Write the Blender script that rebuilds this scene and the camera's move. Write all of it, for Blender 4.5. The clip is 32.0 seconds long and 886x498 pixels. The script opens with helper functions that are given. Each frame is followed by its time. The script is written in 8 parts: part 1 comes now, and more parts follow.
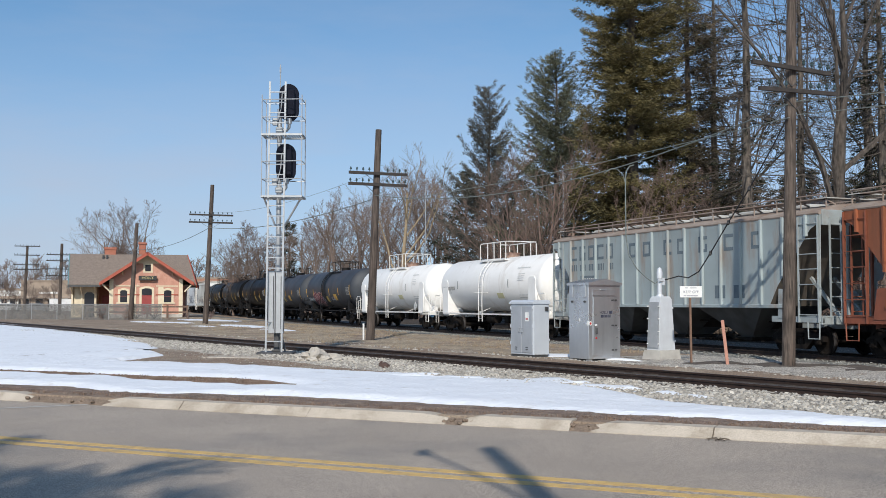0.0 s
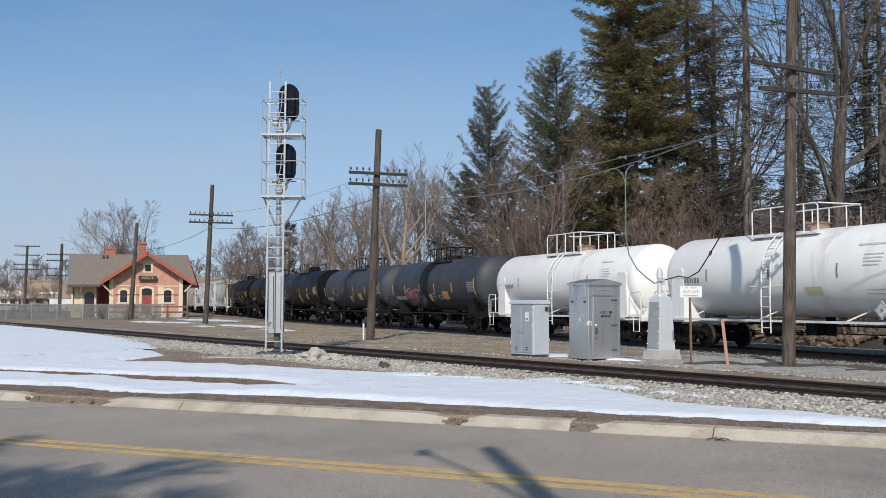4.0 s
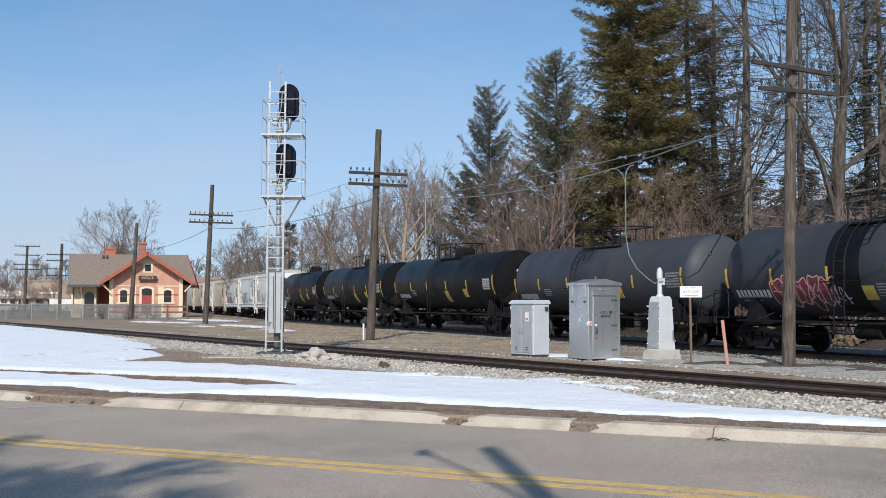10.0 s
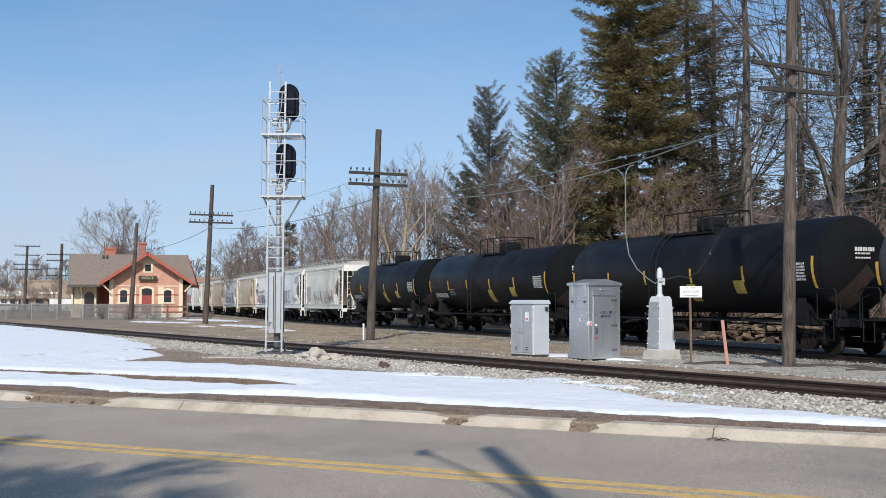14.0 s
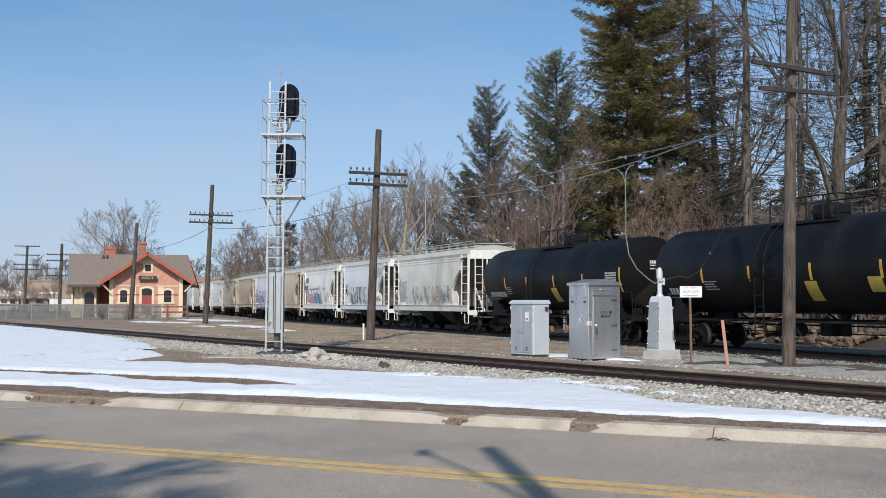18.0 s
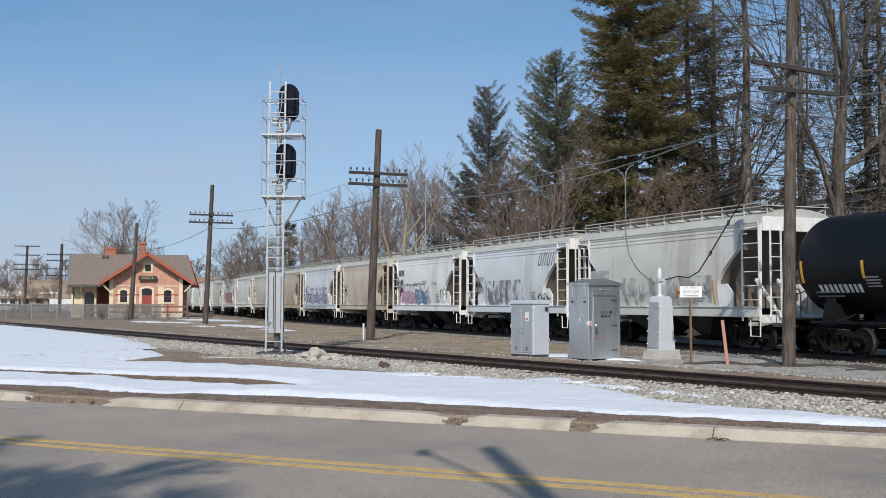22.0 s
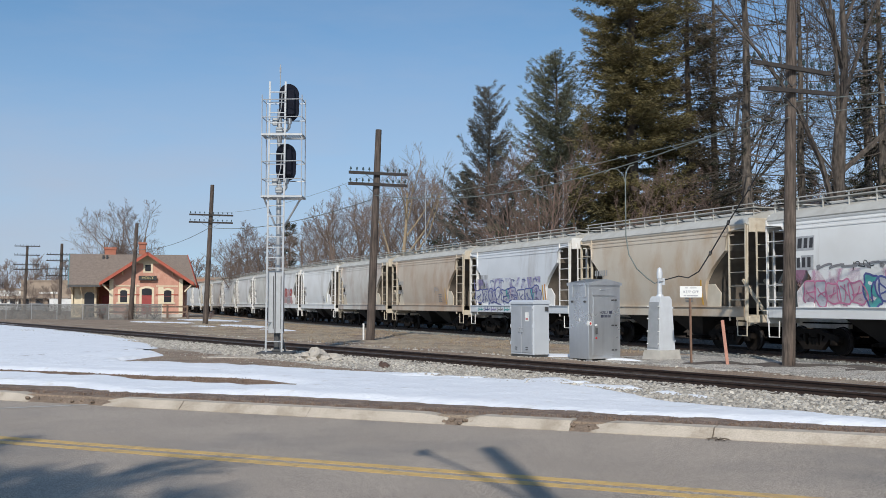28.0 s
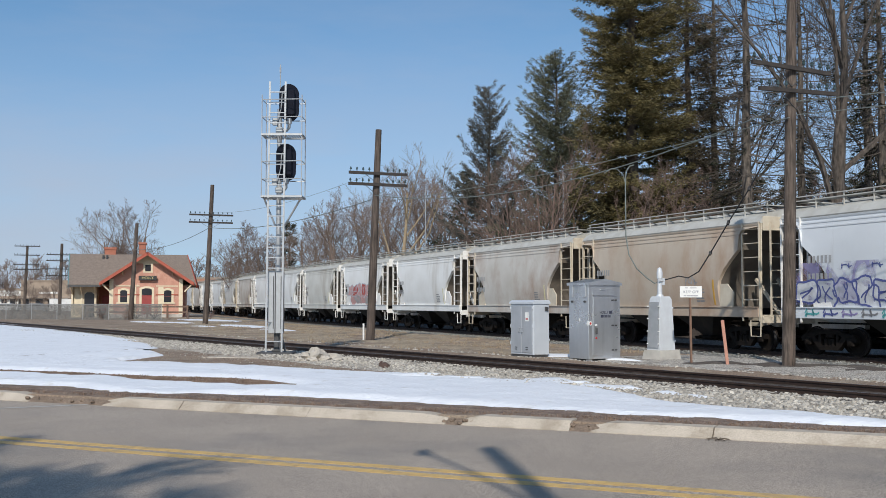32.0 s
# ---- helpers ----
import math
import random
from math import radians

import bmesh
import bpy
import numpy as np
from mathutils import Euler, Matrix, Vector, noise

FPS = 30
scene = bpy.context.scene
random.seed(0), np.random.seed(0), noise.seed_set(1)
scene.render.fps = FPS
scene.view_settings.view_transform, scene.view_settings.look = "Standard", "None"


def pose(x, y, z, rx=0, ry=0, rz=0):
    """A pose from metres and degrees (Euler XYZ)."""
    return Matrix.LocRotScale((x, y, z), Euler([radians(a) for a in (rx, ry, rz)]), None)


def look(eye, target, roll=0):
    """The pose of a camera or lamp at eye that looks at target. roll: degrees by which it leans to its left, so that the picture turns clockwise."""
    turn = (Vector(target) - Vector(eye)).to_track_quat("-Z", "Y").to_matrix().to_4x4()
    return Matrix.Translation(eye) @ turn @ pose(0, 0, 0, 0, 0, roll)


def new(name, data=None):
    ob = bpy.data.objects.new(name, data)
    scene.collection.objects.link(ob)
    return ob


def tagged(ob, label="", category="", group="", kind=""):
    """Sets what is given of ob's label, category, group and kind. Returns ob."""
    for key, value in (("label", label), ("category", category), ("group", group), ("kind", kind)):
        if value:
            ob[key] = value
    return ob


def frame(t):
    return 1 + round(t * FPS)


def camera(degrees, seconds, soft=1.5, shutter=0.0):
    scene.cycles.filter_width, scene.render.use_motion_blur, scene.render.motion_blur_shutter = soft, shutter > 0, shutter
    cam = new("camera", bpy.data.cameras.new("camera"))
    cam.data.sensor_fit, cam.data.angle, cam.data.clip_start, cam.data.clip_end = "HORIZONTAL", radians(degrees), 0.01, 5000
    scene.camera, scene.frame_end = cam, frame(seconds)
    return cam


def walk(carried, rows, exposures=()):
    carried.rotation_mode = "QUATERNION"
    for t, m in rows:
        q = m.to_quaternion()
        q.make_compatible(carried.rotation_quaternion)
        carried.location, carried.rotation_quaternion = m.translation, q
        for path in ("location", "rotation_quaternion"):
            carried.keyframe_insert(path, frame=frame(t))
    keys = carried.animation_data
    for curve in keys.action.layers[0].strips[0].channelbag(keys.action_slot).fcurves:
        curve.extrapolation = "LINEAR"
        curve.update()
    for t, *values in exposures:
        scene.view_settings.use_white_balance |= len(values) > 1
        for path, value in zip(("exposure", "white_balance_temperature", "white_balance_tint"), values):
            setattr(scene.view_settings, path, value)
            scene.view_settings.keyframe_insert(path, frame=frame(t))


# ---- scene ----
cam = camera(45.93, 32.0, soft=0.76)
EYE = (0.0, 0.0, 1.6)
HOLD = pose(*EYE, 90 + 2.94, 0, 0)
# the camera darkens a little while pale cars fill the view
walk(cam, [(0, HOLD), (32, HOLD)], [(0, -0.115), (1, -0.19), (3.5, -0.215), (7, -0.215), (8, -0.115), (9, -0.02), (10, 0.01), (14, 0.01), (17, -0.02), (18, -0.06), (21, -0.07), (22, -0.19), (25, -0.21), (32, -0.21)])

# ---------------------------------------------------------------- light
SUN_UP, SUN_TURN = 35.2, 5.5            # degrees above the horizon; degrees off straight ahead in which the light travels
world = bpy.data.worlds.new("sky")
scene.world = world
world.use_nodes = True
wn = world.node_tree.nodes
sky = wn.new("ShaderNodeTexSky")
sky.sky_type = "NISHITA"
sky.sun_disc = False
sky.sun_elevation, sky.sun_rotation = radians(SUN_UP), radians(180 + SUN_TURN)
sky.altitude, sky.air_density, sky.dust_density, sky.ozone_density = 200, 1.0, 0.9, 1.7
_tc = wn.new("ShaderNodeTexCoord")
_up = wn.new("ShaderNodeVectorMath")          # the haze lies low: the sky is read a little above each direction
_up.operation = "ADD"
_up.inputs[1].default_value = (0, 0, 0.08)
world.node_tree.links.new(_tc.outputs["Generated"], _up.inputs[0])
world.node_tree.links.new(_up.outputs[0], sky.inputs[0])
_ti = wn.new("ShaderNodeVectorMath")          # a touch of haze warms the blue
_ti.operation = "MULTIPLY"
_ti.inputs[1].default_value = (0.80, 1.025, 1.10)
world.node_tree.links.new(sky.outputs[0], _ti.inputs[0])
# thin high haze, thicker towards the horizon
_sp, _mr, _ns, _mm, _mx = (wn.new("ShaderNode" + k) for k in ("SeparateXYZ", "MapRange", "TexNoise", "Math", "Mix"))
_mp = wn.new("ShaderNodeMapping")
_mp.inputs["Scale"].default_value = (1.4, 1.4, 5.0)
_l2 = world.node_tree.links.new
_l2(_tc.outputs["Generated"], _sp.inputs[0])
_l2(_tc.outputs["Generated"], _mp.inputs[0])
_l2(_mp.outputs[0], _ns.inputs["Vector"])
_ns.inputs["Scale"].default_value, _ns.inputs["Detail"].default_value = 1.6, 5
_mr.inputs[1].default_value, _mr.inputs[2].default_value, _mr.inputs[3].default_value, _mr.inputs[4].default_value = 0.0, 0.26, 1.55, 0.0
_l2(_sp.outputs[2], _mr.inputs[0])
_mm.operation = "MULTIPLY"
_l2(_mr.outputs[0], _mm.inputs[0])
_l2(_ns.outputs["Fac"], _mm.inputs[1])
_mx.data_type = "RGBA"
# faint high cirrus
_m3, _n3, _r3, _a3 = (wn.new("ShaderNode" + k) for k in ("Mapping", "TexNoise", "MapRange", "Math"))
_m3.inputs["Scale"].default_value, _m3.inputs["Rotation"].default_value = (1.0, 1.0, 4.5), (0, radians(28), 0)
_l2(_tc.outputs["Generated"], _m3.inputs[0])
_l2(_m3.outputs[0], _n3.inputs["Vector"])
_n3.inputs["Scale"].default_value, _n3.inputs["Detail"].default_value, _n3.inputs["Roughness"].default_value = 2.6, 7, 0.6
_r3.inputs[1].default_value, _r3.inputs[2].default_value, _r3.inputs[4].default_value = 0.50, 0.72, 0.16
_l2(_n3.outputs["Fac"], _r3.inputs[0])
_a3.operation = "ADD"
_l2(_mm.outputs[0], _a3.inputs[0])
_l2(_r3.outputs[0], _a3.inputs[1])
_mx.inputs["B"].default_value = (3.95, 4.2, 5.0, 1)
_l2(_a3.outputs[0], _mx.inputs["Factor"])
_l2(_ti.outputs[0], _mx.inputs["A"])
_l2(_mx.outputs["Result"], wn["Background"].inputs[0])
wn["Background"].inputs[1].default_value = 0.137
sun = new("sun", bpy.data.lights.new("sun", "SUN"))
sun.data.energy, sun.data.angle, sun.data.color = 4.02, radians(0.53), (1.0, 0.935, 0.84)
_l = Vector((math.sin(radians(SUN_TURN)) * math.cos(radians(SUN_UP)), math.cos(radians(SUN_TURN)) * math.cos(radians(SUN_UP)), -math.sin(radians(SUN_UP))))
sun.matrix_world = look(-_l * 120, (0, 0, 0))

# ---------------------------------------------------------------- mesh and material helpers


class Mesh:
    """Collects the faces of one part."""

    def __init__(self):
        self.v, self.f, self.m = [], [], []

    def add(self, verts, faces, mi=0):
        b = len(self.v)
        self.v += [tuple(p) for p in verts]
        self.f += [tuple(b + i for i in q) for q in faces]
        self.m += [mi] * len(faces)
        return self

    def box(self, x0, y0, z0, x1, y1, z1, c=0.0, m=None, mi=0):
        """A block with chamfered edges c wide, between two corners."""
        c = min(c, (x1 - x0) / 2.2, (y1 - y0) / 2.2, (z1 - z0) / 2.2)
        if c <= 0:
            vs = [(x, y, z) for x in (x0, x1) for y in (y0, y1) for z in (z0, z1)]
            fs = [(0, 1, 3, 2), (4, 6, 7, 5), (0, 4, 5, 1), (2, 3, 7, 6), (0, 2, 6, 4), (1, 5, 7, 3)]
        else:
            vs, ix = [], {}
            for i, (x, sx) in enumerate(((x0, 1), (x1, -1))):
                for j, (y, sy) in enumerate(((y0, 1), (y1, -1))):
                    for k, (z, sz) in enumerate(((z0, 1), (z1, -1))):
                        for a in range(3):
                            ix[i, j, k, a] = len(vs)
                            vs.append((x + sx * c * (a != 0), y + sy * c * (a != 1), z + sz * c * (a != 2)))
            fs = []
            for a in range(3):
                o = [b for b in range(3) if b != a]
                for s in (0, 1):
                    q = []
                    for u, w in ((0, 0), (1, 0), (1, 1), (0, 1)):
                        key = [0, 0, 0]
                        key[a], key[o[0]], key[o[1]] = s, u, w
                        q.append(ix[(*key, a)])
                    fs.append(q if (s == 1) ^ (a == 1) else q[::-1])
                for u in (0, 1):
                    for w in (0, 1):
                        k0, k1 = [0, 0, 0], [0, 0, 0]
                        k0[a], k1[a] = 0, 1
                        k0[o[0]] = k1[o[0]] = u
                        k0[o[1]] = k1[o[1]] = w
                        q = [ix[(*k0, o[0])], ix[(*k1, o[0])], ix[(*k1, o[1])], ix[(*k0, o[1])]]
                        fs.append(q)
            for i in (0, 1):
                for j in (0, 1):
                    for k in (0, 1):
                        fs.append([ix[i, j, k, a] for a in range(3)])
        if m is not None:
            vs = [m @ Vector(p) for p in vs]
        return self.add(vs, fs, mi)

    def tube(self, p0, p1, r0, r1=None, n=8, caps=True, mi=0):
        r1 = r0 if r1 is None else r1
        p0, p1 = Vector(p0), Vector(p1)
        d = (p1 - p0).normalized()
        s = d.orthogonal().normalized()
        t = d.cross(s)
        vs = []
        for p, r in ((p0, r0), (p1, r1)):
            vs += [p + (s * math.cos(a) + t * math.sin(a)) * r for a in (2 * math.pi * i / n for i in range(n))]
        fs = [(i, (i + 1) % n, n + (i + 1) % n, n + i) for i in range(n)]
        if caps:
            fs += [tuple(range(n))[::-1], tuple(range(n, 2 * n))]
        return self.add(vs, fs, mi)

    def pipe(self, pts, r, n=6, mi=0, r_end=None):
        """A bent rod through points."""
        pts = [Vector(p) for p in pts]
        vs, k = [], len(pts)
        up = None
        for i, p in enumerate(pts):
            d = (pts[min(i + 1, k - 1)] - pts[max(i - 1, 0)]).normalized()
            up = d.orthogonal().normalized() if up is None else (up - d * up.dot(d)).normalized()
            t = d.cross(up)
            ri = r if r_end is None else r + (r_end - r) * i / (k - 1)
            vs += [p + (up * math.cos(a) + t * math.sin(a)) * ri for a in (2 * math.pi * j / n for j in range(n))]
        fs = [(i * n + j, i * n + (j + 1) % n, (i + 1) * n + (j + 1) % n, (i + 1) * n + j) for i in range(k - 1) for j in range(n)]
        fs += [tuple(range(n))[::-1], tuple(range((k - 1) * n, k * n))]
        return self.add(vs, fs, mi)

    def bar(self, p0, p1, w, h=None, up=(0, 0, 1), mi=0):
        """A straight rectangular bar."""
        h = w if h is None else h
        p0, p1 = Vector(p0), Vector(p1)
        d = (p1 - p0).normalized()
        s = d.cross(Vector(up))
        s = d.orthogonal().normalized() if s.length < 1e-4 else s.normalized()
        t = s.cross(d)
        vs = [p + s * a * w / 2 + t * b * h / 2 for p in (p0, p1) for a, b in ((-1, -1), (1, -1), (1, 1), (-1, 1))]
        return self.add(vs, [(3, 2, 1, 0), (4, 5, 6, 7), (0, 1, 5, 4), (1, 2, 6, 5), (2, 3, 7, 6), (3, 0, 4, 7)], mi)

    def loft(self, rings, caps=True, mi=0, closed=True):
        n = len(rings[0])
        vs = [p for r in rings for p in r]
        k = n if closed else n - 1
        fs = [(i * n + j, i * n + (j + 1) % n, (i + 1) * n + (j + 1) % n, (i + 1) * n + j) for i in range(len(rings) - 1) for j in range(k)]
        if caps:
            fs += [tuple(range(n))[::-1], tuple(range((len(rings) - 1) * n, len(rings) * n))]
        return self.add(vs, fs, mi)

    def prism(self, poly, axis, a, b, mi=0):
        """A flat outline drawn out along axis 0, 1 or 2 from a to b."""
        o = [i for i in range(3) if i != axis]
        rings = []
        for w in (a, b):
            ring = []
            for p in poly:
                q = [0, 0, 0]
                q[axis], q[o[0]], q[o[1]] = w, p[0], p[1]
                ring.append(tuple(q))
            rings.append(ring)
        return self.loft(rings, mi=mi)

    def lathe(self, prof, n=16, m=None, mi=0):
        """(radius, height) pairs turned about z."""
        rings = [[(r * math.cos(2 * math.pi * j / n), r * math.sin(2 * math.pi * j / n), z) for j in range(n)] for r, z in prof]
        if m is not None:
            rings = [[m @ Vector(p) for p in r] for r in rings]
        return self.loft(rings, mi=mi)

    def data(self, name, mats, smooth=35):
        me = bpy.data.meshes.new(name)
        me.from_pydata(self.v, [], self.f)
        for mt in mats if isinstance(mats, (list, tuple)) else [mats]:
            me.materials.append(mt)
        if any(self.m):
            me.polygons.foreach_set("material_index", self.m)
        if smooth:
            me.polygons.foreach_set("use_smooth", [True] * len(self.f))
            me.set_sharp_from_angle(angle=radians(smooth))
        bm = bmesh.new()
        bm.from_mesh(me)
        bmesh.ops.recalc_face_normals(bm, faces=bm.faces)
        bm.to_mesh(me)
        bm.free()
        return me


def part(name, mesh, material, parent=None, label="", at=None, smooth=35):
    """Links a mesh as ONE object under a thing or a part."""
    ob = new(name, mesh.data(name, material, smooth) if isinstance(mesh, Mesh) else mesh)
    if parent is not None:
        ob.parent = parent
    if at is not None:
        ob.matrix_basis = at
    if label:
        ob["label"] = label
    return ob


def empty(name, m, label, category, group="", kind=""):
    ob = new(name)
    ob.empty_display_size = 0.2
    ob.matrix_basis = m
    return tagged(ob, label, category, group, kind)


def surf(name, c1, c2=None, scale=3.0, rough=0.7, metal=0.0, bump=0.15, fine=60.0, dirt=None, dirt_amt=0.0, streak=0.0, rnd=0.0, dirt_scale=0.7, spec=0.5, bump_dist=0.01, speck=0.0):
    """A painted or raw surface: base colour varied at two scales, with stains or downward streaks of dirt and fine relief."""
    mt = bpy.data.materials.new(name)
    mt.use_nodes = True
    nt = mt.node_tree
    N, Lk = nt.nodes, nt.links.new
    bs = N["Principled BSDF"]
    c2 = c2 or tuple(x * 0.8 for x in c1)
    tc = N.new("ShaderNodeTexCoord")
    n1 = N.new("ShaderNodeTexNoise")
    n1.inputs["Scale"].default_value, n1.inputs["Detail"].default_value = scale, 6
    Lk(tc.outputs["Object"], n1.inputs["Vector"])
    mx = N.new("ShaderNodeMix")
    mx.data_type = "RGBA"
    mx.inputs["A"].default_value, mx.inputs["B"].default_value = (*c1, 1), (*c2, 1)
    rp = N.new("ShaderNodeMapRange")
    rp.inputs[1].default_value, rp.inputs[2].default_value = 0.3, 0.7
    Lk(n1.outputs["Fac"], rp.inputs[0])
    Lk(rp.outputs[0], mx.inputs["Factor"])
    col = mx.outputs["Result"]
    n2 = N.new("ShaderNodeTexNoise")
    n2.inputs["Scale"].default_value, n2.inputs["Detail"].default_value = fine, 4
    Lk(tc.outputs["Object"], n2.inputs["Vector"])
    if dirt:
        mp = N.new("ShaderNodeMapping")
        mp.inputs["Scale"].default_value = (1, 1, 1 - 0.88 * streak)
        Lk(tc.outputs["Object"], mp.inputs["Vector"])
        n3 = N.new("ShaderNodeTexNoise")
        n3.inputs["Scale"].default_value, n3.inputs["Detail"].default_value, n3.inputs["Roughness"].default_value = dirt_scale, 8, 0.65
        Lk(mp.outputs[0], n3.inputs["Vector"])
        r3 = N.new("ShaderNodeMapRange")
        r3.inputs[1].default_value, r3.inputs[2].default_value = 0.62 - 0.3 * dirt_amt, 0.85 - 0.25 * dirt_amt
        Lk(n3.outputs["Fac"], r3.inputs[0])
        m3 = N.new("ShaderNodeMix")
        m3.data_type = "RGBA"
        m3.inputs["B"].default_value = (*dirt, 1)
        Lk(r3.outputs[0], m3.inputs["Factor"])
        Lk(col, m3.inputs["A"])
        col = m3.outputs["Result"]
    if speck:
        r5 = N.new("ShaderNodeMapRange")
        r5.inputs[1].default_value, r5.inputs[2].default_value = 0.37, 0.63
        r5.inputs[3].default_value, r5.inputs[4].default_value = 1 - speck, 1 + speck
        Lk(n2.outputs["Fac"], r5.inputs[0])
        h5 = N.new("ShaderNodeHueSaturation")
        Lk(r5.outputs[0], h5.inputs["Value"])
        Lk(col, h5.inputs["Color"])
        col = h5.outputs[0]
    if rnd:
        oi = N.new("ShaderNodeObjectInfo")
        hs = N.new("ShaderNodeHueSaturation")
        r4 = N.new("ShaderNodeMapRange")
        r4.inputs[3].default_value, r4.inputs[4].default_value = 1 - rnd, 1 + rnd
        Lk(oi.outputs["Random"], r4.inputs[0])
        Lk(r4.outputs[0], hs.inputs["Value"])
        Lk(col, hs.inputs["Color"])
        col = hs.outputs[0]
    Lk(col, bs.inputs["Base Color"])
    rr = N.new("ShaderNodeMapRange")
    rr.inputs[3].default_value, rr.inputs[4].default_value = max(0.02, rough - 0.12), min(1, rough + 0.12)
    Lk(n1.outputs["Fac"], rr.inputs[0])
    Lk(rr.outputs[0], bs.inputs["Roughness"])
    bs.inputs["Metallic"].default_value = metal
    bs.inputs["Specular IOR Level"].default_value = spec
    if bump:
        bp = N.new("ShaderNodeBump")
        bp.inputs["Strength"].default_value, bp.inputs["Distance"].default_value = bump, bump_dist
        Lk(n2.outputs["Fac"], bp.inputs["Height"])
        Lk(bp.outputs[0], bs.inputs["Normal"])
    return mt


def grain(mt, scale=(28, 28, 1.2), depth=0.55, bump=0.6):
    """Adds long upright grain and checks to a wood material."""
    nt = mt.node_tree
    tc, mp, n, r, h = (nt.nodes.new("ShaderNode" + k) for k in ("TexCoord", "Mapping", "TexNoise", "MapRange", "HueSaturation"))
    mp.inputs["Scale"].default_value = scale
    n.inputs["Scale"].default_value, n.inputs["Detail"].default_value = 1.0, 5
    nt.links.new(tc.outputs["Object"], mp.inputs["Vector"])
    nt.links.new(mp.outputs[0], n.inputs["Vector"])
    r.inputs[1].default_value, r.inputs[2].default_value = 0.35, 0.62
    r.inputs[3].default_value, r.inputs[4].default_value = 1 - depth, 1.25
    nt.links.new(n.outputs["Fac"], r.inputs[0])
    b = nt.nodes["Principled BSDF"]
    nt.links.new(r.outputs[0], h.inputs["Value"])
    nt.links.new(b.inputs["Base Color"].links[0].from_socket, h.inputs["Color"])
    nt.links.new(h.outputs[0], b.inputs["Base Color"])
    bp = nt.nodes.new("ShaderNodeBump")
    bp.inputs["Strength"].default_value, bp.inputs["Distance"].default_value = bump, 0.02
    nt.links.new(n.outputs["Fac"], bp.inputs["Height"])
    nt.links.new(bp.outputs[0], b.inputs["Normal"])
    return mt


# ---------------------------------------------------------------- plan
FW = Vector((0.3795, -0.9252, 0))          # the way the train goes
SIDE = Vector((0.9252, 0.3795, 0))         # across it, away from the viewer
FOOT = Vector((25.3, 0, 0.03))             # rail head, middle of the train's track
BEND, BEND_END, RADIUS = -71.0, -113.0, 860.0   # that track curves gently between these two


def on_track(a, z=0.0):
    """The pose on the train's track, a metres along it."""
    if a >= BEND:
        p, ang = FOOT + FW * a, 0.0
    else:
        ang = (BEND - max(a, BEND_END)) / RADIUS
        p = FOOT + FW * BEND - FW * RADIUS * math.sin(ang) + SIDE * RADIUS * (1 - math.cos(ang))
        p += (SIDE * math.sin(ang) - FW * math.cos(ang)) * max(0.0, BEND_END - a)
    return Matrix.Translation(p + Vector((0, 0, z))) @ Matrix.Rotation(math.atan2(FW.y, FW.x) - ang, 4, "Z")


N_DIR = Vector((0.5577, -0.8300, 0))       # the empty track
N_SIDE = Vector((0.8300, 0.5577, 0))
N_FOOT = Vector((20.0, 0, 0.08))
ROAD_DIR = Vector((0.905, -0.425, 0))
ROAD_N = Vector((0.425, 0.905, 0))
KERB, MIDLINE, ROAD_Z = 13.6, 9.67, -0.13


def road_pt(along, off, z=0.0):
    return ROAD_DIR * along + ROAD_N * off + Vector((0, 0, z))


def smooth(x, a, b):
    t = max(0.0, min(1.0, (x - a) / (b - a)))
    return t * t * (3 - 2 * t)


def ground_z(x, y):
    """Height of the bare ground."""
    p = Vector((x, y, 0))
    q = p.dot(ROAD_N)
    n = abs((p - Vector((20.0, 0, 0))).dot(N_SIDE))
    a = p.x * FW.x + p.y * FW.y - FOOT.dot(FW)
    d = (p - FOOT).dot(SIDE)
    if a < BEND:
        d -= (BEND - max(a, BEND_END)) ** 2 / (2 * RADIUS) + max(0.0, BEND_END - a) * (BEND - BEND_END) / RADIUS
    z = 0.02 * noise.noise(Vector((x * 0.4, y * 0.4, 0))) + 0.012 * noise.noise(Vector((x * 2.1, y * 2.1, 3)))
    z -= 0.10 * (1 - smooth(n, 1.3, 2.6))
    z += (-0.17 - z) * (1 - smooth(abs(d), 1.7, 3.2))
    z += 0.6 * smooth(d, 4, 30)
    verge = smooth(q, KERB + 0.15, KERB + 1.2)
    z = (-0.02) * (1 - verge) + z * verge
    if MIDLINE - 4.1 < q < KERB + 0.12:
        z = -0.30
    return z

# ---------------------------------------------------------------- materials
STEEL_RAIL = surf("rail_steel", (0.06, 0.036, 0.027), (0.034, 0.022, 0.018), 8, 0.6, 0.3)
RAIL_HEAD = surf("worn_rail_head", (0.16, 0.15, 0.15), (0.09, 0.08, 0.075), 6, 0.4, 0.7, 0.05)
TIE = surf("creosoted_tie", (0.065, 0.05, 0.04), (0.035, 0.028, 0.024), 5, 0.9, 0, 0.5, 90, rnd=0.35)
ASPHALT = surf("asphalt", (0.405, 0.341, 0.280), (0.338, 0.286, 0.236), 0.5, 0.85, 0, 0.3, 75, (0.22, 0.20, 0.18), 0.45, dirt_scale=0.3, speck=0.62)
CONCRETE = surf("kerb_concrete", (0.51, 0.448, 0.372), (0.41, 0.355, 0.29), 2.5, 0.9, 0, 0.4, 60, (0.30, 0.25, 0.19), 0.35, speck=0.15, dirt_scale=2.5)
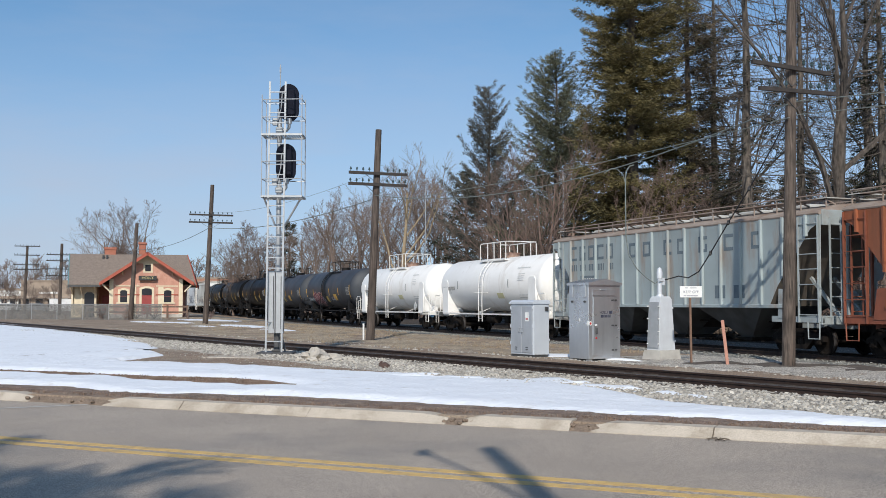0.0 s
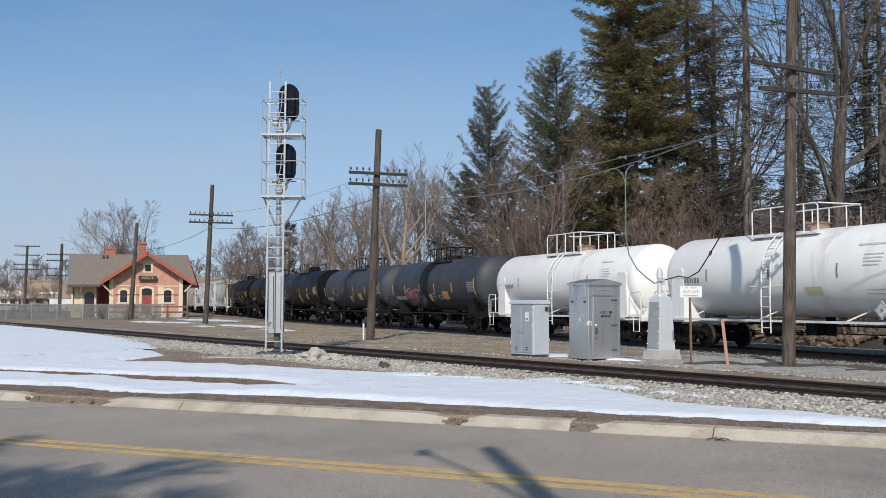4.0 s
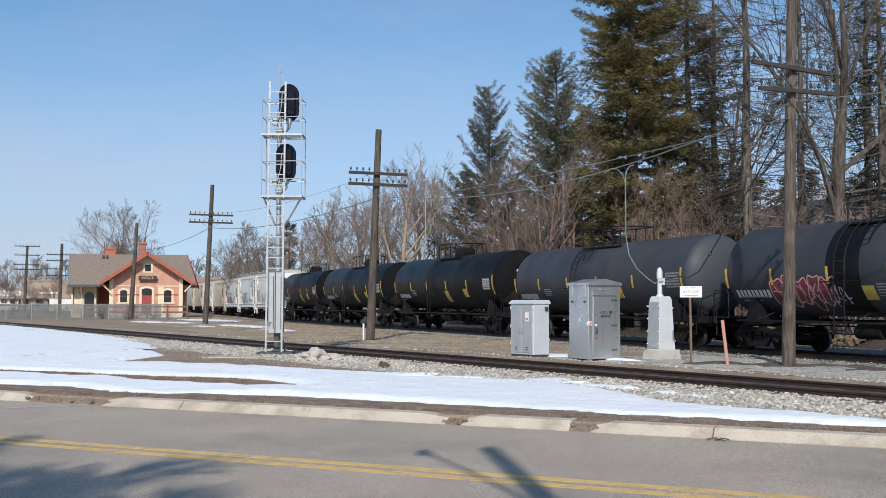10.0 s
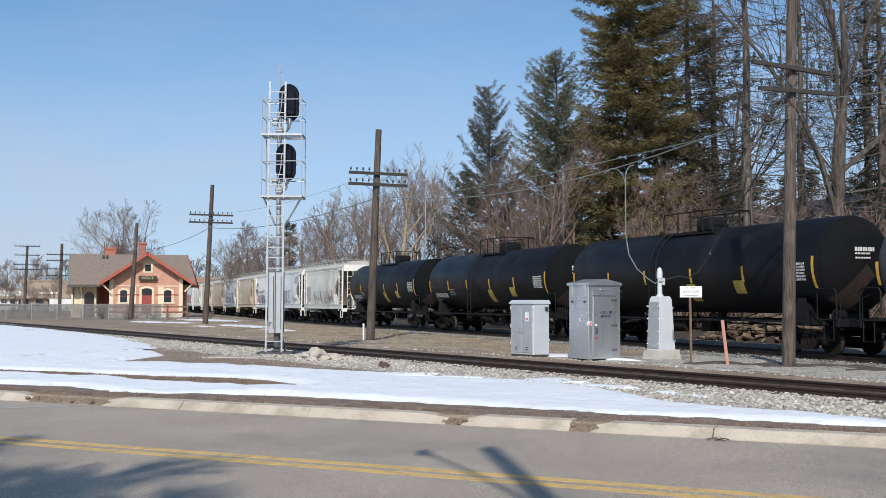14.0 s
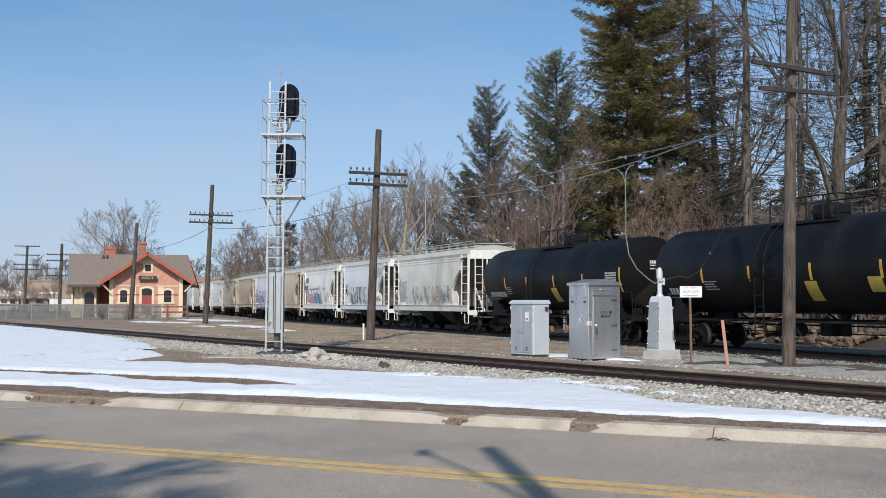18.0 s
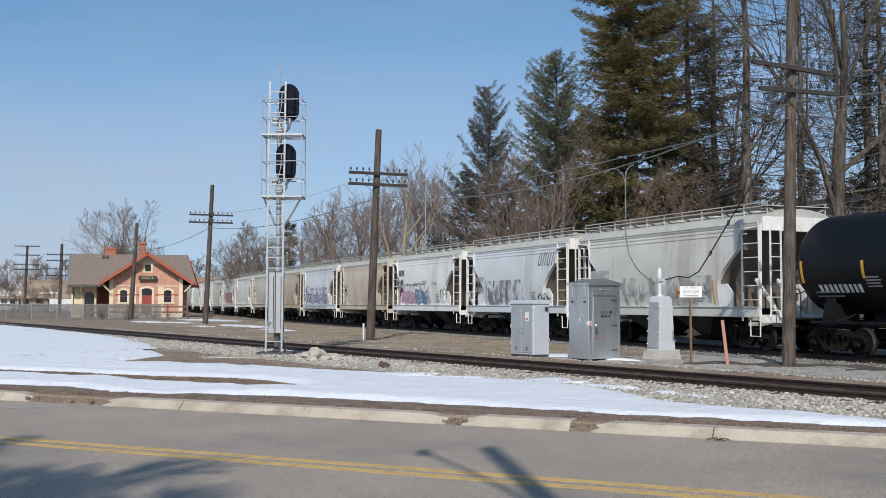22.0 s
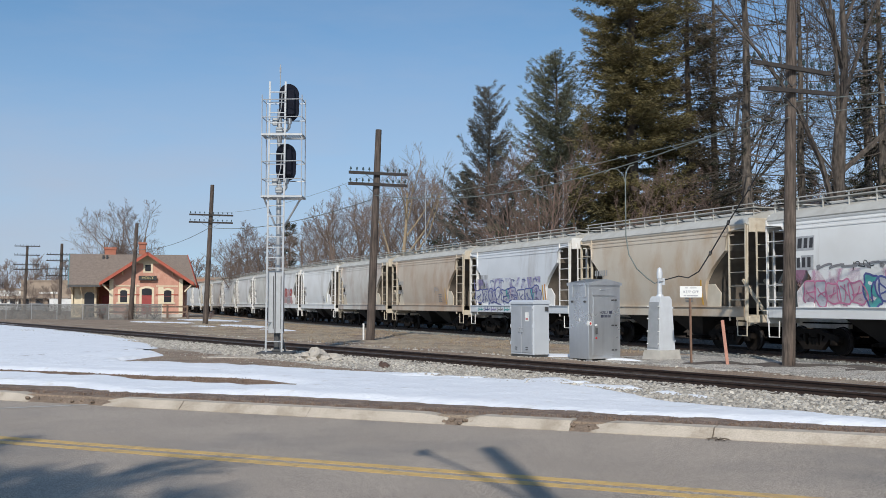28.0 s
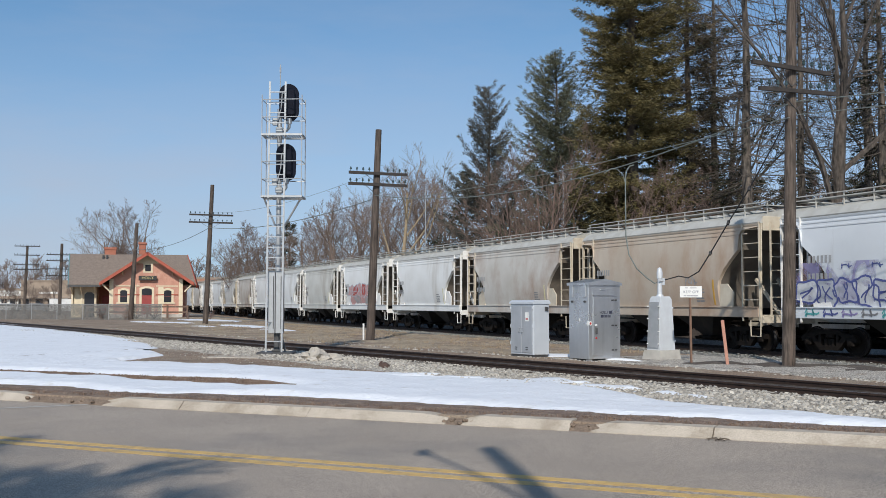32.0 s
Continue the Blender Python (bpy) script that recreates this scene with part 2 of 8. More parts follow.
YELLOW_LINE = surf("yellow_road_paint", (0.66, 0.44, 0.15), (0.56, 0.38, 0.16), 6, 0.8, 0, 0.3, 130, (0.3, 0.24, 0.16), 0.35, dirt_scale=6, speck=0.25)
EARTH = surf("earth_dead_grass", (0.325, 0.24, 0.172), (0.20, 0.142, 0.102), 0.6, 0.95, 0, 0.8, 30, (0.40, 0.345, 0.265), 0.5, dirt_scale=0.5, bump_dist=0.04, speck=0.35)
BALLAST = surf("limestone_ballast", (0.54, 0.49, 0.42), (0.39, 0.35, 0.295), 9, 0.9, 0, 1.0, 22, (0.26, 0.21, 0.16), 0.22, dirt_scale=1.2, bump_dist=0.05, speck=0.5)
SNOW = surf("old_snow", (0.86, 0.88, 0.92), (0.80, 0.82, 0.86), 1.2, 0.6, 0, 0.5, 9, (0.55, 0.52, 0.48), 0.12, dirt_scale=2.0, bump_dist=0.05)
POLE_WOOD = grain(surf("weathered_pole_wood", (0.115, 0.088, 0.072), (0.07, 0.054, 0.046), 2, 0.9, 0, 0.5, 60, (0.08, 0.06, 0.05), 0.4, 1.0, dirt_scale=6))
POLE_GREY = grain(surf("silvered_pole_wood", (0.135, 0.105, 0.085), (0.07, 0.055, 0.046), 2, 0.9, 0, 0.5, 60, (0.10, 0.07, 0.055), 0.4, 1.0, dirt_scale=3), (24, 24, 2.2))
GALV = surf("galvanised_steel", (0.46, 0.47, 0.48), (0.38, 0.39, 0.4), 6, 0.45, 0.55, 0.05)
WHITE_TANK = surf("white_tank_paint", (0.90, 0.885, 0.86), (0.83, 0.81, 0.78), 1.2, 0.45, 0, 0.05, 40, (0.42, 0.34, 0.26), 0.12, 1.0)
DARK_TANK = surf("faded_black_tank_paint", (0.045, 0.050, 0.061), (0.033, 0.037, 0.045), 0.8, 0.5, 0, 0.05, 40, (0.075, 0.055, 0.048), 0.3, 1.0, spec=0.3)
# the dark tank's paint mixed lighter, for the light its heads catch
LIT_HEAD = surf("lit_head_tank_paint", (0.056, 0.062, 0.073), (0.042, 0.047, 0.055), 0.8, 0.55, 0, 0.05, 40, (0.075, 0.055, 0.045), 0.3, 0.6, spec=0.3)
DULL_HEAD = surf("dull_black_head_paint", (0.0080, 0.0084, 0.0098), (0.0060, 0.0064, 0.0074), 1.0, 0.8, 0, 0.05, 40, (0.02, 0.016, 0.014), 0.25, 0.5, dirt_scale=0.6, spec=0.08)
DIRTY_HEAD = surf("mud_sprayed_black_paint", (0.030, 0.022, 0.019), (0.018, 0.014, 0.012), 1.0, 0.6, 0, 0.05, 40, (0.042, 0.031, 0.025), 0.45, 0.5, dirt_scale=0.55, spec=0.15)
BLACK_TANK = surf("black_tank_paint", (0.0068, 0.0074, 0.0094), (0.0050, 0.0055, 0.0068), 1.0, 0.45, 0, 0.05, 40, (0.03, 0.025, 0.022), 0.2, 1.0, spec=0.2)
UNDER = surf("rusty_running_gear", (0.020, 0.0155, 0.0125), (0.010, 0.008, 0.007), 4, 0.8, 0.05, 0.2, spec=0.15)
ROOF = surf("brown_roof_shingles", (0.24, 0.19, 0.155), (0.19, 0.15, 0.125), 3, 0.9, 0, 0.6, 9, speck=0.15)
BARK = surf("bark", (0.16, 0.13, 0.10), (0.09, 0.07, 0.055), 5, 0.9)

# ---------------------------------------------------------------- ground, road
def grid_axis(a, b, fine0, fine1, step, grow=1.12):
    xs, x = [], fine0
    while x < fine1:
        xs.append(x)
        x += step
    s = step
    while x < b:
        xs.append(x)
        s *= grow
        x += s
    xs.append(b)
    s, x = step, fine0
    while x > a:
        s *= grow
        x -= s
        xs.insert(0, max(x, a))
    return xs


def build_ground():
    m = Mesh()
    # laid out along the road, so that the kerb is a clean edge
    xs2, ys2 = grid_axis(-3000, 3000, -36, 30, 0.45), sorted(set([KERB + 0.1, KERB + 0.14] + [q for q in grid_axis(-3000, 4500, KERB - 8, KERB + 45, 0.4) if abs(q - KERB - 0.12) > 0.1]))
    for q in ys2:
        for a in xs2:
            p = road_pt(a, q)
            m.v.append((p.x, p.y, ground_z(p.x, p.y)))
    w = len(xs2)
    m.f = [(j * w + i, j * w + i + 1, (j + 1) * w + i + 1, (j + 1) * w + i) for j in range(len(ys2) - 1) for i in range(w - 1)]
    m.m = [0] * len(m.f)
    tagged(part("ground", m, EARTH, smooth=180), "bare earth and dead winter grass round the railway", "ground", kind="structure")


build_ground()


def strip(m, a0, a1, q0, q1, z0, z1, n=40, mi=0):
    """A slab lying along the road."""
    for i in range(n):
        x0, x1 = a0 + (a1 - a0) * i / n, a0 + (a1 - a0) * (i + 1) / n
        vs = [road_pt(x, q, z) for x in (x0, x1) for q, z in ((q0, z0), (q1, z0), (q1, z1), (q0, z1))]
        m.add(vs, [(0, 1, 5, 4), (1, 2, 6, 5), (2, 3, 7, 6), (3, 0, 4, 7)], mi)
    return m


road = tagged(part("road", strip(Mesh(), -400, 300, MIDLINE - 4, KERB + 0.05, -0.6, ROAD_Z, 60), ASPHALT), "worn grey asphalt street with fine cracks", "road", kind="structure")
for off in (-0.16, 0.16):
    part("yellow_line", strip(Mesh(), -300, 200, MIDLINE + off - 0.085, MIDLINE + off + 0.085, ROAD_Z + 0.001, ROAD_Z + 0.005, 60), YELLOW_LINE, road, "yellow centre line")
m = Mesh()
a, b = Vector((-9.4, 16.1, 0)), Vector((-5.98, 17.88, 0))
n_ = Vector((0, 1, 0)) * 0.06
m.add([p + Vector((0, 0, ROAD_Z + 0.005)) for p in (a - n_, b - n_, b + n_, a + n_)], [(0, 1, 2, 3)])
part("white_line", m, surf("worn_white_road_paint", (0.6, 0.6, 0.58), (0.42, 0.41, 0.39), 5, 0.8, 0, 0.3, 130), road)

kerb = empty("kerb", Matrix(), "pale concrete kerb, chipped and broken in places", "kerb", kind="structure")


def kerb_stone(a0, a1, r0=0.0, r1=0.0):
    """One cast length of kerb; r0, r1: how far its broken ends slope off."""
    m = Mesh()
    n = 6
    rings = []
    for i in range(n + 1):
        a = a0 + (a1 - a0) * i / n
        h = 0.0 + 0.006 * noise.noise(Vector((a * 1.3, 2, 0)))
        if i == 0:
            h -= 0.13 * r0
        if i == n:
            h -= 0.13 * r1
        w = 0.012 * noise.noise(Vector((a * 2.1, 7, 0)))
        lip = ROAD_Z + 0.012
        rings.append([road_pt(a, KERB - 0.03 + w, -0.4), road_pt(a, KERB - 0.03 + w, lip), road_pt(a, KERB + 0.05 + w, h - 0.05), road_pt(a, KERB + 0.10 + w, h), road_pt(a, KERB + 0.34 + w, h + 0.005), road_pt(a, KERB + 0.36, -0.4)])
    m.loft(rings)
    part("kerb_stone", m, CONCRETE, kerb)


a_ = -75.0
breaks = [(-14.4, -12.7), (-6.35, -6.1), (-4.6, -4.2)]
while a_ < 40:
    e_ = a_ + 2.42
    hit = [(u, w) for u, w in breaks if u < e_ and w > a_]
    if hit:
        u, w = hit[0]
        if u - a_ > 0.2:
            kerb_stone(a_, u, 0, 0.35)
        a_ = w
        kerb_stone(a_, a_ + 1.6, 0.35, 0)
        a_ += 1.615
    else:
        kerb_stone(a_, e_)
        a_ = e_ + 0.006
m = strip(Mesh(), -300, 200, MIDLINE - 4.3, MIDLINE - 3.98, -0.5, 0.02, 60)
tagged(part("kerb", m, CONCRETE), "pale concrete kerb along the near side of the street", "kerb", kind="structure")
# crumbled concrete and earth in the breaks
rr = random.Random(3)
m = Mesh()
for u, w in breaks:
    n = 14
    rows = []
    for i in range(n + 1):
        a = u - 0.12 + (w - u + 0.3) * i / n
        rows.append([road_pt(a, q, z + 0.03 * noise.noise(Vector((a * 5, q * 5, 0)))) for q, z in ((KERB - 0.02, ROAD_Z - 0.01), (KERB + 0.06, ROAD_Z + 0.06), (KERB + 0.18, -0.03), (KERB + 0.40, 0.0))])
    m.loft(rows, caps=False, closed=False)
for u, w in breaks:
    for k in range(26):
        a = rr.uniform(u - 0.1, w + 0.2)
        p = road_pt(a, KERB + rr.uniform(0.0, 0.34), -0.11 + rr.uniform(0, 0.06))
        s = rr.uniform(0.012, 0.04)
        m.box(-s, -s, -s * 0.6, s, s, s * 0.6, s * 0.3, m=Matrix.Translation(p) @ Euler((rr.random(), rr.random(), rr.random() * 3)).to_matrix().to_4x4())
tagged(part("kerb_rubble", m, surf("brown_rubble_earth", (0.24, 0.18, 0.135), (0.16, 0.12, 0.09), 6, 0.95, 0, 0.8, 40, speck=0.3)), "crumbled earth and concrete in the kerb breaks", "rubble", kind="stuff")


def rails(name, label, pts, z_off=0.0):
    """A pair of rails on ties; pts are poses along the track's middle at rail-head height."""
    tr = empty(name, Matrix(), label, "track", kind="structure")
    for s in (-1, 1):
        prof = [(-0.07, -0.17), (0.07, -0.17), (0.07, -0.155), (0.012, -0.13), (0.012, -0.045), (0.036, -0.035), (0.036, -0.006), (0.03, 0), (-0.03, 0), (-0.036, -0.006), (-0.036, -0.035), (-0.012, -0.045), (-0.012, -0.13), (-0.07, -0.155)]
        m = Mesh()
        m.loft([[p @ Vector((0, s * 0.7535 + y, z)) for y, z in prof] for p in pts])
        b = len(prof)
        m.m = [1 if (f % b) in (7,) and f < (len(pts) - 1) * b else 0 for f in range(len(m.f))]
        part("rail", m, [STEEL_RAIL, RAIL_HEAD], tr, "rusty steel rail with a worn bright head")
    return tr


train_track = rails("railway_track", "rusty steel rails on ties in pale ballast", [on_track(a) for a in [60, 0, -20, -40, -60] + [BEND - 6 * i for i in range(40)]])
yaw_n = math.atan2(N_DIR.y, N_DIR.x)
near_track = rails("railway_track", "dark empty rails on ties in pale ballast", [Matrix.Translation(N_FOOT + N_DIR * a) @ Matrix.Rotation(yaw_n, 4, "Z") for a in (-4, -60, -150, -300)])

# ---------------------------------------------------------------- paints of the train
WHITE_TRIM = surf("white_trim_paint", (0.82, 0.81, 0.785), (0.71, 0.69, 0.655), 3, 0.55, 0, 0.05, 40, (0.35, 0.25, 0.17), 0.2)
BLACK_TRIM = surf("black_trim_paint", (0.011, 0.011, 0.012), (0.007, 0.007, 0.008), 3, 0.6, 0, 0.05, 40, (0.045, 0.032, 0.025), 0.3, spec=0.2)
RUST_FITTING = surf("rusty_fitting", (0.22, 0.10, 0.065), (0.34, 0.25, 0.2), 4, 0.8)
BLACK_INK = surf("black_stencil", (0.03, 0.03, 0.035), (0.06, 0.06, 0.065), 12, 0.7, 0, 0)
WHITE_INK = surf("white_stencil", (0.68, 0.68, 0.66), (0.5, 0.5, 0.48), 12, 0.7, 0, 0)
GREY_INK = surf("grey_stencil", (0.24, 0.25, 0.26), (0.20, 0.21, 0.22), 4, 0.7, 0, 0)
REFLECT = surf("yellow_reflective_strip", (0.62, 0.36, 0.05), (0.52, 0.30, 0.05), 8, 0.5, 0, 0)
PLACARD = surf("yellow_panel_paint", (0.52, 0.37, 0.07), (0.42, 0.30, 0.07), 6, 0.5, 0, 0)
PLACARD_PALE = surf("faded_yellow_paint", (0.62, 0.58, 0.30), (0.6, 0.55, 0.36), 6, 0.5, 0, 0)
ROOF_GREY = surf("hopper_roof_paint", (0.52, 0.52, 0.49), (0.42, 0.41, 0.38), 2, 0.7, 0, 0.05, 40, (0.3, 0.26, 0.2), 0.3)
ROOF_RUST = surf("rusty_roof", (0.36, 0.30, 0.26), (0.28, 0.22, 0.18), 2, 0.8, 0, 0.1, 40, (0.2, 0.11, 0.07), 0.4)
# both bay paints are darkened for the shade under the car; streaks are dirt
BAY = surf("shaded_bay_paint", (0.026, 0.023, 0.021), (0.016, 0.014, 0.013), 1.5, 0.8, 0, 0.1, 40, (0.07, 0.055, 0.045), 0.25, 1.0)
BAY_GREY = surf("shaded_grey_bay_paint", (0.09, 0.092, 0.092), (0.055, 0.055, 0.053), 1.5, 0.8, 0, 0.1, 40, (0.05, 0.04, 0.035), 0.4, 1.0)
P_PALE = surf("chalky_white_hopper_paint", (0.81, 0.82, 0.81), (0.73, 0.73, 0.71), 0.8, 0.6, 0, 0.06, 30, (0.42, 0.38, 0.32), 0.26, 1.0)
P_GREY = surf("dusty_grey_hopper_paint", (0.66, 0.66, 0.62), (0.56, 0.55, 0.505), 0.8, 0.65, 0, 0.06, 30, (0.33, 0.28, 0.22), 0.33, 1.0)
P_TAN = surf("rusty_tan_hopper_paint", (0.60, 0.545, 0.46), (0.55, 0.48, 0.385), 0.7, 0.65, 0, 0.06, 30, (0.43, 0.285, 0.165), 0.5, 0.55, dirt_scale=0.5)
P_TAN2 = surf("stained_beige_hopper_paint", (0.56, 0.49, 0.405), (0.49, 0.41, 0.325), 0.7, 0.65, 0, 0.06, 30, (0.40, 0.26, 0.17), 0.5, 0.55, dirt_scale=0.5)
P_STAIN = surf("brown_stained_grey_hopper_paint", (0.62, 0.60, 0.56), (0.53, 0.50, 0.45), 0.8, 0.65, 0, 0.06, 30, (0.37, 0.255, 0.19), 0.5, 0.4, dirt_scale=0.45)
P_BLUE = surf("bluish_white_hopper_paint", (0.69, 0.72, 0.75), (0.62, 0.65, 0.68), 0.8, 0.6, 0, 0.06, 30, (0.36, 0.34, 0.32), 0.25, 1.0)
P_RIB = surf("faded_blue_grey_hopper_paint", (0.37, 0.43, 0.44), (0.31, 0.355, 0.36), 0.8, 0.65, 0, 0.06, 30, (0.30, 0.19, 0.12), 0.38, 0.9, dirt_scale=1.3)
P_ORANGE = surf("rusty_orange_hopper_paint", (0.36, 0.11, 0.045), (0.27, 0.085, 0.04), 0.9, 0.65, 0, 0.06, 30, (0.13, 0.06, 0.035), 0.35, 1.0)
T_BUFF = surf("buff_trim_paint", (0.62, 0.555, 0.445), (0.52, 0.45, 0.35), 3, 0.6, 0, 0.05, 40, (0.3, 0.19, 0.11), 0.25)
T_RED = surf("red_brown_trim", (0.28, 0.085, 0.045), (0.18, 0.06, 0.035), 3, 0.6)
SPRAY = {k: surf("spray_" + k, c, tuple(x * 0.75 for x in c), 5, 0.55, 0, 0) for k, c in {"pink": (0.62, 0.22, 0.36), "teal": (0.10, 0.42, 0.42), "blue": (0.10, 0.12, 0.33), "violet": (0.30, 0.26, 0.50), "white": (0.72, 0.73, 0.76), "red": (0.50, 0.09, 0.07), "rose": (0.62, 0.36, 0.34), "black": (0.03, 0.03, 0.035), "grey": (0.26, 0.26, 0.27), "haze": (0.40, 0.40, 0.40), "green": (0.10, 0.40, 0.20), "orange": (0.65, 0.28, 0.06), "wine": (0.22, 0.04, 0.06), "pale": (0.55, 0.57, 0.62), "lilac": (0.50, 0.50, 0.61), "blush": (0.60, 0.47, 0.53), "mist": (0.47, 0.48, 0.49)}.items()}
PALE_INK = surf("worn_white_stencil", (0.40, 0.40, 0.39), (0.24, 0.24, 0.235), 12, 0.7, 0, 0)
DARK_SLOPE = surf("dark_slope_sheet", (0.17, 0.145, 0.12), (0.10, 0.083, 0.068), 1.5, 0.85, 0, 0.1, 40, (0.25, 0.19, 0.13), 0.35)
FAINT_INK = surf("faded_grey_stencil", (0.52, 0.52, 0.51), (0.6, 0.6, 0.58), 9, 0.7, 0, 0)
RIB_INK = surf("faded_blue_black_stencil", (0.10, 0.135, 0.165), (0.15, 0.185, 0.205), 5, 0.7, 0, 0)



def haze(name, c, most=0.75, scale=1.6):
    """Thin sprayed paint that lets the body colour through, thicker in drifting clouds."""
    mt = surf(name, c, tuple(x * 0.85 for x in c), 5, 0.6, 0, 0)
    N, Lk = mt.node_tree.nodes, mt.node_tree.links.new
    tc, mp, n, r = (N.new("ShaderNode" + k) for k in ("TexCoord", "Mapping", "TexNoise", "MapRange"))
    mp.inputs["Scale"].default_value = (1.0, 1.0, 0.55)
    mp.inputs["Rotation"].default_value = (0, radians(25), 0)
    n.inputs["Scale"].default_value, n.inputs["Detail"].default_value, n.inputs["Distortion"].default_value = scale, 4, 1.2
    Lk(tc.outputs["Object"], mp.inputs["Vector"])
    Lk(mp.outputs[0], n.inputs["Vector"])
    r.inputs[1].default_value, r.inputs[2].default_value, r.inputs[4].default_value = 0.43, 0.60, most
    Lk(n.outputs["Fac"], r.inputs[0])
    Lk(r.outputs[0], N["Principled BSDF"].inputs["Alpha"])
    return mt


SMOKE = haze("smoky_grey_spray", (0.30, 0.30, 0.31), 0.5)
SMOKE_DARK = haze("dark_grey_spray", (0.20, 0.20, 0.21), 0.62, 2.2)
SMOKE_VIOLET = haze("violet_spray", (0.33, 0.30, 0.55), 0.6)
SMOKE_PINK = haze("pink_spray", (0.62, 0.30, 0.45), 0.5)

# ---------------------------------------------------------------- train
GAPS = [0.329, 0.694, 1.062, 1.362, 1.672, 1.991, 2.328, 2.688, 3.040, 3.367, 3.632, 3.879, 4.125, 4.372, 4.614, 4.872, 5.124, 5.373, 5.615]
GAPS += [5.615 + 0.248 * i for i in range(1, 11)]
GAPS = [47.09 * g for g in GAPS]          # metres from the plan's foot to each coupling, at the start
MESHES = {}


def kept(key, make, mats, smooth=35):
    """One mesh for alike parts."""
    if key not in MESHES:
        MESHES[key] = make().data(key[0] if isinstance(key, tuple) else key, mats, smooth)
    return MESHES[key]


def m_wheelset():
    m = Mesh()
    turn = Matrix.Rotation(math.pi / 2, 4, "X")
    for s in (-1, 1):
        prof = [(0.0, 0.06), (0.10, 0.06), (0.13, 0.035), (0.34, 0.03), (0.365, 0.05), (0.415, 0.05), (0.42, -0.05), (0.445, -0.075), (0.445, -0.09), (0.36, -0.09), (0.34, -0.02), (0.12, -0.02), (0.0, -0.05)]
        mm = Mesh().lathe(prof, 18)
        m.add([(p[0], s * (0.79 + p[2]), p[1]) for p in mm.v], mm.f, 0)
        m.m[-len(mm.f):] = [1 if i // 18 == 5 else 0 for i in range(len(mm.f))]
        mm = Mesh().lathe([(0.0, 0.0), (0.085, 0.0), (0.085, 0.05), (0.03, 0.07), (0.0, 0.07)], 8)
        m.add([(p[0], s * (1.06 + p[2]), p[1]) for p in mm.v], mm.f, 0)
    m.tube((0, -1.07, 0), (0, 1.07, 0), 0.075, n=10)
    return m


def m_side_frame():
    m = Mesh()
    top = [(-1.12, 0.40), (-1.12, 0.55), (-0.95, 0.64), (-0.62, 0.66), (-0.36, 0.78), (0.36, 0.78), (0.62, 0.66), (0.95, 0.64), (1.12, 0.55), (1.12, 0.40)]
    m.prism(top + [(0.98, 0.44), (0.75, 0.46), (0.52, 0.58), (0.36, 0.64), (-0.36, 0.64), (-0.52, 0.58), (-0.75, 0.46), (-0.98, 0.44)], 1, -0.09, 0.09)
    m.prism([(-0.72, 0.50), (-0.58, 0.60), (-0.30, 0.30), (0.30, 0.30), (0.58, 0.60), (0.72, 0.50), (0.38, 0.16), (-0.38, 0.16)], 1, -0.085, 0.085)
    for s in (-1, 1):
        m.box(s * 0.36 - 0.05, -0.08, 0.3, s * 0.36 + 0.05, 0.08, 0.66)
        m.box(s * 0.875 - 0.14, -0.1, 0.30, s * 0.875 + 0.14, 0.1, 0.56, 0.03)
        m.tube((s * 0.15, 0, 0.29), (s * 0.15, 0, 0.50), 0.075, n=8)
    m.tube((0, 0.03, 0.29), (0, 0.03, 0.50), 0.075, n=8)
    return m


def m_bolster():
    m = Mesh().box(-0.17, -1.05, 0.52, 0.17, 1.05, 0.72, 0.03)
    m.tube((0, 0, 0.7), (0, 0, 0.82), 0.2, n=12)
    for s in (-1, 1):
        m.box(s * 0.5 - 0.04, -0.85, 0.28, s * 0.5 + 0.04, 0.85, 0.36)       # brake beams
    return m


wheelsets = []


def truck(car, x, mat=None):
    b = part("truck", kept("truck", m_bolster, UNDER), None, car, at=pose(x, 0, 0))
    for s in (-1, 1):
        part("side_frame", kept("side_frame", m_side_frame, UNDER), None, b, at=pose(0, s * 1.0, 0))
        w = part("wheelset", kept("wheelset", m_wheelset, [UNDER, RAIL_HEAD]), None, b, at=pose(s * 0.875, 0, 0.42))
        wheelsets.append((w, s * 0.875))


def m_coupler():
    m = Mesh().box(-0.55, -0.09, 0.78, 0.0, 0.09, 0.98, 0.02)
    m.prism([(-0.05, -0.16), (0.16, -0.17), (0.24, -0.06), (0.20, 0.13), (0.06, 0.16), (-0.05, 0.14)], 2, 0.70, 1.05)
    m.pipe([(-0.2, 0.25, 0.85), (0.05, 0.28, 0.55), (0.28, 0.24, 0.42), (0.42, 0.2, 0.5)], 0.03)
    return m


def ladder(car, x, y, z0, z1, mat, w=0.42, across="x", rungs=None, label=""):
    """A ladder of two stiles and round rungs, standing in the x-z plane or the y-z plane."""
    m = Mesh()
    d = Vector((1, 0, 0)) if across == "x" else Vector((0, 1, 0))
    for s in (-1, 1):
        p = Vector((x, y, z0)) + d * s * w / 2
        m.bar(p, p + Vector((0, 0, z1 - z0)), 0.045, 0.045, (1, 0.2, 0))
    n = rungs or max(2, int((z1 - z0) / 0.40))
    for i in range(n):
        z = z0 + (z1 - z0) * (i + 0.5) / n
        m.tube(Vector((x, y, z)) - d * w / 2, Vector((x, y, z)) + d * w / 2, 0.016, n=6)
    return part("ladder", m, mat, car, label)


def rail_bent(pts, r, mat, car, name="handrail"):
    return part(name, Mesh().pipe(pts, r, 6), mat, car)


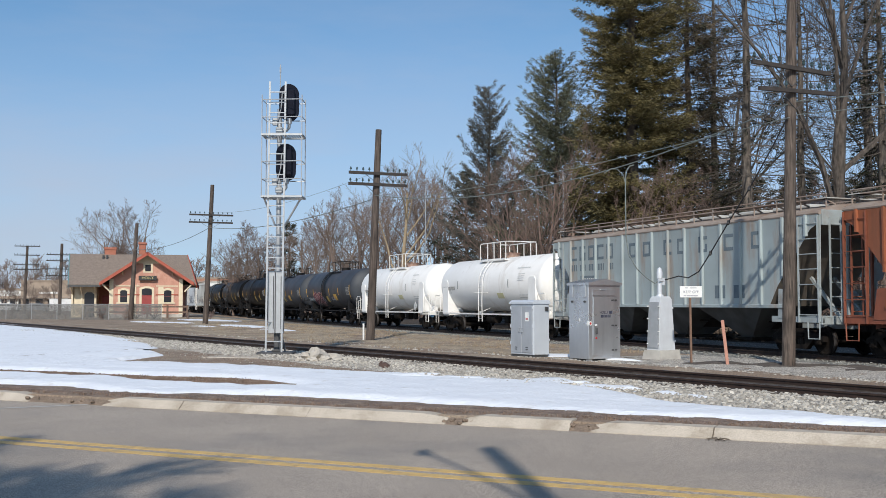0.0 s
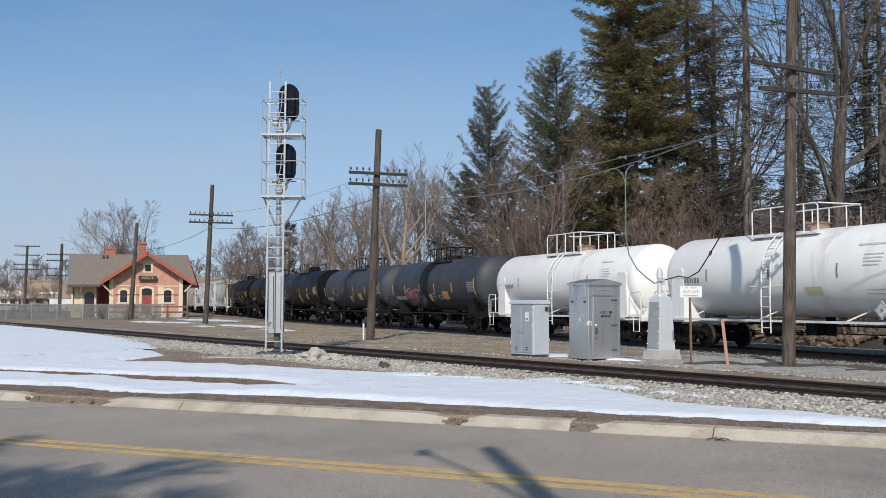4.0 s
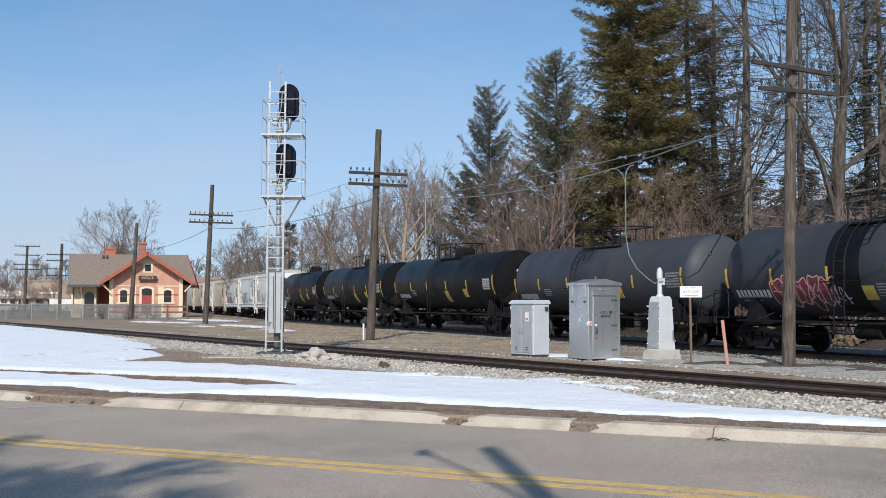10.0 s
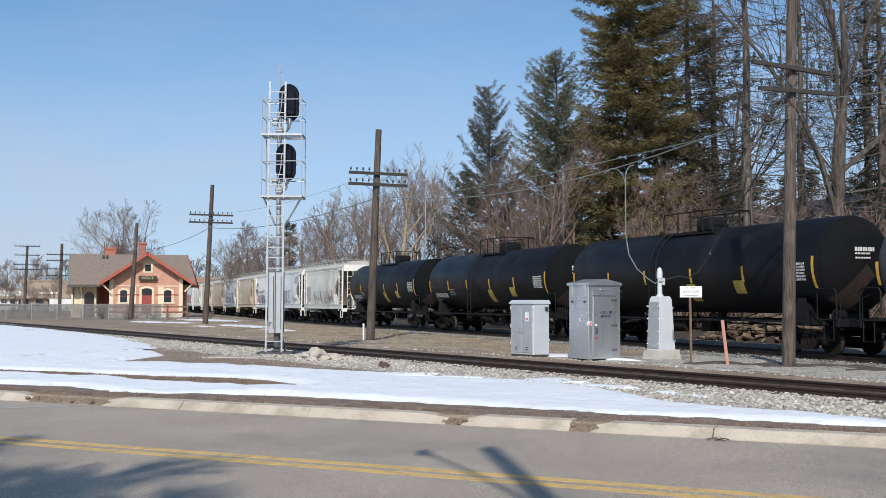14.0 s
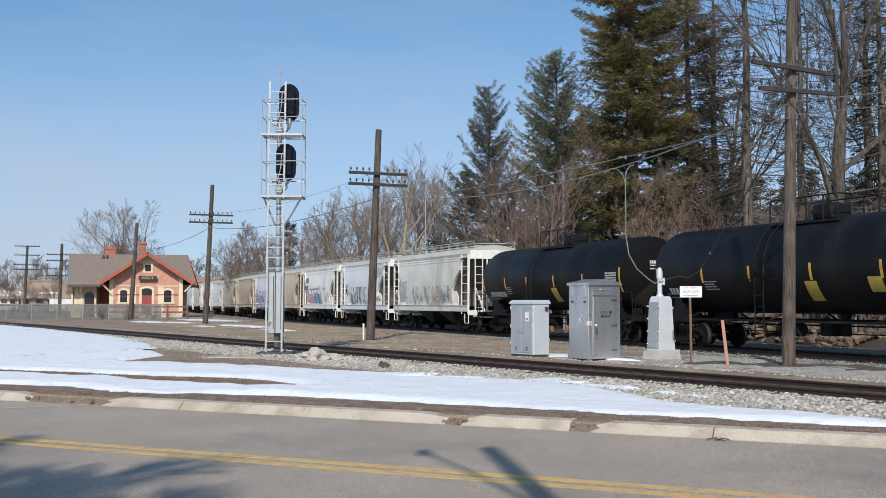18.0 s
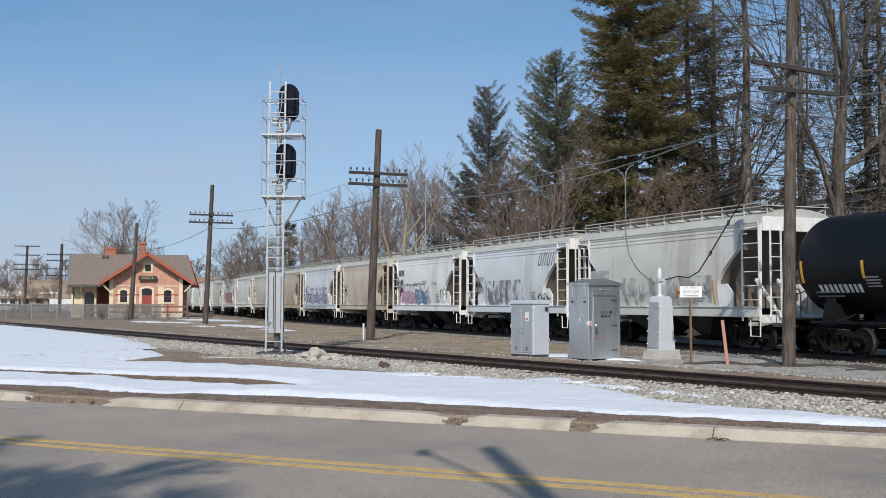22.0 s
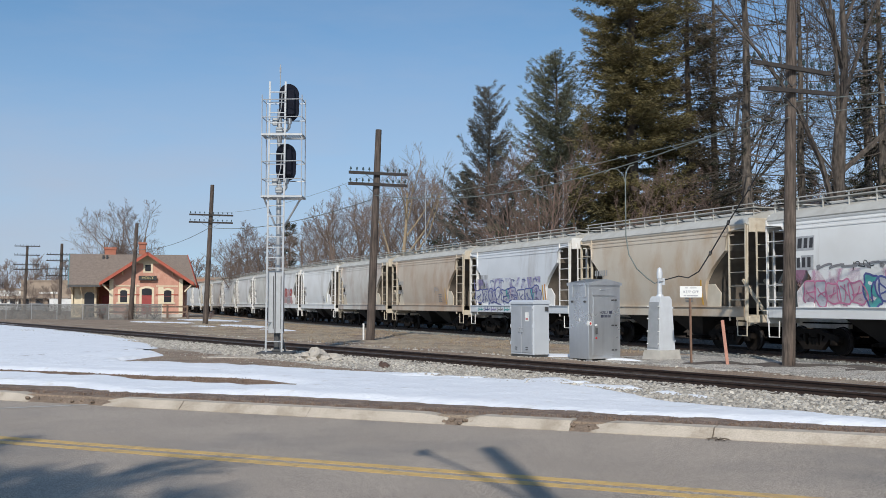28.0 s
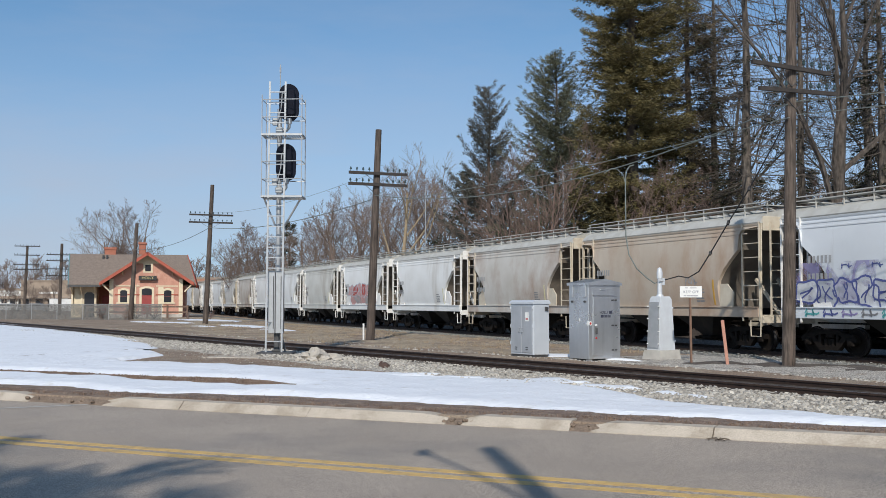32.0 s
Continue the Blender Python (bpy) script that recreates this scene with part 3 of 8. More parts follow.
def wrap(prof, x, z, off=0.006):
    """A point on the viewer's side of a body, off metres proud."""
    return (x, -(prof(z) + off), z)


def bars(car, prof, x, z, rows, w, h, gap, mat, rng, name="lettering", ragged=0.35, blocks=True):
    """Writing that cannot be read, as rows of short plain bars."""
    m = Mesh()
    for r in range(rows):
        zz = z - r * (h + gap)
        xx = x
        end = x + w * (1 - ragged * rng.random())
        while xx < end:
            k = h * rng.uniform(0.42, 0.62) if blocks else h * rng.uniform(1.5, 4)
            k = min(k, end - xx + 0.01)
            m.add([wrap(prof, xx, zz), wrap(prof, xx + k, zz), wrap(prof, xx + k, zz - h), wrap(prof, xx, zz - h)], [(0, 1, 2, 3)])
            xx += k + h * 0.28
    return part(name, m, mat, car, smooth=0)


def hollow(car, prof, x, z, w, h, mat, k, t=0.11):
    """One tall painted sign of a plain shape, open in the middle and on some sides."""
    m = Mesh()
    boxes = [(x, x + t, z, z - h), (x + t, x + w, z, z - t), (x + t, x + w, z - h + t, z - h)]
    if k % 3:
        boxes.append((x + w - t, x + w, z - t - (0.16 if k % 2 else 0.0), z - h + t))
    for a, b, c, d in boxes:
        m.add([wrap(prof, a, c), wrap(prof, b, c), wrap(prof, b, d), wrap(prof, a, d)], [(0, 1, 2, 3)])
    return part("lettering", m, mat, car, smooth=0)


def plate(car, name, prof, x0, x1, z0, z1, mat, label="", off=0.008, n=4):
    """A thin painted patch or placard that follows the side."""
    m = Mesh()
    for i in range(n):
        a, b = z0 + (z1 - z0) * i / n, z0 + (z1 - z0) * (i + 1) / n
        v = [wrap(prof, x, z, o) for x in (x0, x1) for z in (a, b) for o in (off, 0.001)]
        m.add(v, [(0, 2, 6, 4), (0, 4, 5, 1), (2, 3, 7, 6), (0, 1, 3, 2), (4, 6, 7, 5)])
    return part(name, m, mat, car, label, smooth=0)


def spray(car, prof, x0, x1, z0, z1, n, fills, line, rng, thick=0.07, letters=True):
    """Sprayed lettering: a row of swollen, leaning shapes with dark outlines and inner strokes."""
    w = (x1 - x0) / n
    for i in range(n):
        m = Mesh()
        cx, cz = x0 + w * (i + 0.5), (z0 + z1) / 2 + rng.uniform(-0.05, 0.05)
        rx, rz = w * rng.uniform(0.52, 0.66), (z1 - z0) / 2 * rng.uniform(0.8, 1.05)
        k1, k2, ph = rng.uniform(0.08, 0.2), rng.uniform(0.05, 0.16), rng.uniform(0, 6)
        lean = rng.uniform(-0.25, 0.35)
        pts = []
        for j in range(28):
            a = 2 * math.pi * j / 28
            q = 1 + k1 * math.sin(2 * a + ph) + k2 * math.sin(5 * a + ph * 2)
            c, s = math.cos(a), math.sin(a)
            u = math.copysign(abs(c) ** 0.7, c) * rx * q
            v = math.copysign(abs(s) ** 0.7, s) * rz * q
            pts.append((cx + u + v * lean, max(min(cz + v, 4.05), 1.16)))
        off = 0.008 + 0.0015 * (i % 2)
        m.add([wrap(prof, cx, cz, off)] + [wrap(prof, *p, off) for p in pts], [(0, 1 + j, 1 + (j + 1) % 28) for j in range(28)], 0)
        stroke(m, prof, pts + pts[:1], thick, off + 0.003, 1)
        for s in range(2):
            a0 = rng.uniform(0, 6.28)
            line_pts = []
            for j in range(7):
                t = j / 6 - 0.5
                line_pts.append((cx + math.cos(a0) * t * rx * 1.3 + 0.12 * math.sin(5 * t + ph) * rx, cz + math.sin(a0) * t * rz * 1.3 + 0.15 * rz * (s - 0.5)))
            stroke(m, prof, line_pts, thick * 0.8, off + 0.004, 1)
        part("graffiti", m, [fills[i % len(fills)], line], car, smooth=0)


def stroke(m, prof, pts, thick, off, mi=0):
    """One unbroken painted line of even width through points on the side."""
    b = len(m.v)
    for k, p in enumerate(pts):
        a, c = pts[max(0, k - 1)], pts[min(len(pts) - 1, k + 1)]
        nx, nz = -(c[1] - a[1]), c[0] - a[0]
        w = thick / 2 / max(1e-3, math.hypot(nx, nz))
        m.v += [wrap(prof, p[0] - nx * w, p[1] - nz * w, off), wrap(prof, p[0] + nx * w, p[1] + nz * w, off)]
    n = len(pts) - 1
    m.f += [(b + 2 * k, b + 2 * k + 2, b + 2 * k + 3, b + 2 * k + 1) for k in range(n)]
    m.m += [mi] * n


def scribble(car, prof, x, z, w, h, mat, rng, thick=0.03, n=5):
    """A quick sprayed tag: one thin wandering line."""
    m = Mesh()
    pts = []
    for j in range(n * 8):
        t = j / (n * 8 - 1)
        pts.append((x + w * t + 0.35 * w / n * math.sin(2 * math.pi * n * t + 0.7), z + h * 0.5 * math.sin(2 * math.pi * n * t * 0.93 + 2 * math.sin(7 * t)) * (0.6 + 0.4 * math.sin(11 * t))))
    stroke(m, prof, pts, thick, 0.012)
    part("graffiti", m, mat, car, smooth=0)


def tank_car(ln, kind, rng):
    """A tank car ln metres from coupling to coupling; w white, d dark grey, b black."""
    paint = {"w": WHITE_TANK, "d": DARK_TANK, "b": BLACK_TANK}[kind]
    trim = WHITE_TRIM if kind == "w" else BLACK_TRIM
    rad, zc = {"w": (1.38, 2.50), "d": (1.45, 2.60), "b": (1.50, 2.72)}[kind]
    car = empty("tank_car", Matrix(), {"w": "white tank car with white railed top platform, rolling on rails", "d": "faded dark grey tank car with top ladder, rolling on rails", "b": "glossy black tank car with yellow reflectors, rolling on rails"}[kind], "tank car", "cars of the train")
    hb = ln / 2 - 0.45
    ht = hb - 0.25                        # the tank's own half length
    def shell():
        m = Mesh()
        n = 40
        prof = [(-ht + 0.62 - 0.62 * math.cos(a), max(0.02, rad * math.sin(a))) for a in (math.pi / 2 * k / 7 for k in range(8))]
        prof = prof + [(-x, r) for x, r in prof[::-1]]
        m.loft([[(x, r * math.sin(2 * math.pi * j / n), zc + r * math.cos(2 * math.pi * j / n)) for j in range(n)] for x, r in prof])
        low = lambda f: kind != "b" or math.cos(2 * math.pi * (f % n + 0.5) / n) < -0.72
        m.m = [(1 if low(f) else 2) if f < 6 * n or n * 9 <= f < n * 15 else 0 for f in range(len(m.f))]
        return m
    part("tank", shell(), [paint, {"w": WHITE_TANK, "d": LIT_HEAD, "b": DIRTY_HEAD}[kind], DULL_HEAD], car, "", smooth=50)
    side = lambda z: math.sqrt(max(0.01, (rad + 0.008) ** 2 - (z - zc) ** 2))
    # saddles, sills, running rail
    for s in (-1, 1):
        xs = s * (hb - (1.42 if kind == "w" else 1.75))
        y = 1.36 if kind == "w" else 1.28
        for q in (-1, 1):
            m = Mesh()
            if kind == "w":
                pts = [(xs - 0.40, 1.02), (xs + 0.40, 1.02), (xs + 0.34, zc + 0.18), (xs + 0.24, zc + 0.28), (xs - 0.24, zc + 0.28), (xs - 0.34, zc + 0.18)]
                m.loft([[(x, q * (y - (0.12 if z > 2 else 0.0)), z) for x, z in pts], [(x, q * (y + 0.03 - (0.0 if z > 2 else 0.0)), z) for x, z in pts]])
                for e in (-0.36, 0.36):
                    m.box(xs + e - 0.02, min(q * 0.5, q * y), 1.02, xs + e + 0.02, max(q * 0.5, q * y), zc - 0.25)
            else:
                m.prism([(xs - 0.34, 1.0), (xs + 0.34, 1.0), (xs + 0.22, 1.72), (xs - 0.08, 1.72)], 1, q * 1.2 - 0.03, q * 1.2 + 0.03)
                for e in (-0.2, 0.2):
                    m.box(xs + e - 0.02, min(q * 0.3, q * 1.2), 1.0, xs + e + 0.02, max(q * 0.3, q * 1.2), 1.55)
            part("saddle", m, paint if kind == "w" else BLACK_TRIM, car)
        m = Mesh().box(min(xs, s * hb), -0.28, 0.78, max(xs, s * hb) + (0.4 if s < 0 else 0), 0.28, 1.06, 0.02)
        m.box(s * hb - 0.06, -1.42, 0.86, s * hb + 0.06, 1.42, 1.06, 0.015)
        m.box(min(xs - 0.3, xs + 0.3), -1.35, 0.88, max(xs - 0.3, xs + 0.3), 1.35, 1.02, 0.015)
        part("end_sill", m, trim, car)
        m = Mesh().box(min(s * hb, s * (hb - 0.75)), -1.42, 1.06, max(s * hb, s * (hb - 0.75)), 1.42, 1.10)
        part("end_platform", m, trim, car, "end walkway of open steel grating")
        for q in (-1, 1):
            yy = q * 1.42
            rail_bent([(s * (hb - 0.78), yy, 1.08), (s * (hb - 0.78), yy, 1.85), (s * (hb - 0.70), yy, 1.98), (s * (hb - 0.08), yy, 1.98), (s * hb, yy, 1.86), (s * hb, yy, 1.08)], 0.022, trim, car)
            rail_bent([(s * (hb - 0.12), yy, 1.04), (s * (hb - 0.12), yy, 0.48), (s * (hb - 0.52), yy, 0.48), (s * (hb - 0.52), yy, 1.04)], 0.02, trim, car, "sill_step")
        rail_bent([(s * (hb + 0.03), -1.3, 1.08), (s * (hb + 0.03), -1.3, 1.7), (s * (hb + 0.03), -0.3, 2.0), (s * (hb + 0.03), 0.3, 2.0), (s * (hb + 0.03), 1.3, 1.7), (s * (hb + 0.03), 1.3, 1.08)], 0.018, trim, car)
        part("coupler", kept("coupler", m_coupler, UNDER), None, car, at=pose(s * (hb + 0.20), 0, 0, 0, 0, 0 if s > 0 else 180))
        truck(car, xs)
    part("brake_valve", Mesh().tube((hb - 0.62, -0.9, 1.25), (hb - 0.25, -0.9, 1.25), 0.12, n=10).box(hb - 0.6, -1.05, 1.1, hb - 0.3, -0.75, 1.2), trim, car)
    for q in (-1, 1):
        m = Mesh().bar((-hb + 1.2, q * 1.42, 1.0), (hb - 1.2, q * 1.42, 1.0), 0.05, 0.07)
        part("running_rail", m, trim, car)
        for k in (-0.32, -0.05, 0.22):
            x = k * ln
            part("rail_bracket", Mesh().bar((x - 0.12, q * 1.38, 1.02), (x + 0.16, q * (side(1.32) - 0.02), 1.34), 0.09, 0.03), trim, car)
    # gear under the tank
    m = Mesh().tube((-1.6, -0.35, 0.72), (-0.6, -0.35, 0.72), 0.22, n=12)
    m.box(0.2, -0.4, 0.55, 0.7, 0.2, 1.0, 0.04)
    m.tube((0.9, 0, 0.55), (0.9, 0, zc - rad + 0.1), 0.16, n=12)
    m.bar((-hb + 2, 0.3, 0.85), (hb - 2, 0.3, 0.85), 0.05)
    m.bar((-hb + 1.5, -0.1, 0.62), (hb - 1.5, -0.1, 0.62), 0.035)
    part("brake_gear", m, UNDER, car)
    # top: manway, platform with rails
    zt = zc + rad
    m = Mesh().tube((0.35, 0, zt - 0.1), (0.35, 0, zt + 0.16), 0.40, n=20)
    m.tube((0.35, 0, zt + 0.16), (0.35, 0, zt + 0.21), 0.44, n=20).tube((-0.3, 0.2, zt - 0.1), (-0.3, 0.2, zt + 0.3), 0.08, n=10)
    if kind != "w":
        m = Mesh().box(-0.05, -0.42, zt - 0.1, 0.85, 0.42, zt + 0.42, 0.08) if kind == "b" else Mesh().tube((0.35, 0, zt - 0.1), (0.35, 0, zt + 0.2), 0.36, n=18)
    part("manway", m, RUST_FITTING if kind == "w" else BLACK_TRIM, car, "rust-stained manway" if kind == "w" else "black valve housing")
    if kind:
        x0, x1, yw = (-1.7, 1.35, 0.85) if kind == "w" else (-1.5, 1.5, 0.8)
        hh = 0.74 if kind == "w" else 0.62
        m = Mesh().box(x0, -yw - 0.05, zt - 0.2, x1, -yw + 0.42, zt - 0.15).box(x0, yw - 0.42, zt - 0.2, x1, yw + 0.05, zt - 0.15)
        m.box(x0, -yw, zt - 0.2, x0 + 0.4, yw, zt - 0.15)
        part("platform", m, trim, car, "steel grating top platform")
        rr = 0.024
        for y in (-yw, yw):
            m = Mesh().pipe([(x0, y, zt - 0.2), (x0, y, zt + hh - 0.08), (x0 + 0.1, y, zt + hh), (x1 - 0.1, y, zt + hh), (x1, y, zt + hh - 0.08), (x1, y, zt - 0.2)], rr)
            for k in (0.3, 0.55, 0.8):
                m.tube((x0 + (x1 - x0) * k, y, zt - 0.2), (x0 + (x1 - x0) * k, y, zt + hh), rr, n=6)
            part("platform_rail", m, trim, car)
        part("end_rail", Mesh().tube((x1, -yw, zt + hh), (x1, yw, zt + hh), rr, n=6), trim, car)
        part("end_rail", Mesh().tube((x0, 0.3, zt + hh), (x0, yw, zt + hh), rr, n=6), trim, car)
    if kind == "d":
        m = Mesh()
        for k in range(16):
            a0, a1 = [math.radians(-62 + 8 * q) for q in (k, k + 1)]
            for x in (-0.5, -0.05):
                m.bar((x, math.sin(a0) * (rad + 0.14), zc + math.cos(a0) * (rad + 0.14)), (x, math.sin(a1) * (rad + 0.14), zc + math.cos(a1) * (rad + 0.14)), 0.05, 0.02)
            if k % 2 == 0:
                m.tube((-0.5, math.sin(a0) * (rad + 0.14), zc + math.cos(a0) * (rad + 0.14)), (-0.05, math.sin(a0) * (rad + 0.14), zc + math.cos(a0) * (rad + 0.14)), 0.015, n=5)
        part("roof_ladder", m, trim, car)
    # side ladder, bowed over the shell
    for q in (-1,):
        m = Mesh()
        pts = []
        for k in range(7):
            a = math.radians(28 + 62 * k / 6)
            pts.append((math.sin(a) * (rad + 0.10), zc + math.cos(a) * (rad + 0.10)))
        pts += [(rad + 0.12, 1.6), (rad + 0.10, 0.62)]
        xa, xb = (-0.52, -0.10) if kind == "w" else (-1.32, -0.90)
        for x in (xa, xb):
            m.pipe([(x, q * y, z) for y, z in pts], 0.024)
        for k in range(len(pts) - 1):
            (ya, za), (yb, zb) = pts[k], pts[k + 1]
            nn = max(1, int(math.hypot(yb - ya, zb - za) / 0.3))
            for j in range(nn):
                t = (j + 0.5) / nn
                y, z = ya + (yb - ya) * t, za + (zb - za) * t
                m.tube((xa, q * y, z), (xb, q * y, z), 0.016, n=5)
        part("ladder", m, trim, car)
        m = Mesh().tube((xa - 0.6, q * (rad + 0.08), zc - 0.42), (xb + 0.6, q * (rad + 0.08), zc - 0.42), 0.02, n=6)
        part("grab_rail", m, trim, car)
    # stencils, reflectors, placards
    ink = FAINT_INK if kind == "w" else PALE_INK
    zn = zc - 0.06 if kind == "w" else zc - 0.62
    bars(car, side, -ht + (1.25 if kind == "b" else 0.8), zn, 1, 1.7, 0.19 if kind == "w" else 0.24, 0.05, GREY_INK if kind == "w" else WHITE_INK, rng, ragged=0.05)
    bars(car, side, -ht + 1.0, zn - 0.2, 2, 1.3, 0.04, 0.08, ink, rng, blocks=False)
    if kind == "w":
        bars(car, side, ht - 3.0, zc + 0.75, 1, 1.4, 0.05, 0.05, ink, rng, blocks=False)
        bars(car, side, ht - 2.7, zc + 0.45, 4, 0.8, 0.03, 0.07, ink, rng, blocks=False)
        bars(car, side, ht - 2.7, zc - 0.55, 2, 1.4, 0.035, 0.08, ink, rng, blocks=False)
    if kind != "w":
        for x in (-ht + 0.45, -ht * 0.61, -ht * 0.25, ht * 0.09, ht * 0.46, ht * 0.9) if kind == "d" else (-ht + 0.66, -ht * 0.61 + 0.38, -ht * 0.25 + 0.14, ht * 0.09 + 0.38, ht * 0.46 + 0.33, ht * 0.9 + 0.15):
            tall = (-0.72, 0.24) if x > ht * 0.8 else (-0.47, 0.04) if x > -ht * 0.9 else (-0.55, 0.1)
            plate(car, "reflector", side, x - 0.05, x + 0.05, zc + tall[0], zc + tall[1], REFLECT, "yellow reflective strip")
        bars(car, side, -ht * 0.55, zc - 0.42, 4, 0.75, 0.035, 0.05, ink, rng, blocks=False)
        bars(car, side, ht * 0.77, zc + 0.06, 6, 0.85, 0.065, 0.03, PALE_INK if kind == "d" else WHITE_INK, rng, ragged=0.05)
        if kind == "b":
            for k, (count, h) in enumerate(((8, 0.12), (6, 0.05), (6, 0.05))):
                z = zc + 0.44 - 0.13 * k
                deep = lambda y: ht - 0.605 + 0.62 * math.sqrt(max(0.0, 1 - (y * y + (z - zc) ** 2) / rad ** 2))
                m = Mesh()
                for q in range(count):
                    y = -0.42 + 0.095 * q
                    m.bar((deep(y), y, z), (deep(y + 0.065), y + 0.065, z), 0.012, h)
                part("head_lettering", m, WHITE_INK, car, "white stencilled bars")
            plate(car, "placard", side, ht * 0.09 + 0.05, ht * 0.09 + 0.55, zc - 1.1, zc - 0.5, PLACARD, "yellow painted panel", n=8)
            plate(car, "placard", side, ht * 0.46 - 0.22, ht * 0.46 + 0.3, zc - 0.85, zc - 0.42, PLACARD, "yellow painted panel")
        else:
            plate(car, "placard", side, -0.45, 0.0, zc - 0.95, zc - 0.55, PLACARD, "yellow painted panel")
            plate(car, "placard", side, 1.7, 2.45, zc - 0.85, zc - 0.4, REFLECT, "worn orange panel")
            bars(car, side, 0.1, zc - 0.5, 5, 0.6, 0.03, 0.05, ink, rng, blocks=False)
    else:
        for x in (-ht * 0.55, -ht * 0.05, ht * 0.42):
            plate(car, "reflector", side, x - 0.03, x + 0.03, zc - 0.2, zc + 0.22, GREY_INK, "dull reflective strip")
        plate(car, "placard", side, ht * 0.2, ht * 0.2 + 0.7, zc - 0.72, zc - 0.45, PLACARD_PALE, "faded yellow panel")
    if kind == "w":
        turn = Matrix.Translation((ht - 1.95, -1.45, 1.36)) @ Matrix.Rotation(math.pi / 4, 4, "Y")
        d = part("hazard_diamond", Mesh().box(-0.19, -0.01, -0.19, 0.19, 0.01, 0.19, m=turn), WHITE_INK, car, "white diamond placard")
        m = Mesh()
        for q in (-0.17, 0.15):
            m.box(q, -0.016, -0.17, q + 0.02, -0.009, 0.17, m=turn).box(-0.15, -0.016, q, 0.15, -0.009, q + 0.02, m=turn)
        part("border", m.box(-0.05, -0.016, -0.05, 0.05, -0.009, 0.05, m=turn), GREY_INK, d)
    return car


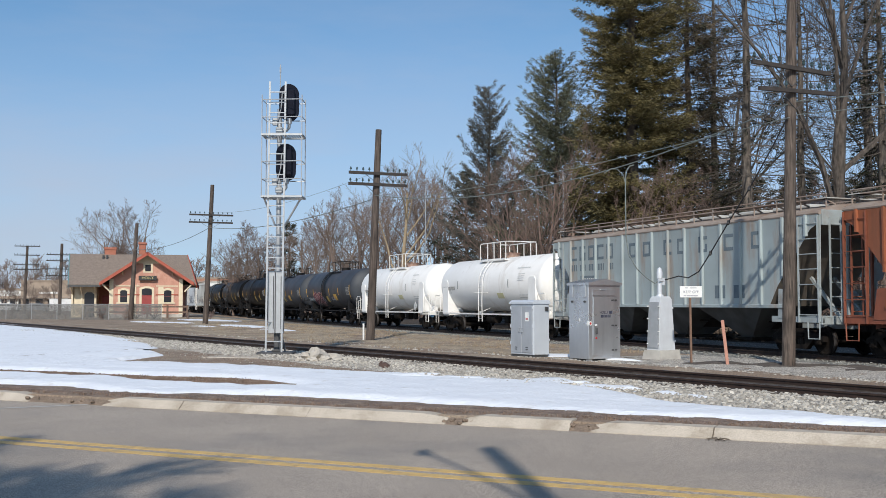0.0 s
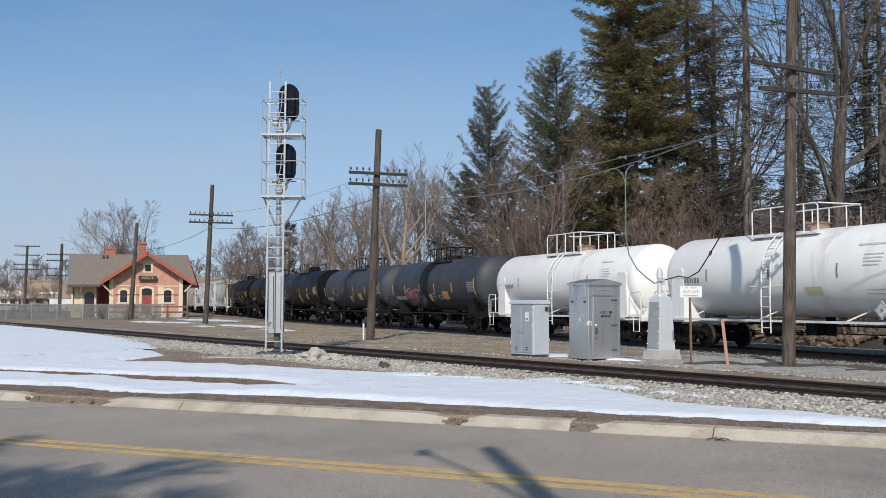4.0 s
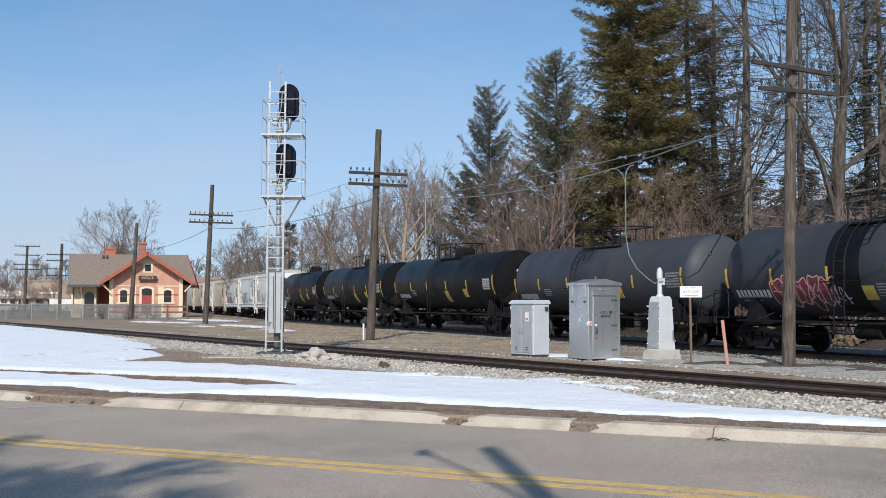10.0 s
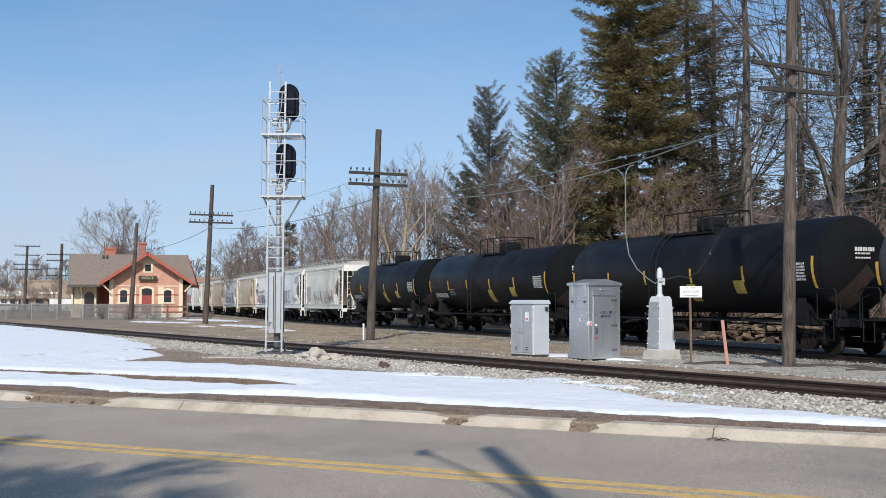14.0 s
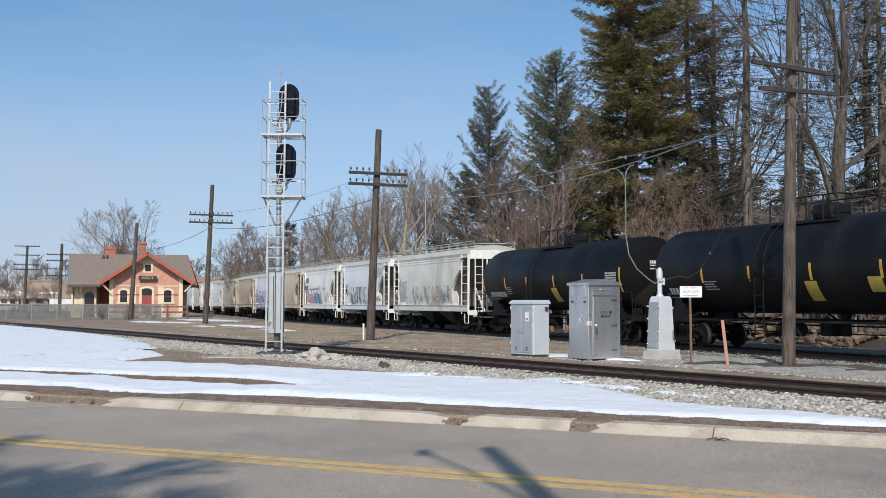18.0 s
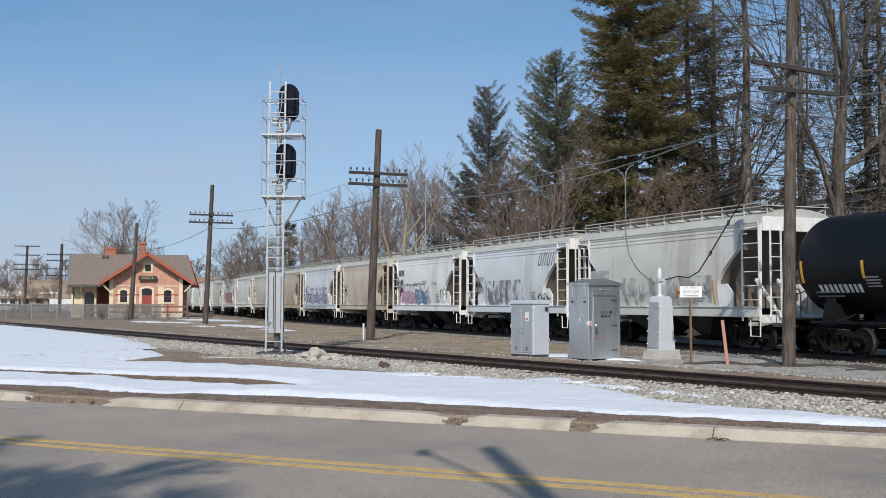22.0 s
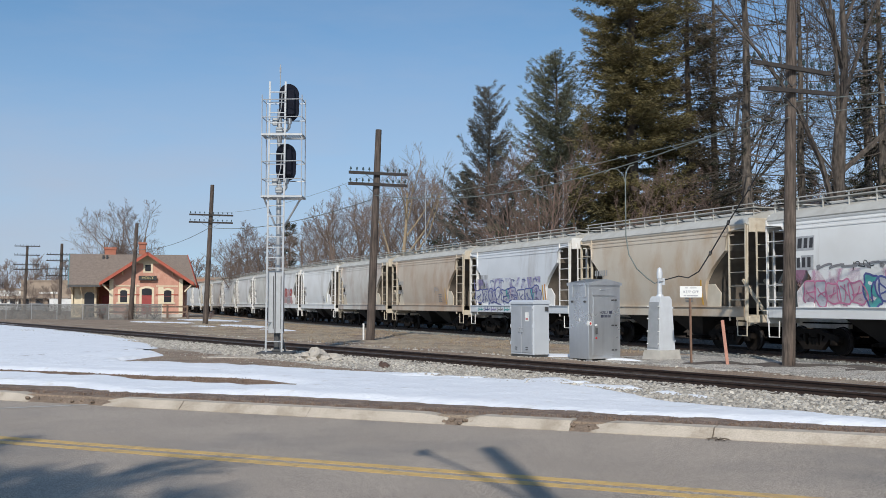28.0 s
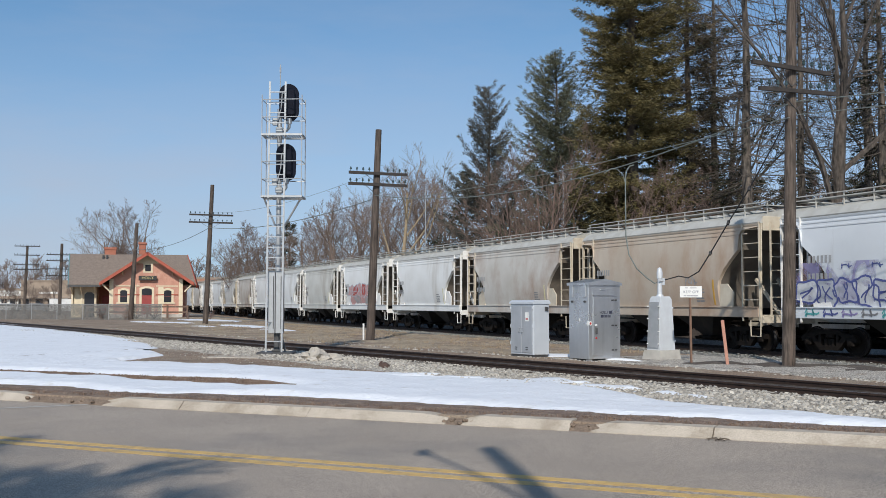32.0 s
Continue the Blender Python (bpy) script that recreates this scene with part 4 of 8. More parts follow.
def hopper_car(ln, paint, trim, rng, name_words, ribs=False, bays=2):
    """A covered hopper ln metres between couplings, round-sided or ribbed."""
    car = empty("hopper_car", Matrix(), name_words, "hopper car", "cars of the train")
    hb = ln / 2 - 0.42
    if ribs:
        sec = [(0.0, 4.52), (0.9, 4.46), (1.50, 4.26), (1.52, 4.20), (1.50, 4.14), (1.50, 1.46)]
    else:
        sec = [(0.0, 4.58), (0.55, 4.55), (1.05, 4.45), (1.36, 4.30), (1.48, 4.16), (1.52, 4.12), (1.52, 4.06), (1.49, 4.02), (1.555, 3.6), (1.60, 3.1), (1.61, 2.6), (1.59, 2.1), (1.54, 1.7), (1.47, 1.38)]
    prof_pts = [p for p in sec if p[0] > 1.2][::-1]
    def side(z):
        for (ya, za), (yb, zb) in zip(prof_pts, prof_pts[1:]):
            if za <= z <= zb:
                return ya + (yb - ya) * (z - za) / max(1e-4, zb - za)
        return prof_pts[0][0]
    zb = sec[-1][1]
    # inset from the end, lowest height of the body there
    cuts = [(0.10, 3.98), (0.85, 3.92), (1.0, 3.75), (1.06, 3.3), (1.45, 3.0), (1.85, 2.65), (2.12, 2.3), (2.18, zb)] if not ribs else [(0.10, 3.92), (0.45, 3.75), (1.9, 2.1), (2.3, zb)]
    rings = []
    for s in (-1, 1):
        rs = []
        for inset, zm in cuts:
            pts = [(y, max(z, zm)) for y, z in sec]
            rs.append([(s * (hb - inset), y, z) for y, z in pts] + [(s * (hb - inset), -y, z) for y, z in pts[::-1][:-1]])
        rings += rs if s < 0 else rs[::-1]
    shell = Mesh().loft(rings)
    ns = len(rings[0])
    # the end slopes' undersides take the darker second material
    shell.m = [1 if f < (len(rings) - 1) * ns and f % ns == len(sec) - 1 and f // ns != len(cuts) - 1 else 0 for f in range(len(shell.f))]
    part("body", shell, [paint, DARK_SLOPE], car, smooth=40)
    roof = [p for p in sec if p[1] >= (4.12 if not ribs else 4.2)]
    m = Mesh()
    ring = [(y + (0.02 if y > 1 else 0), z + 0.02) for y, z in roof] + [(roof[-1][0], roof[-1][1] - 0.02)]
    ring = ring + [(-y, z) for y, z in ring[::-1]][:-1]
    m.loft([[(x, y, z) for y, z in ring] for x in (-hb + 0.05, hb - 0.05)])
    part("roof", m, ROOF_GREY if not ribs else ROOF_RUST, car, "weathered roof")
    # sill, bolster plates, end platforms
    for q in (-1, 1):
        m = Mesh().box(-hb + 0.15, min(q * 1.46, q * 1.56), 1.10, hb - 0.15, max(q * 1.46, q * 1.56), 1.42, 0.015)
        if not ribs:
            part("side_sill", m, paint, car)
            part("sill_flange", Mesh().box(-hb + 0.15, min(q * 1.40, q * 1.60), 1.415, hb - 0.15, max(q * 1.40, q * 1.60), 1.445), paint, car)
        else:
            m = Mesh().box(-hb + 1.6, min(q * 1.44, q * 1.56), 1.40, hb - 1.6, max(q * 1.44, q * 1.56), 1.52, 0.015)
            part("side_sill", m, paint, car)
            for e in (-1, 1):
                part("end_beam", Mesh().box(min(e * hb, e * (hb - 2.2)), min(q * 1.4, q * 1.5), 0.98, max(e * hb, e * (hb - 2.2)), max(q * 1.4, q * 1.5), 1.16), trim, car)
        for e in (-1, 1):
            xi, xo = e * (hb - 2.16), e * (hb - 1.45)
            m = Mesh().prism([(xi, 1.44), (xo, 1.44), (xo + e * 0.03, 1.9), (xo - e * 0.3, 2.2), (xi, 2.2)] if not ribs else [(e * (hb - 1.9), 1.1), (e * (hb - 1.15), 1.1), (e * (hb - 1.3), 1.95), (e * (hb - 1.85), 2.0)], 1, q * 1.5 - 0.02, q * 1.5 + 0.02)
            part("bolster_plate", m, trim, car)
            # corner posts, ladders, steps
            m = Mesh().bar((e * (hb - 0.08), q * 1.5, 1.0), (e * (hb - 0.08), q * 1.46, 4.2), 0.045, 0.045, (1, 0, 0))
            m.bar((e * (hb - 0.97), q * 1.52, 1.2), (e * (hb - 0.97), q * 1.48, 4.05), 0.035, 0.035, (1, 0, 0))
            part("corner_post", m, trim, car)
            ladder(car, e * (hb - 0.52), q * 1.53, 0.98, 4.15, trim, 0.84, "x", 7)
            rail_bent([(e * (hb - 0.1), q * 1.5, 1.0), (e * (hb - 0.12), q * 1.5, 0.5), (e * (hb - 0.58), q * 1.5, 0.5), (e * (hb - 0.6), q * 1.5, 1.0)], 0.022, trim, car, "sill_step")
    for e in (-1, 1):
        m = Mesh().box(min(e * hb, e * (hb - 0.12)), -1.5, 0.92, max(e * hb, e * (hb - 0.12)), 1.5, 1.14, 0.015)
        m.box(min(e * hb, e * (hb - 2.2)), -0.3, 0.78, max(e * hb, e * (hb - 2.2)), 0.3, 1.1)
        part("end_sill", m, trim, car)
        part("end_platform", Mesh().box(min(e * hb, e * (hb - 0.7)), -1.45, 1.14, max(e * hb, e * (hb - 0.7)), 1.45, 1.18), trim, car)
        m = Mesh().box(min(e * (hb - 0.02), e * (hb - 0.09)), -1.42, 3.86, max(e * (hb - 0.02), e * (hb - 0.09)), 1.42, 4.32, 0.01)
        part("end_panel", m, trim, car)
        ladder(car, e * (hb + 0.0), -0.95, 1.1, 4.1, trim, 0.42, "y", 7)
        m = Mesh()
        for y in (-0.45, 0.45):
            m.bar((e * (hb - 0.4), y, 1.15), (e * (hb - 1.6), y, 2.35), 0.09, 0.09)
            m.bar((e * (hb - 0.06), y, 1.15), (e * (hb - 0.06), y, 3.9), 0.07, 0.07, (1, 0, 0))
        part("end_brace", m, trim, car)
        part("coupler", kept("coupler", m_coupler, UNDER), None, car, at=pose(e * (hb + 0.18), 0, 0, 0, 0, 0 if e > 0 else 180))
        truck(car, e * (hb - 1.55))
    part("air_reservoir", Mesh().tube((hb - 0.5, -0.2, 1.75), (hb - 0.5, 0.2, 1.75), 0.19, n=12), trim, car)
    part("brake_wheel", Mesh().tube((hb + 0.06, 0.55, 2.5), (hb + 0.1, 0.55, 2.5), 0.28, n=16), trim, car)
    # running boards on brackets, with hatches between
    for q in (-1, 1):
        m = Mesh().box(-hb + 0.05, min(q * 0.82, q * 1.22), 4.66, hb - 0.05, max(q * 0.82, q * 1.22), 4.69)
        part("running_board", m, ROOF_GREY if not ribs else ROOF_RUST, car, "steel grating running board")
        m = Mesh()
        n = int(ln / 1.15)
        for k in range(n + 1):
            x = -hb + 0.1 + (2 * hb - 0.2) * k / n
            m.bar((x, q * 1.18, 4.36), (x, q * 1.18, 4.80), 0.035, 0.035, (1, 0, 0))
            m.bar((x, q * 0.85, 4.5), (x, q * 1.2, 4.64), 0.04, 0.04)
        m.bar((-hb + 0.05, q * 1.20, 4.80), (hb - 0.05, q * 1.20, 4.80), 0.04, 0.03)
        part("roof_rail", m, ROOF_GREY if not ribs else ROOF_RUST, car)
    for e in (-1, 1):
        part("running_board", Mesh().box(min(e * hb, e * (hb - 0.45)), -1.25, 4.66, max(e * hb, e * (hb - 0.45)), 1.25, 4.69), ROOF_GREY, car)
    for k in range(bays * 2):
        x = -hb + 1.4 + (2 * hb - 2.8) * (k + 0.5) / (bays * 2)
        m = Mesh().box(x - 0.9, -0.4, 4.54, x + 0.9, 0.4, 4.66, 0.03)
        part("hatch", m, ROOF_GREY, car)
    # bottom bays
    reach = hb - (2.6 if not ribs else 2.7)
    for k in range(bays):
        x0, x1 = -reach + 2 * reach * k / bays, -reach + 2 * reach * (k + 1) / bays
        xm = (x0 + x1) / 2
        m = Mesh()
        def ring(a, b, y, z):
            return [(a, -y, z), (b, -y, z), (b, y, z), (a, y, z)]
        m.loft([ring(xm - 0.3, xm + 0.3, 0.55, 0.42), ring(xm - 0.35, xm + 0.35, 0.62, 0.5), ring(x0 + 0.02, x1 - 0.02, 1.42, 1.42 if not ribs else 1.5)])
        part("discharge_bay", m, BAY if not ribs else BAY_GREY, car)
        m = Mesh().box(xm - 0.35, -0.7, 0.30, xm + 0.35, 0.7, 0.42, 0.02).tube((xm - 0.2, -0.95, 0.36), (xm - 0.2, 0.95, 0.36), 0.04, n=6)
        part("outlet_gate", m, UNDER, car)
    part("train_line", Mesh().bar((-hb + 0.5, -0.5, 0.95), (hb - 0.5, -0.5, 0.95), 0.05).bar((-hb + 0.5, 0, 0.85), (hb - 0.5, 0, 0.85), 0.25, 0.3), UNDER, car)
    if ribs:
        n = int(2 * (hb - 0.6) / 0.98)
        for k in range(n + 1):
            x = -hb + 0.6 + (2 * hb - 1.2) * k / n
            zl = 1.5
            ins = hb - abs(x)
            if ins < 2.3:
                zl = 3.9 - (ins - 0.3) * 1.15
            for q in (-1, 1):
                part("rib", Mesh().prism([(x - 0.05, q * 1.49), (x + 0.05, q * 1.49), (x + 0.035, q * 1.58), (x - 0.035, q * 1.58)], 2, max(1.5, zl), 4.2), paint, car)
    else:
        for z in (3.94, 3.80):
            m = Mesh().bar((-hb + 0.7, -(side(z) - 0.005), z), (hb - 0.7, -(side(z) - 0.005), z), 0.05, 0.035)
            part("stiffener", m, paint, car)
    return car, side, hb


# ---------------------------------------------------------------- the consist, from the leading end
cars = []


def build_train():
    rng = random.Random(11)
    for i in range(len(GAPS) - 1):
        ln = GAPS[i + 1] - GAPS[i]
        if i == 0:
            car, side, hb = hopper_car(ln, P_ORANGE, T_RED, rng, "rusty orange ribbed hopper car, rolling on rails", True, 3)
            plate(car, "reflector", side, -hb + 3.5, -hb + 3.62, 1.75, 2.6, REFLECT, "yellow reflective strip")
            bars(car, side, -3.5, 3.7, 1, 5, 0.7, 0.1, WHITE_INK, rng)
        elif i == 1:
            car, side, hb = hopper_car(ln, P_RIB, T_RIBCAR, rng, "faded blue-grey ribbed hopper car, rolling on rails", True, 3)
            for k in range(5):
                hollow(car, side, -6.65 + 0.72 * k, 3.92, 0.5, 0.6, RIB_INK, k)
                bars(car, side, -6.6 + 0.72 * k, 3.15, 1, 0.45, 0.26, 0.1, RIB_INK, rng, ragged=0)
            for k, x in enumerate((-2.1, -1.15, 0.2, 1.05, 2.3, 3.7, 5.1)):
                hollow(car, side, x, 3.85, 0.5, 0.55, RIB_INK, k + 1)
            plate(car, "data_panel", side, -5.85, -4.55, 1.9, 2.68, RIB_INK, "dark panel with white lettering", 0.004)
            bars(car, side, -5.7, 2.58, 2, 1.0, 0.22, 0.14, WHITE_INK, rng, ragged=0.1)
            for x in (3.2, 4.2):
                plate(car, "data_panel", side, x, x + 0.55, 1.72, 2.15, RIB_INK, "dark lettered data panel")
        elif i in (2, 3):
            car = tank_car(ln, "w", rng)
        elif i in (4, 5):
            car = tank_car(ln, "d", rng)
            side = lambda z: math.sqrt(max(0.01, 1.458 ** 2 - (z - 2.6) ** 2))
            if i == 4:
                plate(car, "tar_band", side, -1.75, -0.45, 1.32, 4.02, BLACK_TANK, "dark band of spilt tar", 0.004, 18)
                spray(car, side, -4.2, -1.6, 1.42, 2.42, 5, [SPRAY["wine"]], SPRAY["rose"], rng, 0.045)
                scribble(car, side, -1.75, 1.75, 0.7, 0.6, SPRAY["lilac"], rng, 0.04, 4)
                scribble(car, side, 0.9, 1.85, 1.0, 0.4, SPRAY["pale"], rng, 0.04, 4)
            else:
                scribble(car, side, -6.0, 1.75, 0.8, 0.3, SPRAY["pale"], rng, 0.03, 3)
        elif i in (6, 7, 8):
            car = tank_car(ln, "b", rng)
        else:
            k = i - 8
            paint, trim = {1: (P_GREY, WHITE_TRIM), 2: (P_BLUE, WHITE_TRIM), 3: (P_PALE, WHITE_TRIM), 4: (P_TAN, T_BUFF), 5: (P_BLUE, WHITE_TRIM), 6: (P_TAN2, T_BUFF), 7: (P_STAIN, T_BUFF), 8: (P_PALE, WHITE_TRIM), 9: (P_PALE, WHITE_TRIM), 10: (P_GREY, WHITE_TRIM)}.get(k, [(P_PALE, WHITE_TRIM), (P_STAIN, WHITE_TRIM), (P_PALE, T_BUFF), (P_PALE, WHITE_TRIM)][k % 4])
            words = {1: "dusty grey hopper car with faint grey graffiti, rolling on rails", 2: "bluish white hopper car with dark graffiti, rolling on rails", 3: "white hopper car with pink and teal graffiti, rolling on rails", 4: "rusty tan hopper car with buff ends, rolling on rails", 5: "white hopper car with blue outlined graffiti, rolling on rails", 6: "stained beige hopper car with buff ends, rolling on rails", 9: "pale hopper car with red and white graffiti, rolling on rails"}
            car, side, hb = hopper_car(ln, paint, trim, rng, words.get(k, "pale grey covered hopper car, weathered, rolling on rails"))
            zm = {1: 2.75, 3: 3.5, 5: 2.95}.get(k, 2.86)
            for q in range(2):
                bars(car, side, -hb + (1.05 if k == 3 else 1.35), zm - (0.58 if k == 3 else 0.52) * q, 1, 1.15 if k == 3 else 0.95, 0.30 if k == 3 else 0.22, 0.1, BLACK_INK if k == 3 else SPRAY["haze"], rng, ragged=0)
            bars(car, side, hb - 3.4, 2.05, 5, 0.5, 0.05, 0.05, GREY_INK, rng, blocks=False)
            plate(car, "reflector", side, hb - 2.45, hb - 2.37, 1.5, 2.35, REFLECT if k in (1, 4, 5, 6) else PLACARD_PALE, "yellow reflective strip")
            if k == 1:
                plate(car, "graffiti", side, -2.4, 3.4, 1.46, 2.5, SMOKE, "smoky grey graffiti", 0.004, 6)
                for q in range(5):
                    scribble(car, side, -2.2 + 1.0 * q, 1.95, 0.6, 0.75, SPRAY["haze"], rng, 0.05, 2)
                plate(car, "paint_patch", side, -hb + 1.2, -hb + 2.6, 1.5, 2.85, SPRAY["mist"], "grey painted-out patch", 0.003)
                for q in (-0.4, 0.9):
                    scribble(car, side, q + 1.6, 2.0, 0.7, 0.6, SPRAY["orange" if q < 0 else "grey"], rng, 0.07, 2)
            if k == 2:
                plate(car, "graffiti", side, -3.0, 1.2, 1.46, 2.65, SMOKE_DARK, "dark smoky graffiti", 0.004, 6)
                for q in range(4):
                    scribble(car, side, -2.7 + 0.95 * q, 2.0, 0.5, 0.85, SPRAY["grey"], rng, 0.06, 1)
                scribble(car, side, 2.6, 1.8, 1.2, 0.4, SPRAY["black"], rng, 0.05, 4)
                for q in range(4):
                    x = 2.75 + 0.42 * q
                    stroke_set = [[(x, 3.22), (x + 0.16, 3.82)], [(x + 0.2, 3.22), (x + 0.36, 3.82)], [(x + 0.14, 3.78), (x + 0.36, 3.78)] if q % 2 else [(x, 3.26), (x + 0.22, 3.26)]]
                    m = Mesh()
                    for pts in stroke_set:
                        (xa, za), (xb, zb_) = pts
                        stroke(m, side, [(xa + (xb - xa) * u / 6, za + (zb_ - za) * u / 6) for u in range(7)], 0.085, 0.010)
                    part("emblem", m, GREY_INK, car)
            if k == 3:
                plate(car, "graffiti", side, -3.9, 1.1, 1.46, 2.55, SMOKE_PINK, "faint pink overspray", 0.004, 6)
                spray(car, side, -3.6, -1.2, 1.46, 2.26, 5, [SPRAY["blush"], SPRAY["pale"]], SPRAY["pink"], rng, 0.05)
                spray(car, side, -1.15, 0.85, 1.46, 2.3, 4, [SPRAY["teal"], SPRAY["pale"]], SPRAY["blue"], rng, 0.06)
                for q in range(2):
                    plate(car, "paint_patch", side, -hb + 0.95, -hb + 2.25, 3.12 - 0.58 * q, 3.56 - 0.58 * q, SPRAY["mist"], "grey number panel", 0.003)
                scribble(car, side, -3.1, 2.62, 3.4, 0.14, SPRAY["grey"], rng, 0.07, 7)
                for q in range(3):
                    scribble(car, side, -1.6 + q * 1.5, 2.62 + 0.1 * (q % 2), 0.8, 0.28, SPRAY["black"], rng, 0.025, 4)
                scribble(car, side, 2.6, 2.1, 1.1, 0.6, SPRAY["black"], rng, 0.035, 4)
            if k == 5:
                plate(car, "graffiti", side, -4.6, 2.7, 1.5, 2.75, SMOKE_VIOLET, "violet overspray", 0.004, 6)
                spray(car, side, -4.4, 2.6, 1.46, 2.28, 9, [SPRAY["white"], SPRAY["pale"], SPRAY["lilac"]], SPRAY["blue"], rng, 0.06)
                for q, c in ((-3.0, "pale"), (-0.9, "teal"), (-0.5, "blush"), (1.7, "teal")):
                    scribble(car, side, q, 1.95, 0.25, 0.75, SPRAY[c], rng, 0.10, 1)
                for q in range(5):
                    scribble(car, side, -2.6 + q * 1.15, 2.62, 0.4, 0.18, SPRAY["blue"], rng, 0.03, 3)
                sill = lambda z: 1.562
                for q in range(9):
                    scribble(car, sill, -4.2 + q * 0.75, 1.27, 0.6, 0.27, SPRAY[("teal", "blue", "violet", "grey")[q % 4]], rng, 0.05, 2)
                plate(car, "reflector", side, 3.06, 3.14, 1.45, 2.4, SPRAY["orange"], "orange reflective strip")
            if k == 9:
                spray(car, side, -2.9, 3.0, 2.0, 2.8, 6, [SPRAY["rose"], SPRAY["red"]], SPRAY["pale"], rng, 0.07)
                spray(car, side, -2.6, 3.0, 1.5, 2.1, 5, [SPRAY["rose"], SPRAY["haze"]], SPRAY["rose"], rng, 0.05)
            if k == 6:
                scribble(car, side, hb - 4.0, 2.3, 0.7, 0.35, SPRAY["haze"], rng, 0.04, 4)
        cars.append((car, (GAPS[i] + GAPS[i + 1]) / 2))


T_RIBCAR = surf("blue_grey_trim", (0.36, 0.40, 0.41), (0.29, 0.32, 0.32), 3, 0.6, 0, 0.05, 40, (0.28, 0.18, 0.12), 0.25)
build_train()


def gone(t):
    """Metres that the train has gone since the start."""
    return 5.415 * t + 0.00849 * t * t


def motions():
    for e, mid in cars:
        walk(e, [(t, on_track(gone(t) - mid - 0.657)) for t in range(0, 33)])
    for w, x in wheelsets:
        walk(w, [(k / 10, pose(x, 0, 0.42, 0, math.degrees(gone(k / 10) / 0.42), 0)) for k in range(321)])

# ---------------------------------------------------------------- track beds, ties, ballast
STRAW = surf("dead_straw_grass", (0.40, 0.315, 0.215), (0.26, 0.20, 0.138), 3, 0.9, 0, 0)
STONE = surf("ballast_stone", (0.52, 0.49, 0.44), (0.36, 0.33, 0.29), 4, 0.9, 0, 0.2)
nt = STONE.node_tree
_g = nt.nodes.new("ShaderNodeNewGeometry")
_h = nt.nodes.new("ShaderNodeHueSaturation")
_r = nt.nodes.new("ShaderNodeMapRange")
_r.inputs[3].default_value, _r.inputs[4].default_value = 0.55, 1.25
nt.links.new(_g.outputs["Random Per Island"], _r.inputs[0])
nt.links.new(_r.outputs[0], _h.inputs["Value"])
_b = nt.nodes["Principled BSDF"]
nt.links.new(_b.inputs["Base Color"].links[0].from_socket, _h.inputs["Color"])
nt.links.new(_h.outputs[0], _b.inputs["Base Color"])
DIRT = surf("damp_brown_earth", (0.24, 0.17, 0.13), (0.15, 0.11, 0.088), 3, 0.95, 0, 0.9, 35, (0.34, 0.27, 0.2), 0.45, dirt_scale=4, bump_dist=0.03, speck=0.35)


def bed(name, label, poses, offs, mat, zs):
    """A sheet along a track: cross offsets and heights under the rail head."""
    m = Mesh()
    w = len(offs)
    for p in poses:
        for o, z in zip(offs, zs):
            q = p @ Vector((0, o, z))
            q.z += 0.018 * noise.noise(Vector((q.x * 3, q.y * 3, 1))) if abs(o) < offs[-1] - 0.01 else 0
            m.v.append(tuple(q))
    m.f = [(j * w + i, j * w + i + 1, (j + 1) * w + i + 1, (j + 1) * w + i) for j in range(len(poses) - 1) for i in range(w - 1)]
    m.m = [0] * len(m.f)
    return tagged(part(name, m, mat, smooth=180), label, "ballast", kind="structure")


def n_pose(a):
    return Matrix.Translation(N_FOOT + N_DIR * a) @ Matrix.Rotation(yaw_n, 4, "Z")


spread = [-4.6, -4.1, -3.4, -2.8, -2.4, -1.9, -1.5, -1.2, -0.9, -0.6, -0.3, 0, 0.3, 0.6, 0.9, 1.2, 1.5, 1.9, 2.4, 2.9]
bed("track_bed", "pale limestone ballast bed under the empty track", [n_pose(-4 - 0.45 * i) for i in range(220)], spread, BALLAST, [-0.22, -0.055, -0.045, -0.055, -0.09, -0.13, -0.13] + [-0.12] * 9 + [-0.13, -0.15, -0.20, -0.32])
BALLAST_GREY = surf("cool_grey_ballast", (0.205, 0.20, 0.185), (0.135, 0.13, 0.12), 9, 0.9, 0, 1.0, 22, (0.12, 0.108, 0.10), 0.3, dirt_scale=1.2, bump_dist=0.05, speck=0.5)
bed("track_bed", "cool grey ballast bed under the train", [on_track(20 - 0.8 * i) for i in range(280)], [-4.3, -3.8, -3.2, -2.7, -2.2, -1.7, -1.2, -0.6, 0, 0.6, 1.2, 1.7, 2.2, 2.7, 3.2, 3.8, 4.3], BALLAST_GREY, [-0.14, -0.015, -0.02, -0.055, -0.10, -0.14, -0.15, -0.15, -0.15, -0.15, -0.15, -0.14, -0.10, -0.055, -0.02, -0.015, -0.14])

# dark strip painted in for the shade beneath the cars
bed("track_bed", "ballast coloured dark for the shade under the train", [on_track(20 - 0.8 * i) for i in range(240)], [-1.25, -0.9, -0.5, 0, 0.5, 0.9, 1.25], surf("shaded_ballast", (0.065, 0.055, 0.048), (0.04, 0.035, 0.03), 6, 0.9, 0, 1.0, 22, speck=0.4), [-0.16] + [-0.138] * 5 + [-0.16])
bed("track_bed", "oil-darkened ballast between the rails", [n_pose(-4 - 0.45 * i) for i in range(220)], [-0.72, -0.5, -0.25, 0, 0.25, 0.5, 0.72], surf("oily_ballast", (0.10, 0.08, 0.065), (0.06, 0.05, 0.04), 6, 0.9, 0, 1.0, 22, speck=0.4), [-0.113] * 7)
